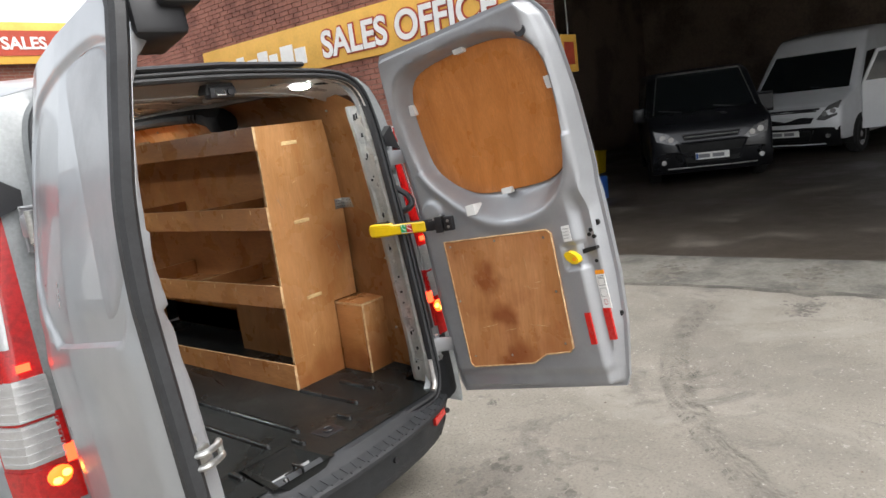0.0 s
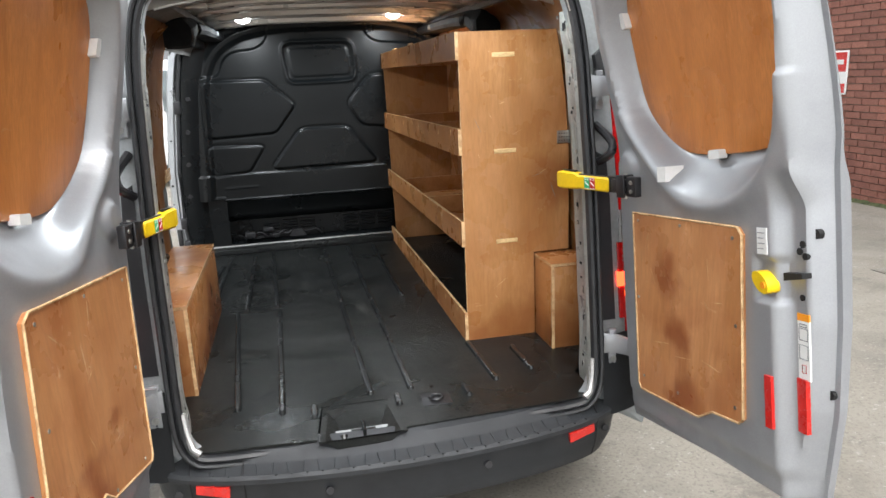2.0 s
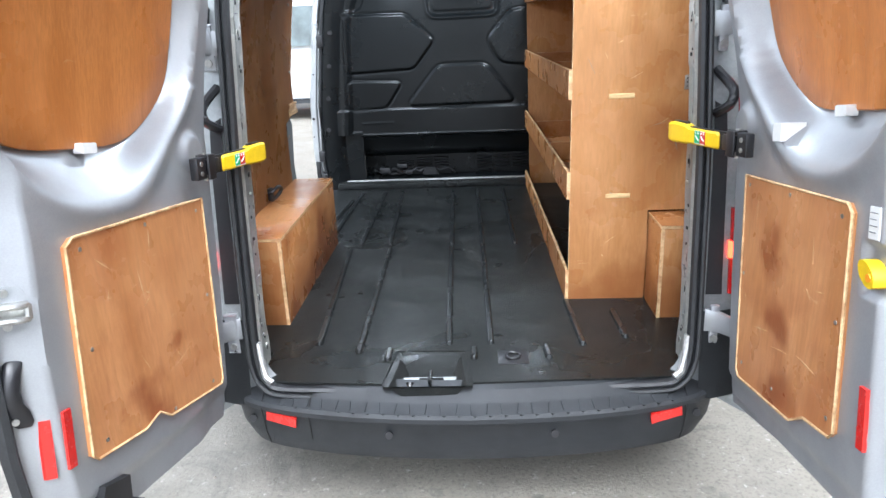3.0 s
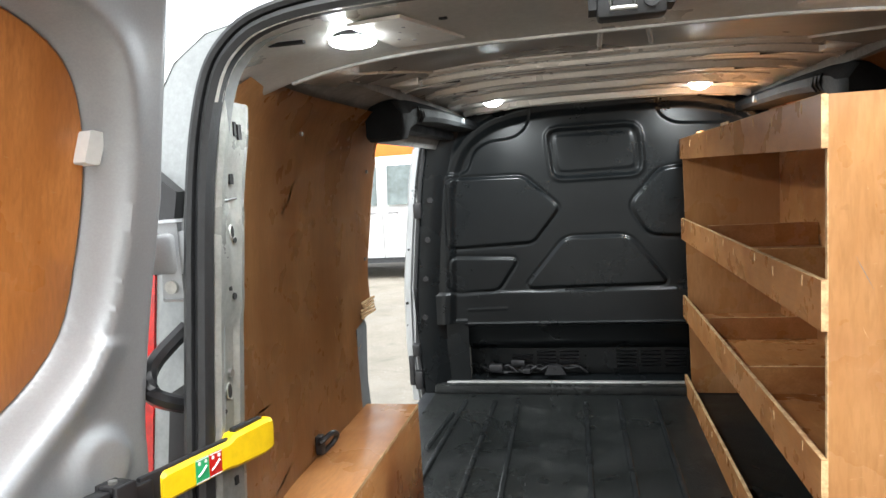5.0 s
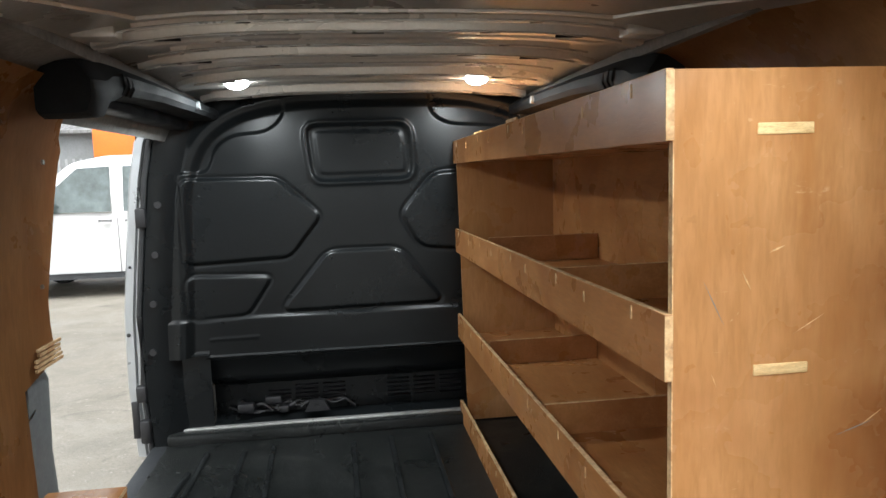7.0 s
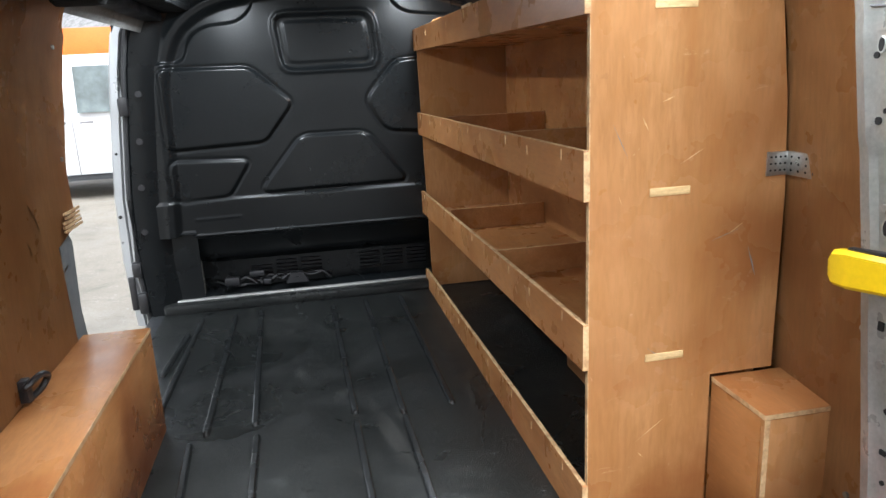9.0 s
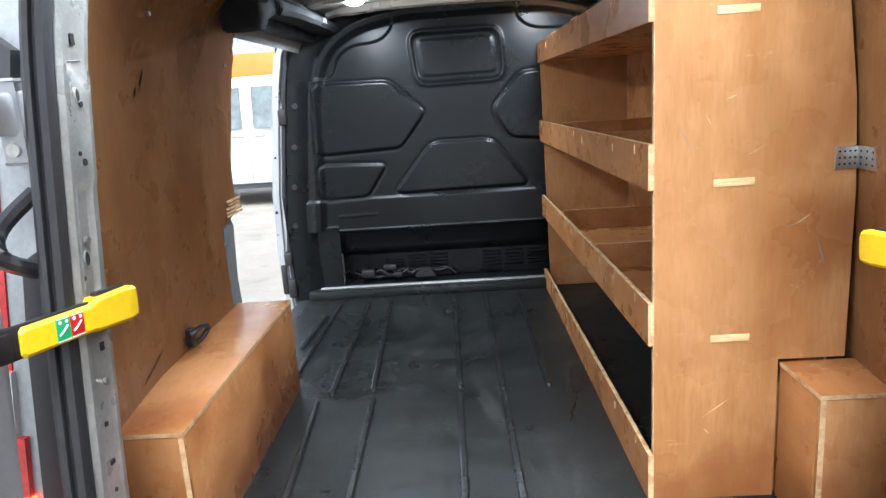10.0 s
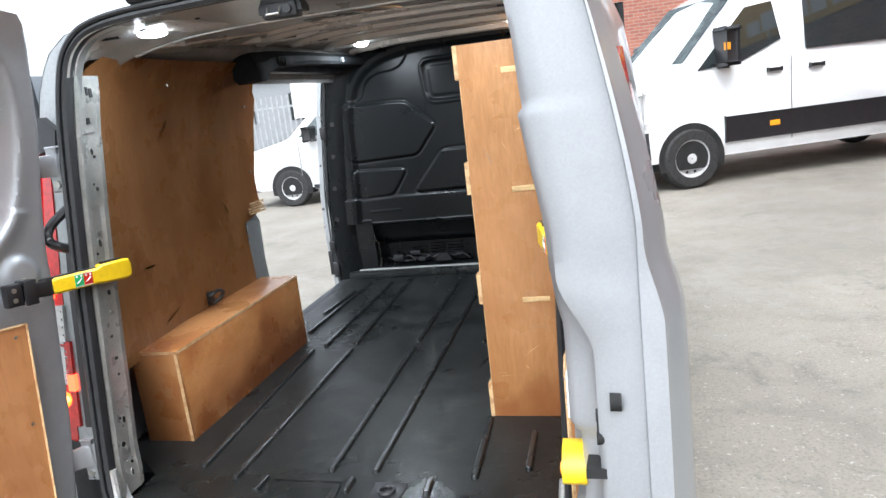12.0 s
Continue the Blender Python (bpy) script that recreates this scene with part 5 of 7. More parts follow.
def make_door(side, H, out):
    """One rear door, standing open; side -1 is the nearside."""
    d = new("rear_door")
    d.parent = van
    uu = V(side * out, -0.985, 0.158).normalized()
    nn = V(-side, 0, 0)
    nn = (nn - uu * nn.dot(uu)).normalized()
    vv = nn.cross(uu) if side > 0 else uu.cross(nn)
    if vv.z < 0:
        vv = -vv
    base = Vector(H)

    more, deep = (0.0, 0.07) if side > 0 else (-0.045, 0.02)

    def at(u, v, w=0.0):
        return base + uu * u + vv * v + nn * w

    def face(u, v):
        return relief(u, v, more, deep)

    NU, NV = 120, 190
    vs = np.linspace(0, VTOP, NV)
    inner, outer = [], []
    for v in vs:
        a, b = hinge_u(v), latch_u(v, more)
        inner.append([at(a + (b - a) * k / NU, v, face(a + (b - a) * k / NU, v)) for k in range(NU + 1)])
        row = []
        for k in range(NU + 1):
            s = k / NU
            u = a + (b - a) * s
            bulge = (flange(u, deep) - 0.055 + 0.03 * step(0.55, 0.84, u) if side > 0 else float(np.interp(u, *SKIN_L))) - 0.012 * math.sin(math.pi * min(1, v / 1.4)) + lean(v) - (0.018 if side > 0 else 0.01) * step(0.84, 0.74, v)
            glass = 0.012 * step(0.0, 0.03, inside_distance(SC_S, u, v)) if v > 0.8 else 0
            round_off = (0.03 if side > 0 else 0.02) * step(0.1, 0.0, b - u) ** 2 + (0.03 * step(0.03, 0.0, u - a) if side > 0 else 0)
            row.append(at(u, v, bulge + glass + round_off))
        outer.append(row)
    bm = bmesh.new()
    loft(bm, inner, False)
    part("inner_panel", bm, SILVER_IN, d, "silver pressed inner door panel", 50)
    bm = bmesh.new()
    loft(bm, outer, False)
    part("outer_skin", bm, SILVER, d, "silver painted outer door skin", 50)
    bm = bmesh.new()
    rim_i = [r[0] for r in inner] + inner[-1][1:] + [r[-1] for r in inner[::-1]][1:] + inner[0][::-1][1:-1]
    rim_o = [r[0] for r in outer] + outer[-1][1:] + [r[-1] for r in outer[::-1]][1:] + outer[0][::-1][1:-1]
    loft(bm, [rim_i, [a.lerp(b, 0.5) for a, b in zip(rim_i, rim_o)], rim_o])
    part("edge_return", bm, SILVER_IN, d, angle=60)

    # ply blank in the window and ply panel below
    bm = bmesh.new()
    c = Vector((0.45, 1.12))
    rings = []
    back = 0.0 if side > 0 else 0.02
    for w, k in ((-0.086, 1.0), (-0.078, 1.0), (-0.076, 0.99), (-0.076, 0.8), (-0.076, 0.55), (-0.076, 0.3), (-0.076, 0.1)):
        ring = []
        for p in UP_S:
            q = c + (Vector(p) - c) * k * 1.012
            ring.append(at(q.x, q.y, w + back + lean(q.y)))
        rings.append(ring)
    loft(bm, rings, True)
    bm.faces.new([v for v in bm.verts][-len(UP_S):])
    part("window_panel", bm, PLY_WIN, d, "orange-brown plywood blank in the window opening", 30)
    for u, v, vert in ((0.13, 1.26, 1), (0.47, 1.408, 0), (0.452, 0.84, 0), (0.79, 1.19, 1)):
        bm = bmesh.new()
        a, b = (0.013, 0.022) if vert else (0.024, 0.012)
        prism(bm, rounded(u - a, u + a, v - b, v + b, 0.004, 2), lambda p, e: at(p[0], p[1], e + back + lean(p[1])), -0.08, -0.055)
        part("panel_clip", bm, WHITE, d, "white panel clip")
    low = LOWER_R if side > 0 else LOWER_L
    bm = bmesh.new()
    pz = 0.0 if side > 0 else 0.024
    prism(bm, low, lambda p, e: at(p[0], p[1], e + pz), -0.004, 0.009)
    part("lower_panel", bm, PLY_DOOR, d, "grubby plywood panel with a notched foot")
    bm = bmesh.new()
    ring = [at(p[0], p[1], 0.0095 + pz) for p in low]
    tube(bm, ring + [ring[0]], 0.0035, 5)
    part("panel_edge", bm, PLY_EDGE, d)
    for u, v in ((0.14, 0.66), (0.38, 0.655), (0.615, 0.635), (0.615, 0.42), (0.6, 0.21), (0.13, 0.17), (0.33, 0.17), (0.12, 0.42)):
        bm = bmesh.new()
        cyl(bm, at(u, v, 0.008 + pz), at(u, v, 0.0105 + pz), 0.005, seg=10)
        part("screw", bm, STEEL, d)
    rs2 = random.Random(21 if side > 0 else 33)
    for k in range(10):
        u, v, a = rs2.uniform(0.14, 0.6), rs2.uniform(0.2, 0.63), rs2.uniform(0, 3.1)
        l, w = rs2.uniform(0.008, 0.05), rs2.uniform(0.0006, 0.0022)
        cu, su = math.cos(a), math.sin(a)
        bm = bmesh.new()
        prism(bm, [(u - l * cu, v - l * su), (u - w * su, v + w * cu), (u + l * cu, v + l * su), (u + w * su, v - w * cu)], lambda p, e: at(p[0], p[1], e + pz), 0.0085, 0.0094)
        part("scuff", bm, PLY_EDGE, d)
    # reflectors and stickers
    for u, v, w in (((0.724, 0.262, 0.012), (0.785, 0.265, 0.014)) if side > 0 else ((0.704, 0.26, 0.011), (0.737, 0.25, 0.006))):
        bm = bmesh.new()
        prism(bm, [(u - w, v - 0.062), (u + w, v - 0.062), (u + w, v + 0.062), (u - w, v + 0.062)], lambda p, e: at(p[0], p[1], (face(u, v) if side > 0 else face(p[0], v)) + e), -0.004 if side > 0 else 0.001, 0.007)
        part("reflector", bm, RED, d, "red strip reflector")
    # check strap: black bracket, black webbing, yellow release cover
    P0 = V(-0.704, -0.02, 1.262) if side < 0 else V(0.706, -0.05, 1.286)
    P1 = V(-0.645, 0.32, 1.238) if side < 0 else V(0.637, 0.315, 1.262)
    ax = (P1 - P0).normalized()
    m = Matrix.Translation(P0) @ Matrix((ax, V(0, 0, 1).cross(ax).normalized(), ax.cross(V(0, 0, 1).cross(ax).normalized()))).transposed().to_4x4()
    L = (P1 - P0).length
    strap = new("check_strap")
    strap.parent = d
    tagged(strap, "black door check strap with a yellow release")
    bm = bmesh.new()
    box(bm, -0.05, -0.005, -0.012, 0.012, -0.03, 0.03, m, 0.004)
    box(bm, -0.005, 0.03, -0.02, -0.012, -0.034, 0.034, m, 0.003)
    box(bm, -0.005, 0.03, 0.012, 0.02, -0.034, 0.034, m, 0.003)
    box(bm, -0.005, 0.03, -0.012, 0.012, 0.022, 0.034, m, 0.003)
    box(bm, 0.0, 0.07, -0.009, 0.009, -0.022, 0.02, m, 0.004)
    box(bm, 0.05, L * 0.8, -0.005, 0.005, -0.024, 0.026, m, 0.003)
    part("strap_body", bm, BLACK, strap)
    for a, b in ((-0.03, 0.013), (-0.03, -0.013)):
        p, q = m @ V(a, -0.0145, b), m @ V(a, 0.0145, b)
        bm = bmesh.new()
        cyl(bm, p, q, 0.0065, seg=10)
        part("rivet", bm, STEEL, strap)
    bm = bmesh.new()
    cyl(bm, m @ V(0.008, 0, -0.038), m @ V(0.008, 0, 0.038), 0.006, seg=10)
    part("pivot_pin", bm, STEEL, strap)
    bm = bmesh.new()
    # tapered cover that swells into a hooked end
    rings = []
    for a, hw, lo, hi in ((0.085, 0.009, -0.02, 0.018), (0.092, 0.0125, -0.024, 0.022), (L * 0.66, 0.0125, -0.024, 0.022), (L * 0.7, 0.015, -0.026, 0.03), (L * 0.92, 0.016, -0.028, 0.033), (L * 0.99, 0.013, -0.026, 0.03), (L + 0.006, 0.007, -0.018, 0.02)):
        c = 0.006
        rings.append([m @ V(a, y, z) for y, z in ((-hw + c, lo), (hw - c, lo), (hw, lo + c), (hw, hi - c), (hw - c, hi), (-hw + c, hi), (-hw, hi - c), (-hw, lo + c))])
    loft(bm, rings, True, True)
    part("yellow_cover", bm, YELLOW, strap, "yellow plastic cover")
    bm = bmesh.new()
    box(bm, L * 0.72, L * 0.93, -0.006, 0.006, 0.028, 0.037, m, 0.002)
    part("cover_catch", bm, BLACK, strap)
    for a, b, mm in ((0.148, 0.176, GREEN if side < 0 else RED), (0.178, 0.206, RED if side < 0 else GREEN)):
        for f in (-1, 1):
            bm = bmesh.new()
            box(bm, a, b, f * 0.0128 - 0.001, f * 0.0128 + 0.001, -0.019, 0.018, m)
            lab = part("strap_label", bm, mm, strap)
            bm = bmesh.new()
            tube(bm, [m @ V(a + 0.004, f * 0.0142, -0.008), m @ V(a + 0.012, f * 0.0142, -0.004), m @ V(b - 0.006, f * 0.0142, 0.004)], 0.0016, 5)
            cyl(bm, m @ V(a + 0.007, f * 0.0132, 0.011), m @ V(a + 0.007, f * 0.0145, 0.011), 0.003, seg=8)
            cyl(bm, m @ V(b - 0.007, f * 0.0132, 0.011), m @ V(b - 0.007, f * 0.0145, 0.011), 0.003, seg=8)
            box(bm, a + 0.0005, b - 0.0005, f * 0.0138 - 0.0003, f * 0.0138 + 0.0003, 0.0155, 0.0172, m)
            box(bm, a + 0.0005, b - 0.0005, f * 0.0138 - 0.0003, f * 0.0138 + 0.0003, -0.0185, -0.0168, m)
            part("strap_label_mark", bm, WHITE, strap)
    # lower latch housing at the foot
    if side < 0:
        shut = (at(0.79, 0.545, face(0.79, 0.545)) - at(0.745, 0.545, face(0.745, 0.545))).normalized()
        nrm = vv.cross(shut)
        if nrm.dot(uu) < 0:
            nrm = -nrm
        mid = at(0.766, 0.545, face(0.766, 0.545))

        def sh(a, b, c):
            return mid + shut * a + vv * b + nrm * c

        bm = bmesh.new()
        prism(bm, rounded(-0.036, 0.036, -0.045, 0.045, 0.022), lambda p, e: sh(p[0], p[1], e), -0.004, 0.004)
        lk = part("latch_plate", bm, SILVER_IN, d)
        for b in (-0.032, 0.033):
            bm = bmesh.new()
            cyl(bm, sh(0.0, b, 0.003), sh(0.0, b, 0.008), 0.008, seg=12)
            cyl(bm, sh(0.0, b, 0.007), sh(0.0, b, 0.009), 0.004, seg=6)
            part("latch_bolt", bm, STEEL, lk)
        bm = bmesh.new()
        for b in (-0.014, 0.012):
            tube(bm, smooth_line([sh(0.034, b, 0.004), sh(0.032, b, 0.03), sh(0.012, b, 0.042), sh(-0.022, b, 0.042), sh(-0.036, b, 0.034)], 4, False), 0.007, 8)
        tube(bm, [sh(-0.036, -0.015, 0.034), sh(-0.036, 0.013, 0.034)], 0.007, 8)
        prism(bm, [(-0.034, -0.016), (0.034, -0.016), (0.034, 0.014), (-0.034, 0.014)], lambda p, e: sh(p[0], p[1], e), 0.004, 0.014)
        part("striker_loop", bm, STEEL, d, "bright steel striker loop")
        bm = bmesh.new()
        rings = []
        for b, half, out in ((0.062, 0.011, 0.004), (0.055, 0.017, 0.012), (0.03, 0.016, 0.026), (0.0, 0.014, 0.03), (-0.025, 0.015, 0.026), (-0.045, 0.021, 0.014), (-0.066, 0.02, 0.012), (-0.078, 0.012, 0.004)):
            o = sh(-0.012 + 0.012 * math.cos(b * 22), 0, 0) - mid
            c = at(0.768, 0.385 + b, face(0.768, 0.385)) + o
            rings.append([c + shut * half * math.cos(k / 12 * math.tau) + nrm * (out * (0.55 + 0.45 * math.sin(k / 12 * math.tau)) - 0.002) for k in range(12)])
        loft(bm, rings, True, True)
        grip = part("grab_handle", bm, BLACK, d, "black pull handle")
        bm = bmesh.new()
        c = at(0.768, 0.325, face(0.768, 0.385)) + shut * 0.0
        cyl(bm, c + nrm * 0.008, c + nrm * 0.0145, 0.007, seg=10)
        part("grip_screw", bm, STEEL, grip)
        bm = bmesh.new()
        prism(bm, [(0.545, 0.1), (0.63, 0.115), (0.655, 0.055), (0.64, 0.0), (0.545, 0.0)], lambda p, e: at(p[0], p[1], e), -0.03, 0.038)
        prism(bm, [(0.52, 0.03), (0.6, 0.03), (0.63, -0.03), (0.6, -0.045), (0.52, -0.04)], lambda p, e: at(p[0], p[1], e), -0.01, 0.05)
        tube(bm, [at(0.5, 0.0, 0.045), at(0.53, -0.01, 0.055), at(0.575, -0.012, 0.055)], 0.013, 8)
        part("lower_latch", bm, BLACK, d, "black lower latch")
        bm = bmesh.new()
        box(bm, -0.075, 0.075, -0.05, 0.06, -0.06, 0.06, Matrix.Translation(at(0.76, 1.42, 0.12)) @ uu.to_track_quat("X", "Z").to_matrix().to_4x4(), 0.012)
        box(bm, -0.02, 0.095, -0.035, 0.045, -0.03, 0.035, Matrix.Translation(at(0.77, 1.44, 0.16)) @ uu.to_track_quat("X", "Z").to_matrix().to_4x4(), 0.01)
        part("top_latch", bm, BLACK, d, "black plastic top latch")
        # wide rubber seal down the meeting edge
        bm = bmesh.new()
        rings = []
        for v in np.linspace(0.01, 1.47, 60):
            b = latch_u(v, more)
            f = lean(v) - 0.03 - 0.018 * step(0.8, 1.1, v)
            rings.append([at(b - 0.012, v, f - 0.038), at(b + 0.004, v, f - 0.036), at(b + 0.013, v, f - 0.026), at(b + 0.012, v, f - 0.006), at(b + 0.002, v, f + 0.003), at(b - 0.008, v, f - 0.002)])
        loft(bm, rings, True, True)
        part("edge_seal", bm, RUBBER, d, "broad black rubber edge seal")
    else:
        bm = bmesh.new()
        prism(bm, [(0.718 + 0.028 * math.cos(a), 0.541 + 0.022 * math.sin(a) - 0.012 * math.cos(a)) for a in np.linspace(0, math.tau, 16, False)], lambda p, e: at(p[0], p[1], e), -0.018, 0.014)
        part("release_lever", bm, YELLOW, d, "yellow release lever")
        bm = bmesh.new()
        cyl(bm, at(0.73, 0.536, 0.01), at(0.73, 0.536, 0.0165), 0.008, seg=12)
        part("lever_eye", bm, ORANGE, d)
        bm = bmesh.new()
        prism(bm, [(0.752, 0.545), (0.81, 0.555), (0.81, 0.567), (0.752, 0.563)], lambda p, e: at(p[0], p[1], e), -0.06, -0.022)
        part("latch_slot", bm, HOLE, d)
        for u, v, r in ((0.785, 0.612, 0.008), (0.802, 0.602, 0.008), (0.795, 0.628, 0.008), (0.79, 0.51, 0.007), (0.815, 0.65, 0.011), (0.81, 0.29, 0.011)):
            bm = bmesh.new()
            cyl(bm, at(u, v, face(u, v) - 0.01), at(u, v, face(u, v) + 0.003), r, seg=12)
            part("latch_hole", bm, HOLE, d)
        bm = bmesh.new()
        cyl(bm, at(0.79, 1.375, lean(1.375) - 0.05), at(0.79, 1.375, lean(1.375) + 0.004), 0.022, seg=20)
        part("grommet", bm, BLACK, d)
        for u0, u1, v0, v1, mm in ((0.772, 0.808, 0.325, 0.458, WHITE), (0.772, 0.808, 0.458, 0.474, ORANGE), (0.697, 0.731, 0.604, 0.664, WHITE), (0.278, 0.322, 0.775, 0.818, WHITE)):
            bm = bmesh.new()
            um = (u0 + u1) / 2
            prism(bm, [(u0, v0), (u1, v0), (u1, v1), (u0, v1)], lambda p, e: at(p[0], p[1], e), min(face(um, v0), face(um, v1)) - 0.002, max(face(u0, v0), face(um, (v0 + v1) / 2)) + 0.002)
            part("sticker", bm, mm, d, "small printed sticker")
        for v, h, w in ((0.448, 0.003, 0.011), (0.428, 0.013, 0.013), (0.388, 0.016, 0.013), (0.35, 0.009, 0.006)):
            bm = bmesh.new()
            z = max(face(0.772, v), face(0.79, v)) + 0.0025
            ring = [at(0.79 - w, v - h, z), at(0.79 + w, v - h, z), at(0.79 + w, v + h, z), at(0.79 - w, v + h, z), at(0.79 - w, v - h, z)]
            tube(bm, ring, 0.0012, 4)
            part("sticker_print", bm, INK if v > 0.36 else RED, d)
        for k in range(4):
            bm = bmesh.new()
            z = face(0.714, 0.634) + 0.0035
            tube(bm, [at(0.702, 0.653 - 0.012 * k, z), at(0.726 - 0.004 * (k % 2), 0.653 - 0.012 * k, z)], 0.001, 4)
            part("sticker_print", bm, INK, d)
    return d


make_door(1, (0.762, 0.0, 0.50), -0.01)
make_door(-1, (-0.75, -0.012, 0.475), 0.115)

# sliding door, pushed back along the nearside
sd = new("sliding_door")
sd.parent = van
tagged(sd, "open sliding door, silver, pushed back along the side")
zz = np.linspace(0.43, 1.86, 24)


def slide_x(z):
    return -section_x(min(z, 1.6)) - 0.115


def thick(z):
    """Depth of the sliding door, thin at its window."""
    return float(np.interp(z, [0.4, 0.6, 1.0, 1.25, 1.4, 1.86], [0.05, 0.09, 0.11, 0.1, 0.06, 0.03]))


bm = bmesh.new()
rings = []
for z in zz:
    x = slide_x(z)
    rings.append([V(x, 0.47, z), V(x - 0.012, 0.45, z), V(x - 0.02, 0.6, z), V(x - 0.02, 1.4, z), V(x, 1.5, z), V(x + thick(z), 1.49, z), V(x + thick(z), 1.4, z), V(x + thick(z), 0.6, z), V(x + thick(z) * 0.9, 0.485, z)])
loft(bm, rings, True, True)
part("sliding_panel", bm, SILVER, sd)
for z, sz in ((1.05, 0.012), (1.09, 0.012), (0.97, 0.011)):
    bm = bmesh.new()
    cyl(bm, (slide_x(z) + 0.05, 0.486, z), (slide_x(z) + 0.05, 0.452, z), sz, seg=12)
    part("latch_hole", bm, HOLE, sd)
bm = bmesh.new()
box(bm, slide_x(1.15) + 0.02, slide_x(1.15) + 0.1, 0.455, 0.5, 1.12, 1.18, bev=0.006)
tube(bm, smooth_line([(slide_x(1.15) + 0.09, 0.47, 1.15), (slide_x(1.15) + 0.15, 0.5, 1.16), (-0.93, 0.56, 1.13)], 4, False), 0.016, 8)
tube(bm, smooth_line([(slide_x(1.35) + 0.06, 0.49, 1.3), (slide_x(1.35) + 0.09, 0.52, 1.42), (slide_x(1.35) + 0.05, 0.5, 1.56)], 4, False), 0.018, 8)
part("door_latch", bm, BLACK, sd)
bm = bmesh.new()
box(bm, slide_x(0.9) + 0.03, slide_x(0.9) + 0.075, 0.449, 0.48, 0.85, 0.93)
part("sticker", bm, WHITE, sd)
bm = bmesh.new()
tube(bm, [(slide_x(z) + thick(z), 0.48, z) for z in np.linspace(0.5, 1.86, 20)], 0.012, 8)
part("door_seal", bm, RUBBER, sd)
bm = bmesh.new()
tube(bm, smooth_line([(slide_x(1.2) + 0.06, 0.5, 1.17), (-0.985, 0.52, 1.18), (-0.975, 0.62, 1.18)], 4, False), 0.014, 8)
box(bm, -1.0, -0.975, 0.35, 1.5, 1.16, 1.2, bev=0.006)
part("door_track", bm, BLACK, sd)

# ---------------- ply fittings in the load bay ----------------
# nearside lining sheet, bowed to the body and ragged at its front edge
bm = bmesh.new()
prof = lambda z: float(np.interp(z, [0.5, 0.9, 1.15, 1.4, 1.6, 1.7, 1.78, 1.83, 1.87, 1.9, 1.93], [-0.862, -0.862, -0.856, -0.846, -0.831, -0.818, -0.799, -0.775, -0.745, -0.71, -0.66]))
wing_k = lambda y, z: section_x(z) * float(np.interp(y - rake(z), [0.07, 0.1, 0.2, 0.4, 0.8], [0.9, 0.92, 0.95, 0.975, 1.0])) - 0.022


def lining_x(y, z):
    """Half width at which the ply lies inside the wing."""
    return min(-prof(z) * tuck(y), wing_k(y, z))


tuck = lambda y: float(np.interp(y, [0.36, 0.6, 0.85], [0.935, 0.97, 1.0]))
rows = []
for z in np.linspace(0.86, 1.885, 34):
    rear = 0.36 if z < 1.76 else 0.36 + 0.2 * ((z - 1.76) / 0.165) ** 2
    front = np.interp(z, [0.86, 1.15, 1.195, 1.2, 1.225, 1.24, 1.3, 1.36, 1.5, 1.66, 1.74, 1.76, 1.95], [1.43, 1.40, 1.395, 1.55, 1.575, 1.565, 1.55, 1.545, 1.575, 1.6, 1.61, 1.585, 1.56])
    rows.append([V(-lining_x(rear + (front - rear) * k / 12, z), rear + (front - rear) * k / 12, z) for k in range(13)])
loft(bm, rows, False)
bmesh.ops.solidify(bm, geom=bm.faces[:], thickness=0.006)
lining_left = lining = part("plywood_lining", bm, PLY_UP)
tagged(lining, "scuffed orange-brown plywood sheet lining the van's side", "wall lining")
bm = bmesh.new()
rows = []
for z in np.linspace(0.56, 1.925, 34):
    rear = 0.36 if z < 1.76 else 0.36 + 0.2 * ((z - 1.76) / 0.165) ** 2
    rows.append([V(lining_x(rear + (2.62 - rear) * k / 14, z), rear + (2.62 - rear) * k / 14, z) for k in range(15)])
loft(bm, rows, False)
bmesh.ops.solidify(bm, geom=bm.faces[:], thickness=0.006)
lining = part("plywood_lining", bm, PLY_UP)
for yy, zz in ((0.42, 1.55), (0.42, 1.1), (0.42, 0.75), (0.62, 1.82), (1.4, 1.85), (2.2, 1.85)):
    bm = bmesh.new()
    cyl(bm, (-prof(zz) * tuck(yy) - 0.004, yy, zz), (-prof(zz) * tuck(yy) - 0.0095, yy, zz), 0.006, seg=10)
    part("screw", bm, STEEL, lining)
tagged(lining, "orange-brown plywood sheet behind the shelf unit", "wall lining")


def scuff(x, y, z, ly, lz, w, parent, material=PLY_EDGE):
    """A pale scratch on an upright sheet that faces sideways."""
    bm = bmesh.new()
    d = V(0, ly, lz)
    n = V(0, -lz, ly).normalized() * w
    a, b = V(x, y, z), V(x, y, z) + d
    vs = [bm.verts.new(p) for p in (a, a + d * 0.3 + n, b, a + d * 0.6 - n)]
    bm.faces.new(vs)
    bmesh.ops.solidify(bm, geom=bm.faces[:], thickness=0.0008)
    return part("scuff", bm, material, parent)


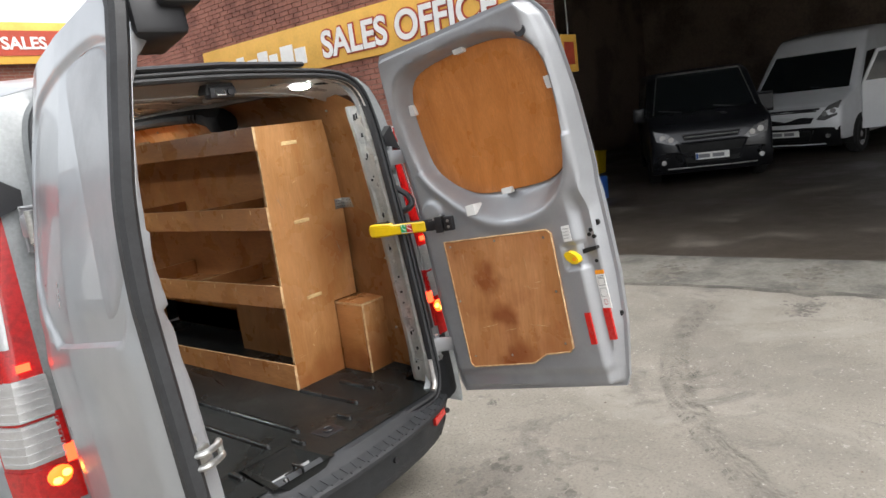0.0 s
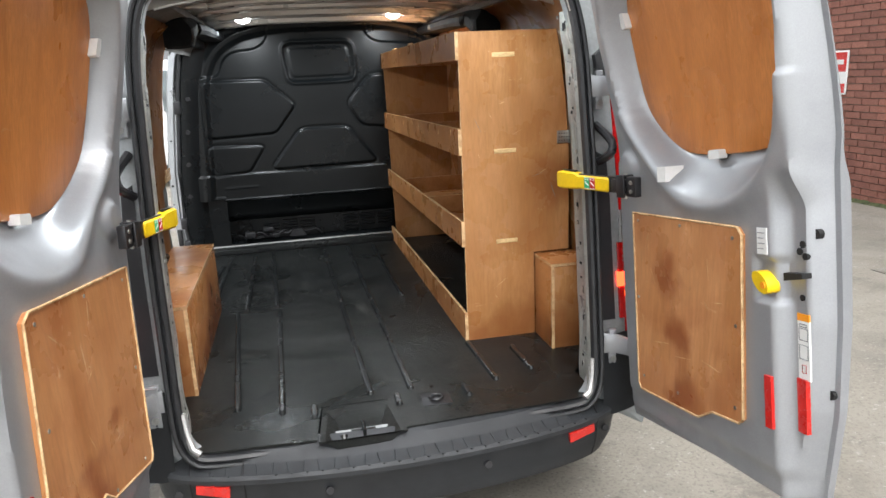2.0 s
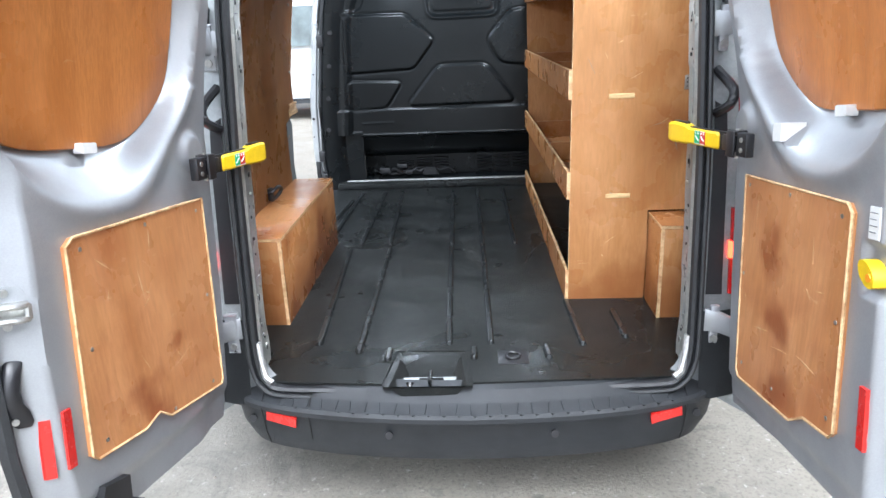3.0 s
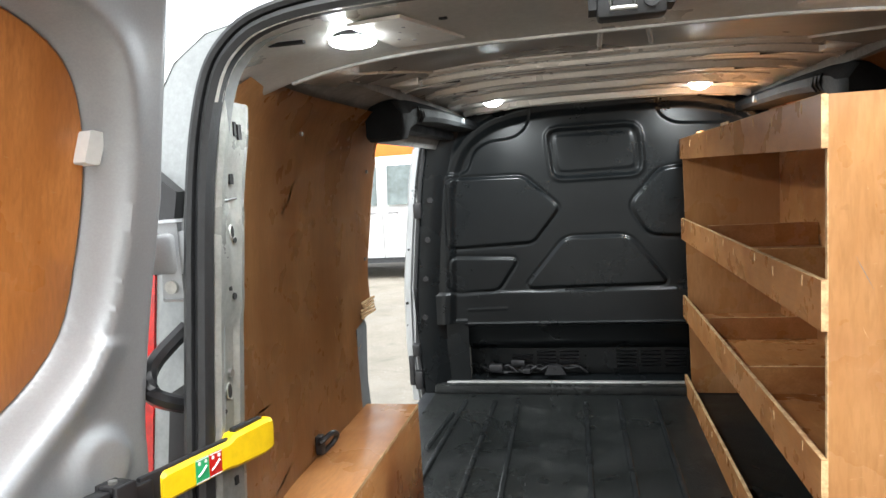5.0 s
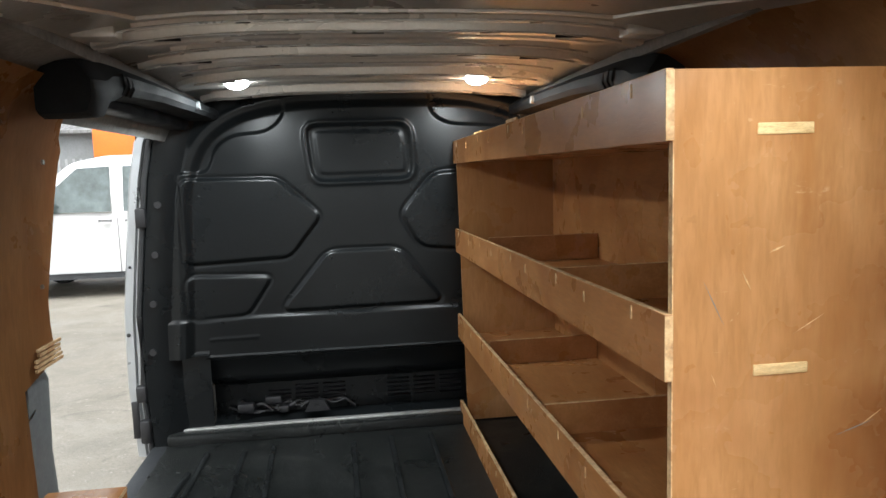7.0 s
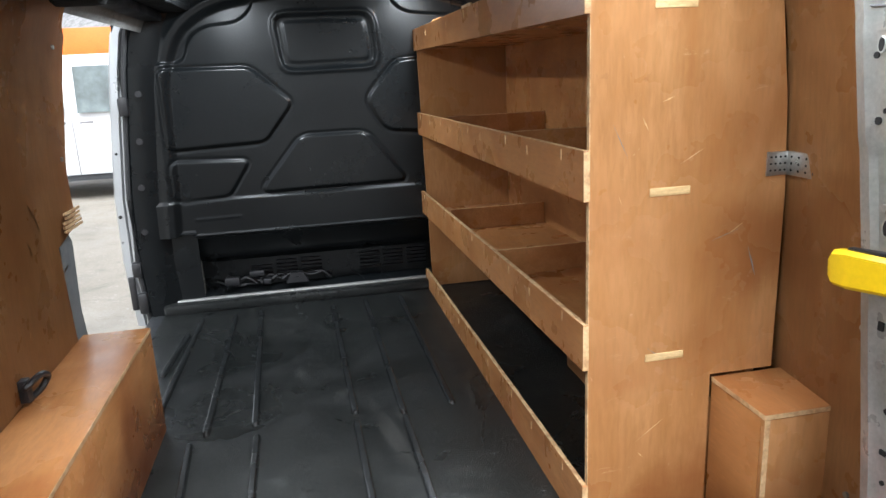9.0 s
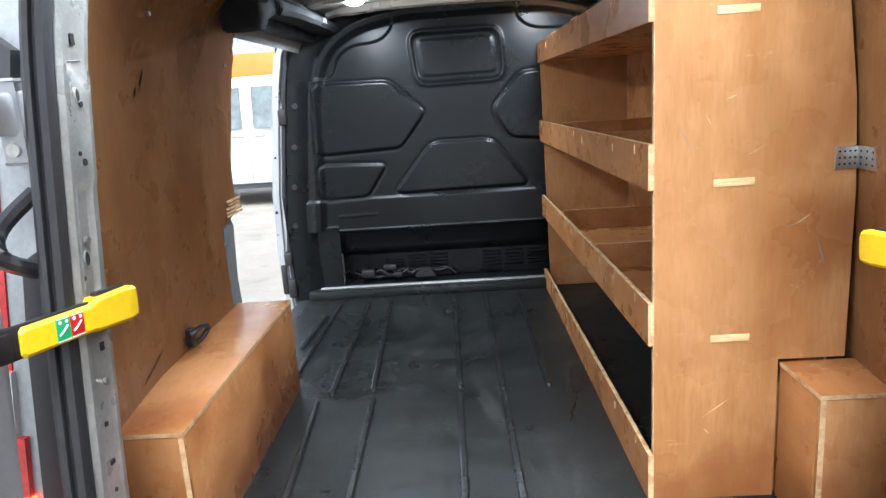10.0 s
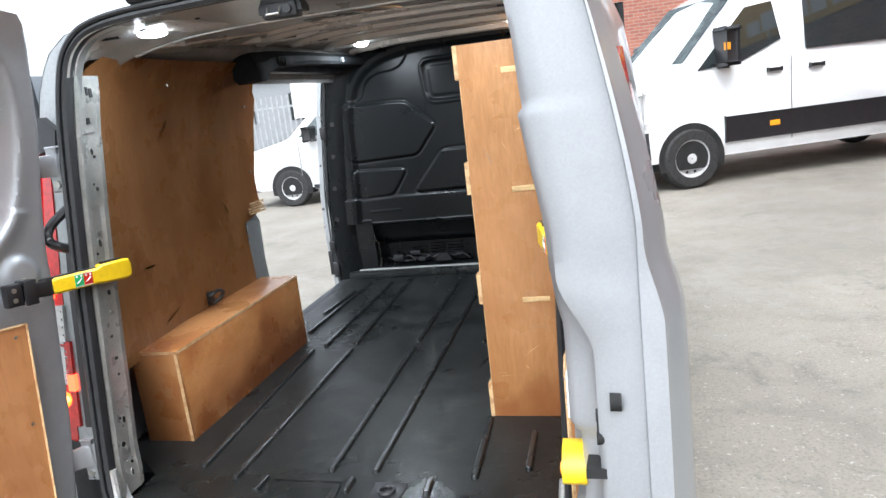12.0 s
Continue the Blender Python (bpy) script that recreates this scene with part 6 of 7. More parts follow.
rs = random.Random(8)
for y, z, ly, lz in ((0.86, 1.62, 0.05, 0.06), (0.83, 1.6, 0.02, 0.03), (0.6, 1.16, 0.09, 0.004), (0.66, 0.92, 0.16, 0.06), (1.2, 1.33, 0.03, -0.05), (1.23, 1.3, 0.03, -0.07), (1.17, 1.24, 0.02, -0.05), (1.1, 1.02, 0.006, 0.02), (0.95, 1.78, 0.004, 0.03), (1.38, 1.1, 0.05, 0.02)):
    scuff(prof(z) * tuck(y) + 0.0085, y, z, ly, lz, 0.004, lining_left)
for k in range(5):
    bm = bmesh.new()
    z = 1.2 + 0.012 * k
    box(bm, prof(z) + 0.004, prof(z) + 0.01, 1.44 + 0.02 * rs.random(), 1.575 + 0.02 * rs.random(), z, z + 0.007)
    part("splinter", bm, PLY_EDGE, lining_left, "pale splintered edge")
for yy, zz in ((0.42, 1.6), (0.42, 1.2), (0.9, 1.8), (1.5, 1.7), (1.5, 1.4)):
    bm = bmesh.new()
    cyl(bm, (prof(zz) + 0.004, yy, zz), (prof(zz) + 0.0095, yy, zz), 0.006, seg=10)
    part("screw", bm, STEEL, lining_left)


def ply_box(name, x0, x1, y0, y1, z0, z1, label, side):
    """A box over the wheel arch, of ply sheets with pale edges."""
    t = thing(name, label, "wheel box")
    th = 0.012
    bm = bmesh.new()
    box(bm, x0, x1, y0, y1, z1 - th, z1, bev=0.0015)
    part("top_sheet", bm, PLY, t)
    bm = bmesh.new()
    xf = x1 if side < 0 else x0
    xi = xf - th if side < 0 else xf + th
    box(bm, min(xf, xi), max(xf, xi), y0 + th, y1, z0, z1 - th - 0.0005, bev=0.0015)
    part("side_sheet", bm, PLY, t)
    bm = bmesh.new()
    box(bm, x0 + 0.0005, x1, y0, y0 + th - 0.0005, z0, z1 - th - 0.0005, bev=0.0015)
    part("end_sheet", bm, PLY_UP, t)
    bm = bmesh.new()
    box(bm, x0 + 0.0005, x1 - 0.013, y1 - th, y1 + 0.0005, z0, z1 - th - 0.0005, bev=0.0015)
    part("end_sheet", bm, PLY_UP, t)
    bm = bmesh.new()
    e = 0.0008
    box(bm, x0, x1, y0 - e, y0, z1 - th + 0.001, z1 - 0.001)
    ex = x1 if side < 0 else x0
    box(bm, ex - e, ex + e, y0, y1, z1 - th + 0.001, z1 - 0.001)
    box(bm, ex - th if side < 0 else ex, ex if side < 0 else ex + th, y0 - e, y0, z0, z1 - th)
    part("raw_edge", bm, PLY_EDGE, t)
    return t


ply_box("wheel_box", -0.862, -0.676, 0.497, 1.473, FZ, 0.89, "long scuffed plywood box over the wheel arch", -1)
ply_box("wheel_box", 0.676, 0.862, 0.50, 0.688, FZ, 0.9, "small plywood box beside the shelf unit", 1)
bm = bmesh.new()
tube(bm, smooth_line([(-0.862, 1.03, 0.92), (-0.84, 1.0, 0.94), (-0.82, 1.03, 0.955), (-0.815, 1.06, 0.94), (-0.83, 1.05, 0.915), (-0.85, 1.02, 0.9)], 4, False), 0.008, 8)
box(bm, -0.86, -0.84, 1.0, 1.03, 0.9, 0.955, bev=0.004)
tie = part("lashing_loop", bm, BLACK)
tagged(tie, "small black lashing loop on the plywood", "lashing loop")

# shelf unit
rack = thing("shelf_unit", "plywood van shelf unit with lipped shelves and dividers", "shelving")
SX, SY0, SY1 = 0.375, 0.69, 2.66


def sx(y):
    return SX - 0.014 * (y - SY0) / (SY1 - SY0)


bm = bmesh.new()
prism(bm, [(SX + 0.006, FZ), (0.672, FZ), (0.672, 0.905), (0.825, 0.905), (0.826, 1.3), (0.815, 1.5), (0.79, 1.7), (0.775, 1.785), (SX + 0.006, 1.785)], lambda p, d: V(p[0], d, p[1]), SY0, SY0 + 0.012)
part("end_panel", bm, PLY_UP, rack)
bm = bmesh.new()
prism(bm, [(0.385, FZ), (0.8, FZ), (0.8, 1.75), (0.365, 1.75)], lambda p, d: V(p[0], d, p[1]), SY1 - 0.012, SY1)
part("end_panel", bm, PLY_UP, rack)
bm = bmesh.new()
prism(bm, [(SY0 + 0.015, 0.74), (SY1 - 0.015, 0.74), (SY1 - 0.015, 1.7), (SY0 + 0.015, 1.7)], lambda p, d: V(d, p[0], p[1]), 0.785, 0.791)
part("back_panel", bm, PLY, rack)
for z, far in ((1.697, 1.69), (1.33, 1.31), (0.964, 0.935)):
    bm = bmesh.new()
    loft(bm, [[V(x0, y, zc - 0.006), V(0.784, y, zc - 0.006), V(0.784, y, zc + 0.006), V(x0, y, zc + 0.006)] for y, zc, x0 in ((SY0 + 0.0125, z, SX + 0.007), (SY1 - 0.0125, far, 0.367))], True, True)
    part("shelf", bm, PLY, rack)
for (a0, a1), (b0, b1) in (((1.682, 1.785), (1.68, 1.772)), ((1.322, 1.424), (1.3, 1.4)), ((0.954, 1.057), (0.922, 1.027)), ((FZ, 0.672), (FZ, 0.636))):
    bm = bmesh.new()
    loft(bm, [[V(sx(y) - 0.006, y, lo), V(sx(y) + 0.006, y, lo), V(sx(y) + 0.006, y, hi), V(sx(y) - 0.006, y, hi)] for y, lo, hi in ((SY0 - 0.002, a0, a1), (SY1 + 0.01, b0, b1))], True, True)
    lip = part("shelf_lip", bm, PLY, rack)
    bm = bmesh.new()
    loft(bm, [[V(sx(y) - 0.0055, y, hi), V(sx(y) + 0.0055, y, hi), V(sx(y) + 0.0055, y, hi + 0.0012), V(sx(y) - 0.0055, y, hi + 0.0012)] for y, hi in ((SY0, a1), (SY1, b1))], True, True)
    box(bm, SX - 0.0065, SX + 0.0065, SY0 - 0.0035, SY0 - 0.001, a0 + 0.001, a1 - 0.001)
    part("raw_edge", bm, PLY_EDGE, lip)
    for k in range(9):
        bm = bmesh.new()
        y = SY0 + 0.12 + 0.22 * k + 0.03 * math.sin(k * 2.7)
        f = (y - SY0) / (SY1 - SY0)
        z = (a1 + (b1 - a1) * f) - 0.016 - 0.012 * (k % 2)
        box(bm, sx(y) - 0.0075, sx(y) - 0.005, y - 0.003, y + 0.003, z - 0.012, z + 0.01)
        part("filler_mark", bm, PLY_EDGE, lip)
rs3 = random.Random(14)
for k in range(11):
    x, z, a = rs3.uniform(0.41, 0.76), rs3.uniform(0.7, 1.75), rs3.uniform(0, 3.1)
    l, w = rs3.uniform(0.006, 0.04), rs3.uniform(0.0005, 0.0018)
    if x > 0.64 and z < 0.95:
        continue
    cu, su = math.cos(a), math.sin(a)
    bm = bmesh.new()
    prism(bm, [(x - l * cu, z - l * su), (x - w * su, z + w * cu), (x + l * cu, z + l * su), (x + w * su, z - w * cu)], lambda p, e: V(p[0], e, p[1]), SY0 - 0.0006, SY0 + 0.002)
    part("scuff", bm, PLY_EDGE if k % 3 else INK, rack)
# tenons showing through the end panel
for z in (1.697, 1.33, 0.964):
    bm = bmesh.new()
    box(bm, 0.513, 0.603, SY0 - 0.002, SY0 + 0.004, z - 0.0085, z + 0.0085, bev=0.001)
    part("tenon", bm, PLY_RAW, rack, "pale sawn tenon end")
for y, z in ((2.09, 1.323), (1.285, 1.326), (2.11, 0.948), (1.40, 0.954)):
    bm = bmesh.new()
    box(bm, 0.385, 0.783, y, y + 0.009, z, z + 0.088)
    dv = part("divider", bm, PLY, rack)
    bm = bmesh.new()
    box(bm, 0.385, 0.783, y + 0.0005, y + 0.0085, z + 0.088, z + 0.0895)
    part("raw_edge", bm, PLY_EDGE, dv)
bm = bmesh.new()
box(bm, SX + 0.0055, SX + 0.0075, SY0 - 0.001, SY0 + 0.012, FZ + 0.12, 1.68)
part("raw_edge", bm, PLY_EDGE, rack)
for y0, y1, z0, z1 in ((2.1, 2.25, 1.77, 1.785), (1.6, 1.72, 1.776, 1.79)):
    bm = bmesh.new()
    box(bm, 0.37, 0.376, y0, y1, z0, z1)
    part("packing_strip", bm, PLY_EDGE, rack)
# boxed wheel arch inside the lowest bay
bm = bmesh.new()
box(bm, 0.67, 0.79, 0.705, 1.56, FZ + 0.001, 0.84, bev=0.001)
part("arch_panel", bm, PLY_UP, rack)
# perforated angle bracket
bm = bmesh.new()
box(bm, 0.775, 0.826, SY0 - 0.004, SY0 - 0.0005, 1.345, 1.395, bev=0.001)
box(bm, 0.823, 0.8265, SY0 - 0.1, SY0 - 0.002, 1.345, 1.395, bev=0.001)
br = part("angle_bracket", bm, STEEL)
tagged(br, "perforated zinc angle bracket screwed to the shelf end", "bracket")
for k in range(4):
    for z in (1.356, 1.37, 1.384):
        bm = bmesh.new()
        cyl(bm, (0.784 + 0.011 * k, SY0 - 0.0035, z), (0.784 + 0.011 * k, SY0 - 0.0048, z), 0.0025, seg=8)
        part("bracket_hole", bm, HOLE, br)
        bm = bmesh.new()
        cyl(bm, (0.8235, SY0 - 0.016 - 0.022 * k, z), (0.8222, SY0 - 0.016 - 0.022 * k, z), 0.0028, seg=8)
        part("bracket_hole", bm, HOLE, br)

# ---------------- vehicles parked round the yard ----------------
def vehicle(name, label, where, turn, length, width, height, paint, prof, glass, wheels, radius, waist=1.1, group="parked vans"):
    """A vehicle that faces +y before it is turned. prof: side outline (y from the front, z), glass: side windows as outlines."""
    t = thing(name, label, "van", group)
    half = width / 2

    def inset(z):
        return half - 0.02 - (0.13 * ((z - waist) / (height - waist)) ** 1.5 * height / 2.0 if z > waist else 0.03 * ((waist - z) / waist) ** 2)

    soft = []
    n = len(prof)
    for i, p in enumerate(prof):
        a, b, c = Vector(prof[i - 1]), Vector(p), Vector(prof[(i + 1) % n])
        k = 0.28
        p0, p2 = b.lerp(a, min(0.5, k / max((a - b).length, 0.01) * 0.35)), b.lerp(c, min(0.5, k / max((c - b).length, 0.01) * 0.35))
        for s in (0, 0.5, 1):
            soft.append((1 - s) ** 2 * p0 + 2 * s * (1 - s) * b + s * s * p2)
    cy, cz = sum(p.x for p in soft) / len(soft), sum(p.y for p in soft) / len(soft)
    rings = []
    for k, sh in ((-1, 0.965), (-0.985, 0.985), (-0.94, 1.0), (-0.6, 1.012), (0, 1.02), (0.6, 1.012), (0.94, 1.0), (0.985, 0.985), (1, 0.965)):
        ring = []
        for p in soft:
            y = cy + (p.x - cy) * sh
            z = cz + (p.y - cz) * (sh if p.y > cz else 1)
            ring.append(V(k * inset(z), -y, z))
        rings.append(ring)
    bm = bmesh.new()
    loft(bm, rings, True, True)
    part("body", bm, paint, t, angle=40)
    for side in (-1, 1):
        for g, gm in glass:
            bm = bmesh.new()
            g2 = [tuple(q[:2]) for q in smooth_line([(a, b, 0) for a, b in g], 3)] if len(g) > 6 else g
            prism(bm, g2, lambda p, d: V(side * (inset(p[1]) + d), -p[0], p[1]), -0.01, 0.008)
            part("side_window", bm, gm, t)
        for wy in wheels:
            wheel(t, side * (half - 0.11), -wy, radius, 0.21, side)
            bm = bmesh.new()
            ring0 = [(-wy + (radius + 0.06) * math.cos(a), max(0.18, radius + (radius + 0.06) * math.sin(a))) for a in np.linspace(-0.3, math.pi + 0.3, 26)]
            prism(bm, ring0, lambda p, d: V(side * (half + d), p[0], p[1]), -0.27, -0.006 - 0.02)
            part("wheel_arch", bm, HOLE, t)
    t.matrix_world = Matrix.Translation((where[0], where[1], GZ)) @ Matrix.Rotation(radians(turn), 4, "Z")
    return t, inset


def add(t, name, material, pts, at, d0, d1, label=""):
    bm = bmesh.new()
    prism(bm, pts, at, d0, d1)
    return part(name, bm, material, t, label)


# white crew van, side-on beyond the side door
prof = [(0.12, 0.32), (0.0, 0.55), (0.03, 0.8), (0.12, 1.0), (0.95, 1.18), (1.75, 1.88), (2.2, 1.97), (4.6, 1.99), (5.12, 1.93), (5.25, 1.2), (5.28, 0.5), (5.15, 0.3)]
T1 = [([(1.18, 1.2), (1.85, 1.8), (2.28, 1.82), (2.28, 1.2)], GLASS_SKY), ([(2.45, 1.2), (2.45, 1.82), (3.3, 1.82), (3.3, 1.2)], GLASS_SKY), ([(3.5, 1.2), (3.5, 1.82), (4.3, 1.82), (4.3, 1.2)], GLASS_SKY), ([(4.42, 1.2), (4.42, 1.82), (5.0, 1.78), (5.1, 1.2)], GLASS_SKY)]
crew, ins = vehicle("crew_van", "white crew van with side windows parked on the yard", (-5.65, 10.7), 90, 5.28, 1.9, 1.99, WHITE_PAINT, prof, T1, (0.92, 4.3), 0.33)
for side in (-1, 1):
    for y in (2.36, 3.4, 1.15, 4.36):
        bm = bmesh.new()
        box(bm, side * (ins(0.8) + 0.0), side * (ins(0.8) + 0.004), -y - 0.006, -y + 0.006, 0.36, 1.12)
        part("door_gap", bm, INK, crew)
    for y in (2.2, 2.55):
        bm = bmesh.new()
        box(bm, side * ins(1.08), side * (ins(1.08) + 0.035), -y - 0.08, -y + 0.08, 1.06, 1.085, bev=0.006)
        part("door_handle", bm, INK, crew)
    bm = bmesh.new()
    box(bm, side * ins(0.4), side * (ins(0.4) + 0.02), -3.85, -1.35, 0.28, 0.36, bev=0.008)
    part("sill_trim", bm, PLASTIC, crew)
    bm = bmesh.new()
    box(bm, side * 0.93, side * 1.13, -1.5, -1.36, 1.14, 1.34, bev=0.03)
    part("door_mirror", bm, BLACK, crew)
    bm = bmesh.new()
    box(bm, side * 0.62, side * 0.93, -0.2, -0.02, 0.72, 0.9, bev=0.03)
    part("headlamp", bm, LENS_CLEAR, crew)
bm = bmesh.new()
box(bm, -0.9, 0.9, -0.3, 0.03, 0.3, 0.6, bev=0.05)
part("front_bumper", bm, PLASTIC, crew)

# white minibus, nose towards the van
prof = [(0.1, 0.35), (0.0, 0.6), (0.04, 0.95), (0.2, 1.18), (0.95, 1.4), (1.75, 2.2), (2.3, 2.45), (5.4, 2.5), (5.58, 2.35), (5.62, 1.2), (5.6, 0.5), (5.5, 0.35)]
M1 = [([(1.12, 1.36), (1.78, 2.02), (2.12, 2.06), (2.2, 1.62), (1.7, 1.42)], GLASS_DARK), ([(2.52, 1.48), (2.52, 2.14), (3.8, 2.14), (3.8, 1.48)], GLASS_DARK), ([(3.95, 1.48), (3.95, 2.14), (5.3, 2.14), (5.35, 1.48)], GLASS_DARK)]
bus, ins = vehicle("minibus", "white minibus with tinted windows and a dark side band", (0.0, 0.0), 0, 5.6, 2.05, 2.5, WHITE_PAINT, prof, M1, (1.02, 4.75), 0.36, 1.2)
for side in (-1, 1):
    for y0, y1 in ((-4.15, -1.45), (-5.55, -5.05)):
        bm = bmesh.new()
        box(bm, side * (ins(0.7) - 0.01), side * (ins(0.7) + 0.022), y0, y1, 0.5, 0.8, bev=0.008)
        part("side_band", bm, BLACK, bus, "dark grey rubbing band")
    bm = bmesh.new()
    box(bm, side * (ins(0.7) + 0.0225), side * (ins(0.7) + 0.027), -2.15, -2.02, 0.63, 0.69)
    part("side_marker", bm, ORANGE, bus)
    for y in (2.1, 2.65):
        bm = bmesh.new()
        box(bm, side * (ins(1.3) - 0.005), side * (ins(1.3) + 0.03), -y - 0.09, -y + 0.09, 1.26, 1.3, bev=0.008)
        part("door_handle", bm, BLACK, bus)
    bm = bmesh.new()
    box(bm, side * 1.0, side * 1.2, -1.52, -1.36, 1.42, 1.78, bev=0.04)
    box(bm, side * 0.9, side * 1.1, -1.45, -1.38, 1.38, 1.45, bev=0.02)
    mir = part("door_mirror", bm, BLACK, bus)
    bm = bmesh.new()
    box(bm, side * 1.18, side * 1.212, -1.42, -1.355, 1.56, 1.64)
    part("mirror_indicator", bm, ORANGE, mir)
    bm = bmesh.new()
    box(bm, side * 0.68, side * 1.0, -0.42, -0.02, 0.82, 1.16, bev=0.05)
    part("headlamp", bm, LENS_CLEAR, bus)
    for y in (2.32, 3.9):
        bm = bmesh.new()
        box(bm, side * ins(1.0), side * (ins(1.0) + 0.003), -y - 0.006, -y + 0.006, 0.45, 1.42)
        part("door_gap", bm, INK, bus)
bm = bmesh.new()
box(bm, -1.0, 1.0, -0.55, 0.03, 0.34, 0.78, bev=0.06)
part("front_bumper", bm, PLASTIC, bus)
bm = bmesh.new()
box(bm, -0.62, 0.62, -0.3, 0.02, 0.8, 1.08, bev=0.03)
part("grille", bm, BLACK, bus)
bm = bmesh.new()
loft(bm, [[V(x * k, -y, z) for x in (-0.85, -0.4, 0, 0.4, 0.85)] for y, z, k in ((1.0, 1.47, 1.05), (1.74, 2.215, 0.92))], False)
bmesh.ops.solidify(bm, geom=bm.faces[:], thickness=0.03)
part("windscreen", bm, GLASS_SKY, bus)
MB_TURN = radians(113)
bus.matrix_world = Matrix.Translation((1.85, 8.3, GZ)) @ Matrix.Rotation(MB_TURN, 4, "Z") @ Matrix.Scale(1.13, 4) @ Matrix.Translation((1.02, 1.02, 0))


def van_face(t, half, screen, lamp, grille, low, plate, bumper, chrome_and_glint):
    """Front of a van: windscreen with its pillars and wipers, grille, lamps, bumper and plate.
    screen: (y, z, half width) below and above; lamp: outline in x, z; grille, low: half widths and heights of the two openings."""
    (y0, z0, w0), (y1, z1, w1) = screen
    bm = bmesh.new()
    loft(bm, [[V(x * w, -y + 0.05 * (1 - x * x), z) for x in np.linspace(-1, 1, 9)] for y, z, w in screen], False)
    bmesh.ops.solidify(bm, geom=bm.faces[:], thickness=0.03)
    part("windscreen", bm, GLASS_DARK, t)
    # tube that models the highlight line on the roof's front edge
    bm = bmesh.new()
    tube(bm, [(x * w1, -y1 + 0.06 * (1 - x * x), z1 + 0.02) for x in np.linspace(-1, 1, 9)], 0.018, 6)
    part("roof_lip", bm, chrome_and_glint, t)
    for s in (-1, 1):
        # pale line drawn along each windscreen pillar
        bm = bmesh.new()
        tube(bm, [(s * (w0 + 0.012), -y0 + 0.008, z0), (s * (w1 + 0.012), -y1 + 0.008, z1)], 0.011, 6)
        part("pillar_trim", bm, chrome_and_glint, t)
        bm = bmesh.new()
        tube(bm, [(s * w0 * 0.55 - 0.1, -y0 + 0.07, z0 + 0.0), (s * w0 * 0.55 + 0.3, -y0 + 0.03, z0 + 0.06)], 0.009, 5)
        part("wiper", bm, BLACK, t)

    def nose(p, d):
        return V(p[0], 0.05 - float(np.interp(p[1], [0.28, 0.45, 0.8, 1.04], [0.08, 0, 0.02, 0.12])) - 0.085 * abs(p[0] / 0.95) ** 3 + d, p[1])

    wt, wb, zt, zb = grille
    bm = bmesh.new()
    prism(bm, [(x * (wt if z > zb + 0.01 else wb), z) for z, xs in ((zb, np.linspace(-1, 1, 7)), (zt, np.linspace(1, -1, 7))) for x in xs], nose, -0.06, 0.018)
    g = part("grille", bm, BLACK, t)
    for k in range(3):
        f = (k + 0.4) / 3
        bm = bmesh.new()
        w = wb + (wt - wb) * f
        tube(bm, [nose((x * w * 0.96, zb + (zt - zb) * f), 0.022) for x in np.linspace(-1, 1, 9)], 0.012, 6)
        part("grille_bar", bm, chrome_and_glint if k == 1 else BLACK, g)
    wt, wb, zt, zb = low
    bm = bmesh.new()
    prism(bm, [(x * (wt if z > zb + 0.01 else wb), z) for z, xs in ((zb, np.linspace(-1, 1, 7)), (zt, np.linspace(1, -1, 7))) for x in xs], nose, -0.06, 0.026)
    part("lower_grille", bm, HOLE, t)
    bm = bmesh.new()
    tube(bm, [nose((-wb, zb), 0.025), nose((-wt, zt), 0.025)] + [nose((x * wt, zt), 0.025) for x in np.linspace(-0.8, 0.8, 7)] + [nose((wt, zt), 0.025), nose((wb, zb), 0.025)], 0.02, 6)
    part("grille_surround", bm, bumper, t)
    bm = bmesh.new()
    tube(bm, [nose((x * half * 0.72, zb - 0.075), 0.04) for x in np.linspace(-1, 1, 9)], 0.012, 6)
    part("bumper_strip", bm, chrome_and_glint, t)
    for s in (-1, 1):
        bm = bmesh.new()
        prism(bm, [(s * x, z) for x, z in lamp], nose, -0.05, 0.03)
        hl = part("headlamp", bm, LAMP_DIM, t, "clear headlamp")
        cx, cz = sum(p[0] for p in lamp) / len(lamp), sum(p[1] for p in lamp) / len(lamp)
        for dx, r in ((-0.07, 0.045), (0.06, 0.05)):
            bm = bmesh.new()
            c = nose((s * (cx + dx), cz + dx * 0.3), 0.03)
            cyl(bm, c - V(0, 0.02, 0), c + V(0, 0.006, 0), r, seg=14)
            part("reflector", bm, LENS_CLEAR, hl)
        bm = bmesh.new()
        c = nose((s * 0.76, 0.44), 0.0)
        cyl(bm, c - V(0, 0.06, 0), c + V(0, 0.05, 0), 0.04, seg=14)
        part("fog_lamp", bm, LENS_CLEAR, t)
        bm = bmesh.new()
        box(bm, s * (half - 0.02), s * (half + 0.2), -1.32, -1.2, 1.1, 1.36, bev=0.04)
        part("door_mirror", bm, BLACK, t)
    bm = bmesh.new()
    loft(bm, [[nose((x * half * 0.97, z), d) for x in np.linspace(-1, 1, 13)] for z, d in ((0.22, -0.12), (0.24, 0.0), (0.3, 0.02), (0.4, 0.022), (0.58, 0.016), (0.62, -0.02))], False)
    bmesh.ops.solidify(bm, geom=bm.faces[:], thickness=0.02)
    part("front_bumper", bm, bumper, t)
    bm = bmesh.new()
    box(bm, -0.26, 0.26, 0.06, 0.1, plate, plate + 0.11)
    pl = part("number_plate", bm, PLATE, t, "white number plate")
    for a, b in ((-0.18, 0.0), (0.04, 0.22)):
        bm = bmesh.new()
        box(bm, a, b, 0.1005, 0.103, plate + 0.025, plate + 0.085)
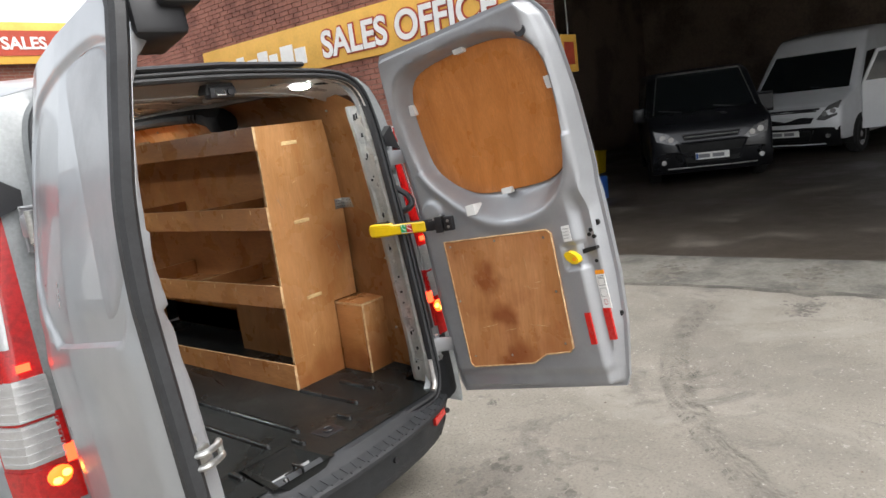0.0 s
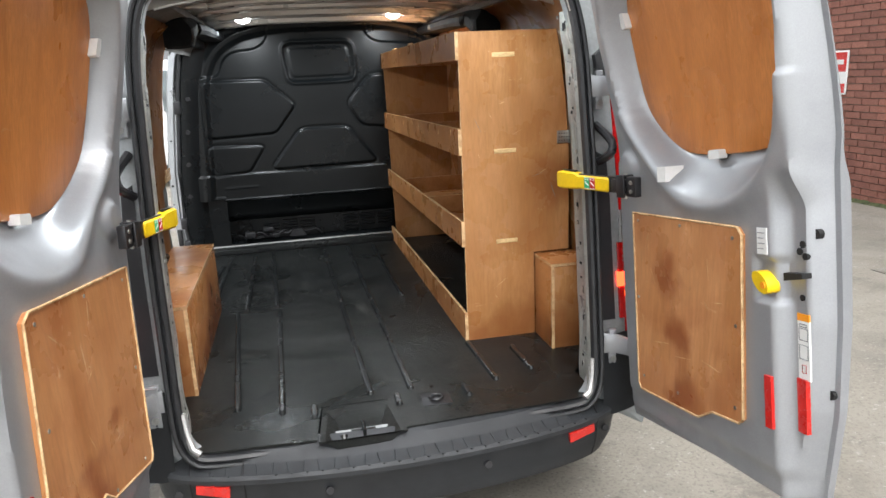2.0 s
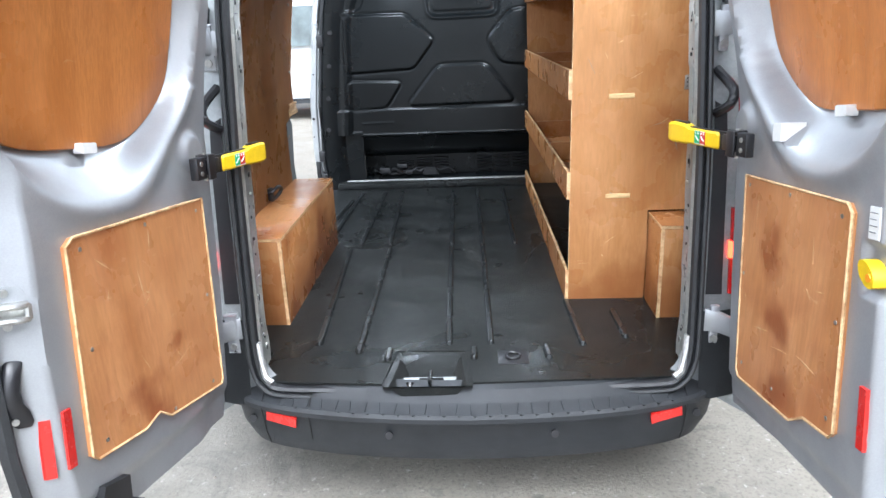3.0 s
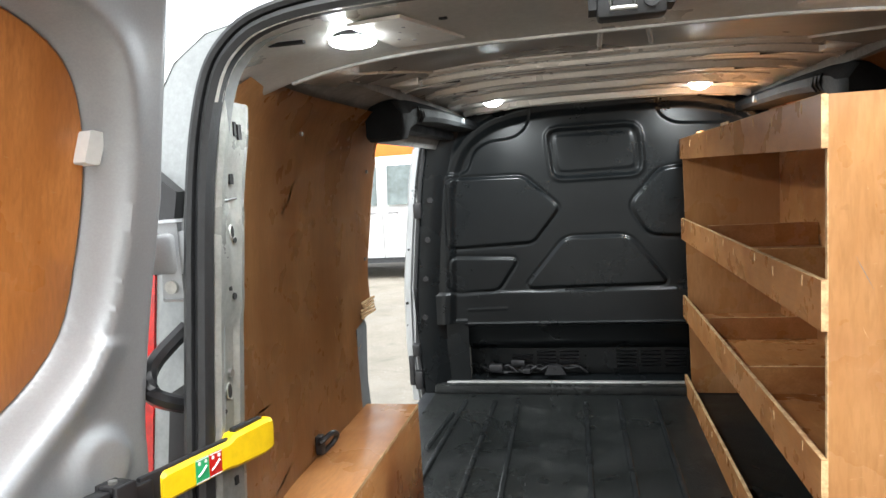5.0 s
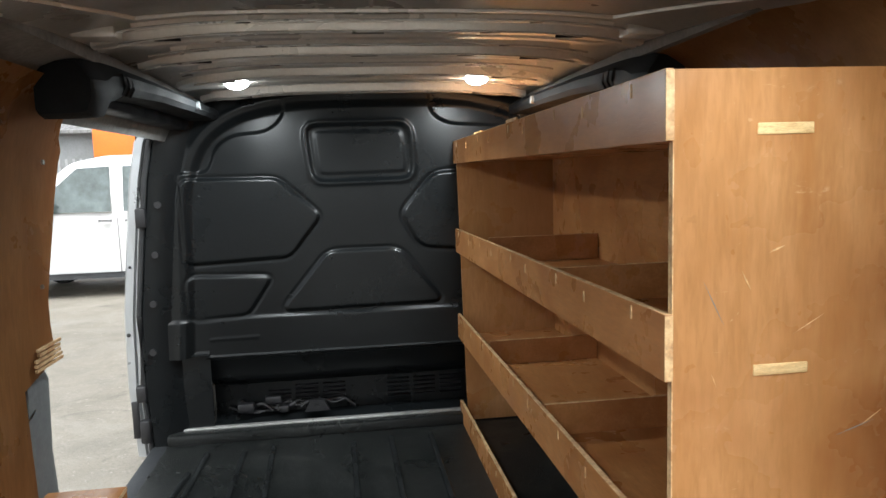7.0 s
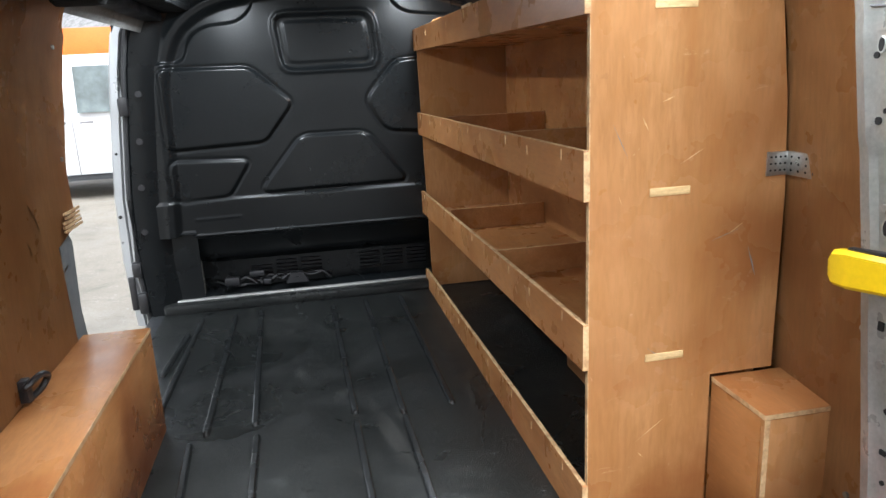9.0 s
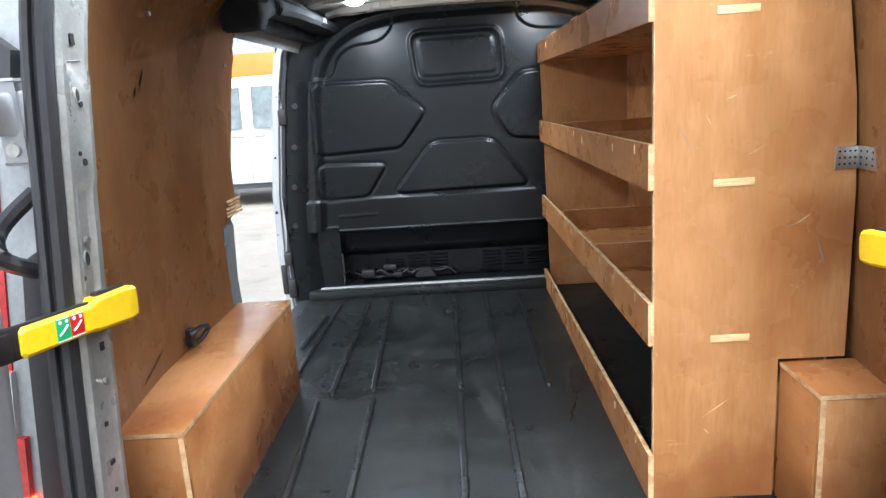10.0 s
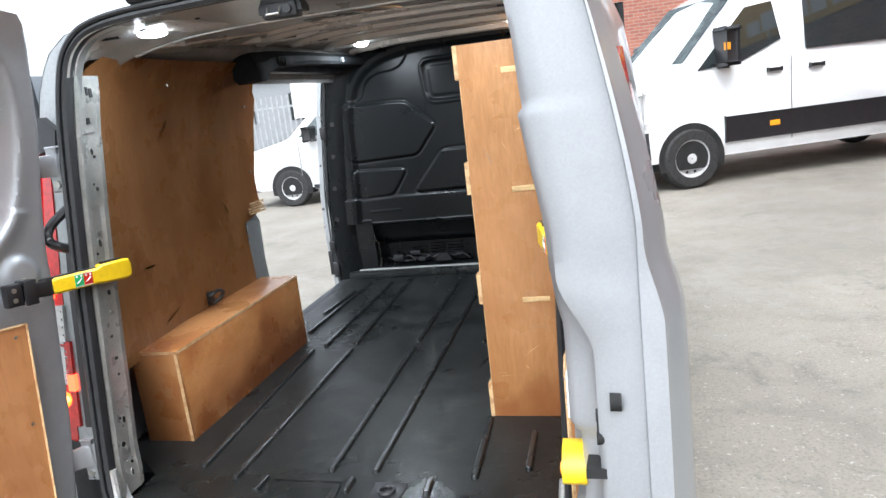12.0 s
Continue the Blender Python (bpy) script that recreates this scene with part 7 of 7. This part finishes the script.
        part("plate_bar", bm, INK, pl)
    bm = bmesh.new()
    box(bm, 0.225, 0.255, 0.1005, 0.103, plate + 0.008, plate + 0.1)
    part("plate_band", bm, BLUE, pl)


prof = [(0.1, 0.28), (0.0, 0.45), (0.02, 0.8), (0.12, 1.04), (0.82, 1.22), (1.5, 1.86), (2.0, 1.95), (4.7, 1.97), (4.92, 1.9), (4.97, 0.9), (4.95, 0.4), (4.85, 0.3)]
D1 = [([(1.0, 1.24), (1.6, 1.77), (2.05, 1.79), (2.1, 1.2)], GLASS_DARK)]
dark, ins = vehicle("parked_van", "charcoal panel van facing out of the dark garage", (10.2, 2.05), 116, 4.97, 1.96, 1.98, CHARCOAL, prof, D1, (0.95, 3.9), 0.33)
van_face(dark, 0.97, ((0.76, 1.225, 0.83), (1.42, 1.875, 0.7)), ((0.5, 0.76), (0.58, 0.72), (0.86, 0.8), (0.9, 0.98), (0.66, 0.9)), (0.46, 0.42, 0.88, 0.79), (0.55, 0.42, 0.74, 0.4), 0.45, CHARCOAL, STEEL)
prof = [(0.1, 0.35), (0.0, 0.55), (0.03, 0.9), (0.14, 1.02), (0.75, 1.25), (1.4, 1.95), (1.75, 2.3), (2.4, 2.4), (5.6, 2.42), (5.8, 2.3), (5.88, 0.9), (5.85, 0.5), (5.75, 0.35)]
W1 = [([(1.0, 1.3), (1.5, 1.88), (1.95, 1.92), (1.98, 1.3)], GLASS_DARK)]
tall, ins = vehicle("parked_van", "white high-roof van with its cab door open in the garage", (13.1, 1.6), 80, 5.88, 1.99, 2.4, WHITE_PAINT, prof, W1, (1.0, 4.6), 0.35, 1.3)
van_face(tall, 0.98, ((0.72, 1.275, 0.86), (1.4, 1.97, 0.76)), ((0.56, 0.74), (0.7, 0.72), (0.9, 0.8), (0.92, 1.06), (0.74, 0.98)), (0.6, 0.46, 0.95, 0.68), (0.5, 0.44, 0.55, 0.36), 0.45, BLACK, WHITE_PAINT)
bm = bmesh.new()
prism(bm, [(0.0, 0.45), (0.0, 1.3), (0.25, 1.9), (0.85, 1.95), (0.95, 1.3), (0.95, 0.45)], lambda p, d: V(-0.98 - p[0] * 0.8 - d * 0.6, -1.0 - p[0] * 0.6 + d * 0.8, p[1]), -0.03, 0.03)
part("cab_door", bm, WHITE_PAINT, tall, "open white cab door")
bm = bmesh.new()
prism(bm, [(0.06, 1.34), (0.28, 1.84), (0.8, 1.88), (0.86, 1.34)], lambda p, d: V(-0.98 - p[0] * 0.8 - d * 0.6, -1.0 - p[0] * 0.6 + d * 0.8, p[1]), -0.035, 0.035)
part("door_glass", bm, GLASS_DARK, tall)

# ---------------- the garage building ----------------
WX = 5.85            # face of the brick wall
GY = 2.55            # edge of the garage opening
bm = bmesh.new()
box(bm, WX + 0.02, WX + 0.5, GY + 0.012, 12.0, GZ - 0.1, 6.0)
box(bm, WX + 0.02, WX + 0.5, -15.0, GY + 0.012, 5.3, 6.0)
box(bm, WX + 0.02, WX + 0.5, -16.0, -15.0, GZ - 0.1, 6.0)
wall = part("wall_brick", bm, MORTAR)
tagged(wall, "red brick wall of the workshop building", "wall", kind="structure")
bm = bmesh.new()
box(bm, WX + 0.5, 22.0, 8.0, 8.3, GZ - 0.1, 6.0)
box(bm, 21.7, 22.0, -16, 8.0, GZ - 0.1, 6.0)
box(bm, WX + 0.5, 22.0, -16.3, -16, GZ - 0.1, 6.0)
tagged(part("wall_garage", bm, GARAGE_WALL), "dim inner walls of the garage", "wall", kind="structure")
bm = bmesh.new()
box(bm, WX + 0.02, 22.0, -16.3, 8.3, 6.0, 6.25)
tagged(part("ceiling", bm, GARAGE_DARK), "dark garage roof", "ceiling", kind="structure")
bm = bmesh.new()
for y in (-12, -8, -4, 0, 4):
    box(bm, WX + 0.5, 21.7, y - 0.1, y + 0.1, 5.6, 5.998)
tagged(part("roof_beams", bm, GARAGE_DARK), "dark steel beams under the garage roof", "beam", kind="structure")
# apron of damp concrete at the garage
bm = bmesh.new()
prism(bm, [(3.95, 2.3), (4.0, 1.55), (4.2, 0.3), (4.2, -0.6), (4.3, -14), (5.35, -14), (5.25, -0.8), (5.2, 1.2), (5.1, 2.3)], lambda p, d: V(p[0], p[1], d), GZ - 0.05, GZ + 0.006)
tagged(part("pavement_apron", bm, APRON), "dark damp concrete apron running into the garage", "pavement", kind="structure")

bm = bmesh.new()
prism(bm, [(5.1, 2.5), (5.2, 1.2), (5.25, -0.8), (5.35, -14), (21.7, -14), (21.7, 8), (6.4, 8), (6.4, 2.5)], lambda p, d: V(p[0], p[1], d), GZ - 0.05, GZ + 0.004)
tagged(part("floor", bm, GARAGE_FLOOR), "dark concrete floor of the garage with paler patches", "floor", kind="structure")
# ragged joint where the apron meets the yard
bm = bmesh.new()
rs = random.Random(3)
rows = []
for k in range(90):
    y = 1.9 - 0.09 * k
    xm = 4.2 - 0.12 * max(0, y - 0.3) + 0.012 * math.sin(k * 0.9)
    w0, w1 = 0.02 + 0.02 * rs.random(), 0.02 + 0.03 * rs.random() + (0.1 * math.exp(-((y + 0.7) / 0.12) ** 2))
    rows.append([V(xm - w1, y, GZ + 0.0015), V(xm - w1 * 0.6, y, GZ + 0.009), V(xm + w0 * 0.6, y, GZ + 0.011), V(xm + w0, y, GZ + 0.0015)])
loft(bm, rows, False)
tagged(part("pavement_joint", bm, DAMP), "dark grit-filled joint along the apron", "joint", kind="structure")

# tyre track, oil spots and loose stones on the yard
track = smooth_line([(3.75, -0.05, 0), (3.4, -0.06, 0), (3.0, -0.12, 0), (2.54, -0.25, 0), (2.13, -0.43, 0), (1.77, -0.68, 0), (1.5, -0.91, 0), (1.25, -1.12, 0), (0.85, -1.54, 0)], 14, False)
verts, faces = [], []
for i in range(len(track) - 1):
    p, q = track[i], track[i + 1]
    d = (q - p).normalized()
    n = V(-d.y, d.x, 0)
    for c in (-0.075, -0.045, -0.015, 0.015, 0.045, 0.075):
        if rs.random() < 0.42:
            continue
        a, w, l = p + n * c, 0.012, 0.021
        sk = d * (0.012 if c > 0 else -0.012)
        b = len(verts)
        for off in (n * -w - d * l * 0.5 - sk, n * w - d * l * 0.5 + sk, n * w + d * l * 0.5 + sk, n * -w + d * l * 0.5 - sk):
            verts.append(tuple(a + off + V(0, 0, GZ + 0.003)))
        faces.append((b, b + 1, b + 2, b + 3))
me = bpy.data.meshes.new("tyre_track")
me.from_pydata(verts, [], faces)
me.materials.append(TRACK)
tagged(new("tyre_track", me), "curved damp tyre track across the concrete", "tyre track", kind="stuff")
for x, y, r, e, n in ((1.54, 0.46, 0.03, 1.3, 40), (2.36, -0.44, 0.03, 2.0, 40), (3.8, -0.72, 0.1, 2.0, 120), (0.45, -0.25, 0.16, 2.6, 260), (-0.3, -0.2, 0.12, 2.4, 130), (0.85, 0.0, 0.12, 1.6, 160), (1.35, -1.6, 0.04, 1.5, 50), (4.6, 0.6, 0.18, 1.6, 160), (4.7, -0.6, 0.16, 2.0, 140)):
    bm = bmesh.new()
    ang = rs.uniform(-0.5, 0.5)
    for q in range(n):
        u, v = rs.gauss(0, r * e * 0.6), rs.gauss(0, r * 0.6)
        cx, cy = x + u * math.cos(ang) - v * math.sin(ang), y + u * math.sin(ang) + v * math.cos(ang)
        rad = r * (0.05 + 0.2 * rs.random() ** 2) + 0.003
        zq = GZ + 0.0012 + 0.00001 * q + (0.008 if cx > 4.15 else 0)
        ring = [bm.verts.new((cx + rad * rs.uniform(0.6, 1.4) * math.cos(k / 9 * math.tau), cy + rad * rs.uniform(0.5, 1.1) * math.sin(k / 9 * math.tau), zq)) for k in range(9)]
        bm.faces.new(ring)
    tagged(part("oil_spot", bm, TRACK if n > 100 else DAMP), "dark speckled oil stain on the concrete", "oil stain", "oil spots", "stuff")
verts, faces = [], []
for k in range(1500):
    x, y = rs.uniform(-3.5, 4.0), rs.uniform(-3.5, 3.5)
    if abs(x) < 0.95 and y > -0.1:
        continue
    r = 0.002 + 0.007 * rs.random() ** 4
    b = len(verts)
    for i in range(6):
        a = i / 6 * math.tau
        rr = r * rs.uniform(0.7, 1.2)
        verts.append((x + rr * math.cos(a), y + rr * math.sin(a), GZ))
    verts.append((x, y, GZ + r * 0.9))
    faces += [(b + i, b + (i + 1) % 6, b + 6) for i in range(6)]
me = bpy.data.meshes.new("loose_stones")
me.from_pydata(verts, [], faces)
me.materials.append(MORTAR)
tagged(new("loose_stones", me), "small loose stones scattered on the yard", "stones", kind="stuff")
# moss along the foot of the brick wall
bm = bmesh.new()
rows = []
for k in range(120):
    y = GY + 0.08 * k
    w = 0.05 + 0.05 * rs.random()
    rows.append([V(WX - w, y, GZ + 0.001), V(WX - w * 0.5, y, GZ + 0.012 + 0.008 * rs.random()), V(WX + 0.02, y, GZ + 0.03 + 0.02 * rs.random())])
loft(bm, rows, False)
tagged(part("moss_strip", bm, MOSS), "dark moss and weeds along the wall's foot", "moss", kind="stuff")
# small red and white plate on the wall
wp = thing("safety_sign", "small red and white safety sign on the brick wall", "sign")
bm = bmesh.new()
box(bm, WX - 0.02, WX - 0.008, 4.8, 5.06, 1.2, 1.68, bev=0.004)
part("sign_plate", bm, WHITE, wp)
bm = bmesh.new()
box(bm, WX - 0.024, WX - 0.0205, 4.82, 5.04, 1.45, 1.66)
box(bm, WX - 0.024, WX - 0.0205, 4.82, 5.04, 1.22, 1.32)
part("red_field", bm, RED, wp)
bm = bmesh.new()
box(bm, WX - 0.027, WX - 0.0245, 4.86, 5.0, 1.53, 1.58)
part("sign_bar", bm, WHITE, wp)

# yellow sign band on the brick wall
sign = thing("wall_sign", "long yellow sign band lettered in white on red", "sign")
bm = bmesh.new()
box(bm, WX - 0.06, WX - 0.004, 2.75, 9.4, 2.68, 3.36, bev=0.01)
part("sign_board", bm, SIGN_YELLOW, sign)


def lettering(text, size, material, parent, m, depth=0.01, shear=0.0, bold=0.012):
    cu = bpy.data.curves.new("lettering", "FONT")
    cu.body, cu.size, cu.extrude, cu.offset = text, size, depth, bold
    ob = bpy.data.objects.new("lettering", cu)
    me = bpy.data.meshes.new_from_object(ob)
    me.materials.clear()
    me.materials.append(material)
    o = new("lettering", me)
    o.parent = parent
    o.matrix_world = m
    return o


to_wall = Matrix(((0, 0, -1, WX - 0.066), (-1, 0, 0, 0), (0, 1, 0, 0), (0, 0, 0, 1)))
for txt, yy, sz in (("SALES OFFICE", 6.2, 0.53),):
    m = to_wall.copy()
    m.translation = (WX - 0.07, yy, 2.81)
    lettering(txt, sz, SIGN_RED, sign, m, 0.004, bold=0.035)
    m2 = m.copy()
    m2.translation = (WX - 0.082, yy, 2.81)
    lettering(txt, sz, WHITE, sign, m2, 0.006, bold=0.012)
for k, (a, b) in enumerate(((6.6, 6.85), (6.9, 7.2), (7.3, 7.5), (7.55, 7.8), (7.85, 8.1), (8.2, 8.4))):
    bm = bmesh.new()
    box(bm, WX - 0.078, WX - 0.0605, a, b, 2.8, 3.04 + 0.08 * (k % 2))
    part("sign_bar", bm, WHITE, sign)
# coping, and a drain pipe at the wall's end
bm = bmesh.new()
box(bm, WX - 0.06, WX + 0.56, -16, 12.05, 6.0, 6.12, bev=0.02)
tagged(part("trim_coping", bm, GREY_PANEL), "grey coping on the brick wall", "coping", kind="structure")
bm = bmesh.new()
tube(bm, [(WX - 0.07, 11.9, GZ), (WX - 0.07, 11.9, 5.2), (WX - 0.1, 11.9, 5.4), (WX - 0.3, 11.9, 5.6)], 0.06, 10)
tagged(part("drain_pipe", bm, GARAGE_DARK), "dark drain pipe on the brick wall", "pipe")

# low office building across the yard
office = thing("office_building", "low red brick office with a grey fascia", "building")
bm = bmesh.new()
box(bm, 1.0, 14.0, 16.0, 22.0, GZ - 0.1, 4.55)
part("wall", bm, BRICK_FAR, office)
bm = bmesh.new()
box(bm, 0.85, 14.1, 15.85, 22.1, 4.55, 5.0, bev=0.03)
part("fascia", bm, GREY_PANEL, office)
bm = bmesh.new()
box(bm, 2.2, 3.6, 15.95, 15.99, 0.9, 2.6)
part("window", bm, GLASS_DARK, office)
board = thing("arrow_sign", "yellow board with a red arrow and white lettering", "sign")
bm = bmesh.new()
box(bm, 4.1, 7.75, 15.78, 15.84, 4.12, 5.05, bev=0.01)
part("sign_board", bm, SIGN_YELLOW, board)
bm = bmesh.new()
prism(bm, [(4.35, 4.3), (6.85, 4.3), (6.85, 4.2), (7.6, 4.58), (6.85, 4.97), (6.85, 4.86), (4.35, 4.86)], lambda p, d: V(p[0], d, p[1]), 15.76, 15.778)
part("arrow", bm, SIGN_RED, board)
lettering("& SALES OFFICE", 0.38, WHITE, board, Matrix(((1, 0, 0, 4.5), (0, 0, -1, 15.752), (0, 1, 0, 4.45), (0, 0, 0, 1))), 0.006, bold=0.01)

# distance on the nearside: sheds, fence, orange hoarding, masts
shed = thing("shed_building", "long grey shed with a corrugated roof", "building")
bm = bmesh.new()
box(bm, -22, 1.5, 28, 40, GZ - 0.1, 3.6)
part("wall", bm, GREY_PANEL, shed)
bm = bmesh.new()
prism(bm, [(27.6, 3.5), (34, 5.1), (40.4, 3.5), (40.4, 3.62), (34, 5.24), (27.6, 3.62)], lambda p, d: V(d, p[0], p[1]), -22.3, 1.8)
part("roof", bm, ROOF_GREY, shed)
for k in range(6):
    bm = bmesh.new()
    box(bm, -20 + 3.4 * k, -18.4 + 3.4 * k, 27.96, 27.99, 1.4, 2.6)
    part("window", bm, GLASS_DARK, shed)
bm = bmesh.new()
box(bm, -8.4, -4.9, 24.0, 24.1, 1.9, 3.38, bev=0.02)
box(bm, -8.1, -8.0, 24.02, 24.08, GZ, 1.9)
box(bm, -5.3, -5.2, 24.02, 24.08, GZ, 1.9)
tagged(part("hoarding", bm, ORANGE_PANEL), "plain bright orange hoarding beyond the yard", "hoarding")
fence = thing("palisade_fence", "galvanised palisade fence at the yard's far side", "fence")
for k in range(150):
    x = -26 + 0.19 * k
    bm = bmesh.new()
    box(bm, x - 0.03, x + 0.03, 20.0, 20.02, GZ, 2.3)
    part("pale", bm, FENCE, fence)
bm = bmesh.new()
for z in (0.5, 1.9):
    box(bm, -26.1, 2.5, 20.021, 20.06, z, z + 0.06)
part("rail", bm, FENCE, fence)
for x, y, h in ((-9.2, 36, 7.5), (-11.0, 38, 9), (-13, 36, 8)):
    mast = thing("lattice_mast", "thin grey lattice mast", "mast", "masts")
    bm = bmesh.new()
    for dx, dy in ((-0.3, -0.3), (0.3, -0.3), (0.3, 0.3), (-0.3, 0.3)):
        tube(bm, [(x + dx, y + dy, GZ), (x + dx * 0.4, y + dy * 0.4, h)], 0.03, 5)
    part("legs", bm, FENCE, mast)
    bm = bmesh.new()
    for k in range(10):
        z0, z1 = h * k / 10, h * (k + 1) / 10
        f0, f1 = 1 - 0.6 * k / 10, 1 - 0.6 * (k + 1) / 10
        tube(bm, [(x - 0.3 * f0, y - 0.3 * f0, z0 + GZ), (x + 0.3 * f1, y - 0.3 * f1, z1)], 0.02, 4)
        tube(bm, [(x + 0.3 * f0, y - 0.3 * f0, z0 + GZ), (x - 0.3 * f1, y - 0.3 * f1, z1)], 0.02, 4)
    part("lattice", bm, FENCE, mast)
for x, z0, z1, w, mm in ((-8.7, 1.5, 2.7, 0.55, WHITE),):
    bm = bmesh.new()
    box(bm, x - w, x + w, 19.93, 19.96, z0, z1)
    tagged(part("notice_board", bm, mm), "plain notice board fixed to the fence", "notice board")

# things in the garage
bm = bmesh.new()
box(bm, 6.42, 6.95, 2.62, 3.1, GZ, 1.42, bev=0.02)
box(bm, 6.4, 6.97, 2.6, 3.12, 1.42, 1.46, bev=0.008)
locker = part("storage_locker", bm, BLACK)
tagged(locker, "tall black locker inside the garage mouth", "locker")
bm = bmesh.new()
box(bm, 6.66, 6.7, 2.6, 2.62, 0.7, 0.85, bev=0.004)
part("locker_handle", bm, STEEL, locker)
hs = thing("garage_sign", "yellow and red sign hanging in the garage", "sign")
bm = bmesh.new()
box(bm, 7.1, 7.5, 2.9, 2.93, 2.1, 2.6, bev=0.004)
part("sign_board", bm, SIGN_YELLOW, hs)
bm = bmesh.new()
box(bm, 7.14, 7.4, 2.893, 2.899, 2.2, 2.5)
part("sign_bar", bm, SIGN_RED, hs)
bm = bmesh.new()
tube(bm, [(7.3, 2.915, 2.6), (7.3, 2.915, 5.99)], 0.012, 6)
part("hanger_rod", bm, STEEL, hs)
bm = bmesh.new()
box(bm, 8.6, 9.1, 3.4, 3.75, GZ, 0.42, bev=0.02)
tagged(part("plastic_crate", bm, BLUE), "blue plastic crate on the garage floor", "crate")

for x, y, h, mm, nm, lab in ((12.6, 5.4, 0.5, YELLOW, "safety_barrier", "yellow plastic barrier on the garage floor"), (8.8, 6.9, 1.5, STEEL, "steel_post", "bare steel post in the garage"), (8.3, 6.4, 0.35, ORANGE, "plastic_tub", "small orange plastic tub")):
    bm = bmesh.new()
    if nm == "steel_post":
        cyl(bm, (x, y, GZ), (x, y, h + 0.9), 0.05, seg=12)
        box(bm, x - 0.12, x + 0.12, y - 0.12, y + 0.12, GZ, GZ + 0.02, bev=0.004)
    else:
        loft(bm, [[V(x + c * k, y + e * k, z) for c, e in ((-0.22, -0.16), (0.22, -0.16), (0.22, 0.16), (-0.22, 0.16))] for k, z in ((0.75, GZ), (0.95, h), (1.02, h), (1.02, h + 0.03), (0.9, h + 0.03), (0.7, GZ + 0.05))], True, True)
    tagged(part(nm, bm, mm), lab, nm.replace("_", " "))

# ---------------- bricks of the near wall ----------------
rng = random.Random(5)


def brick_mesh(l, w, h):
    bm = bmesh.new()
    box(bm, 0, w, 0, l, 0, h, bev=0.0)
    me = bpy.data.meshes.new("brick")
    bm.to_mesh(me)
    bm.free()
    me.materials.append(BRICK)
    return me


full_brick = brick_mesh(0.215, 0.03, 0.065)
rest = []
count = 0
for row in range(79):
    z = GZ + 0.01 + 0.075 * row
    y = GY + (0.1125 if row % 2 else 0.0)
    if row % 2:
        rest.append((GY, z, 0.1025))
    while y < 11.8:
        near = 2.5 < y < 5.0 and 0.5 < z < 2.1
        if near and count < 300:
            o = new("brick", full_brick)
            o.location = (WX - 0.004 + rng.uniform(-0.003, 0.003), y, z)
            o.parent = wall
            count += 1
        else:
            rest.append((y, z, 0.215))
        y += 0.225
verts, faces = [], []
for y, z, l in rest:
    x0, x1 = WX - 0.004 + rng.uniform(-0.003, 0.003), WX + 0.026
    b = len(verts)
    verts += [(x0, y, z), (x0, y + l, z), (x0, y + l, z + 0.065), (x0, y, z + 0.065), (x1, y, z), (x1, y + l, z), (x1, y + l, z + 0.065), (x1, y, z + 0.065)]
    faces += [(b + 3, b + 2, b + 1, b), (b, b + 1, b + 5, b + 4), (b + 2, b + 3, b + 7, b + 6), (b + 1, b + 2, b + 6, b + 5), (b, b + 4, b + 7, b + 3)]
# end face of the wall at the garage opening
for row in range(70):
    z = GZ + 0.01 + 0.075 * row
    x = WX - 0.004
    while x < WX + 0.48:
        l = 0.215 if row % 2 else 0.1025
        b = len(verts)
        x2 = min(x + l, WX + 0.498)
        verts += [(x, GY - 0.004, z), (x2, GY - 0.004, z), (x2, GY - 0.004, z + 0.065), (x, GY - 0.004, z + 0.065), (x, GY + 0.02, z), (x2, GY + 0.02, z), (x2, GY + 0.02, z + 0.065), (x, GY + 0.02, z + 0.065)]
        faces += [(b, b + 1, b + 2, b + 3), (b + 4, b, b + 3, b + 7), (b + 1, b + 5, b + 6, b + 2), (b + 3, b + 2, b + 6, b + 7)]
        x += l + 0.01
me = bpy.data.meshes.new("bricks")
me.from_pydata(verts, [], faces)
me.materials.append(BRICK)
o = new("bricks", me)
o.parent = wall
tagged(o, "weathered red facing bricks", kind="stuff")
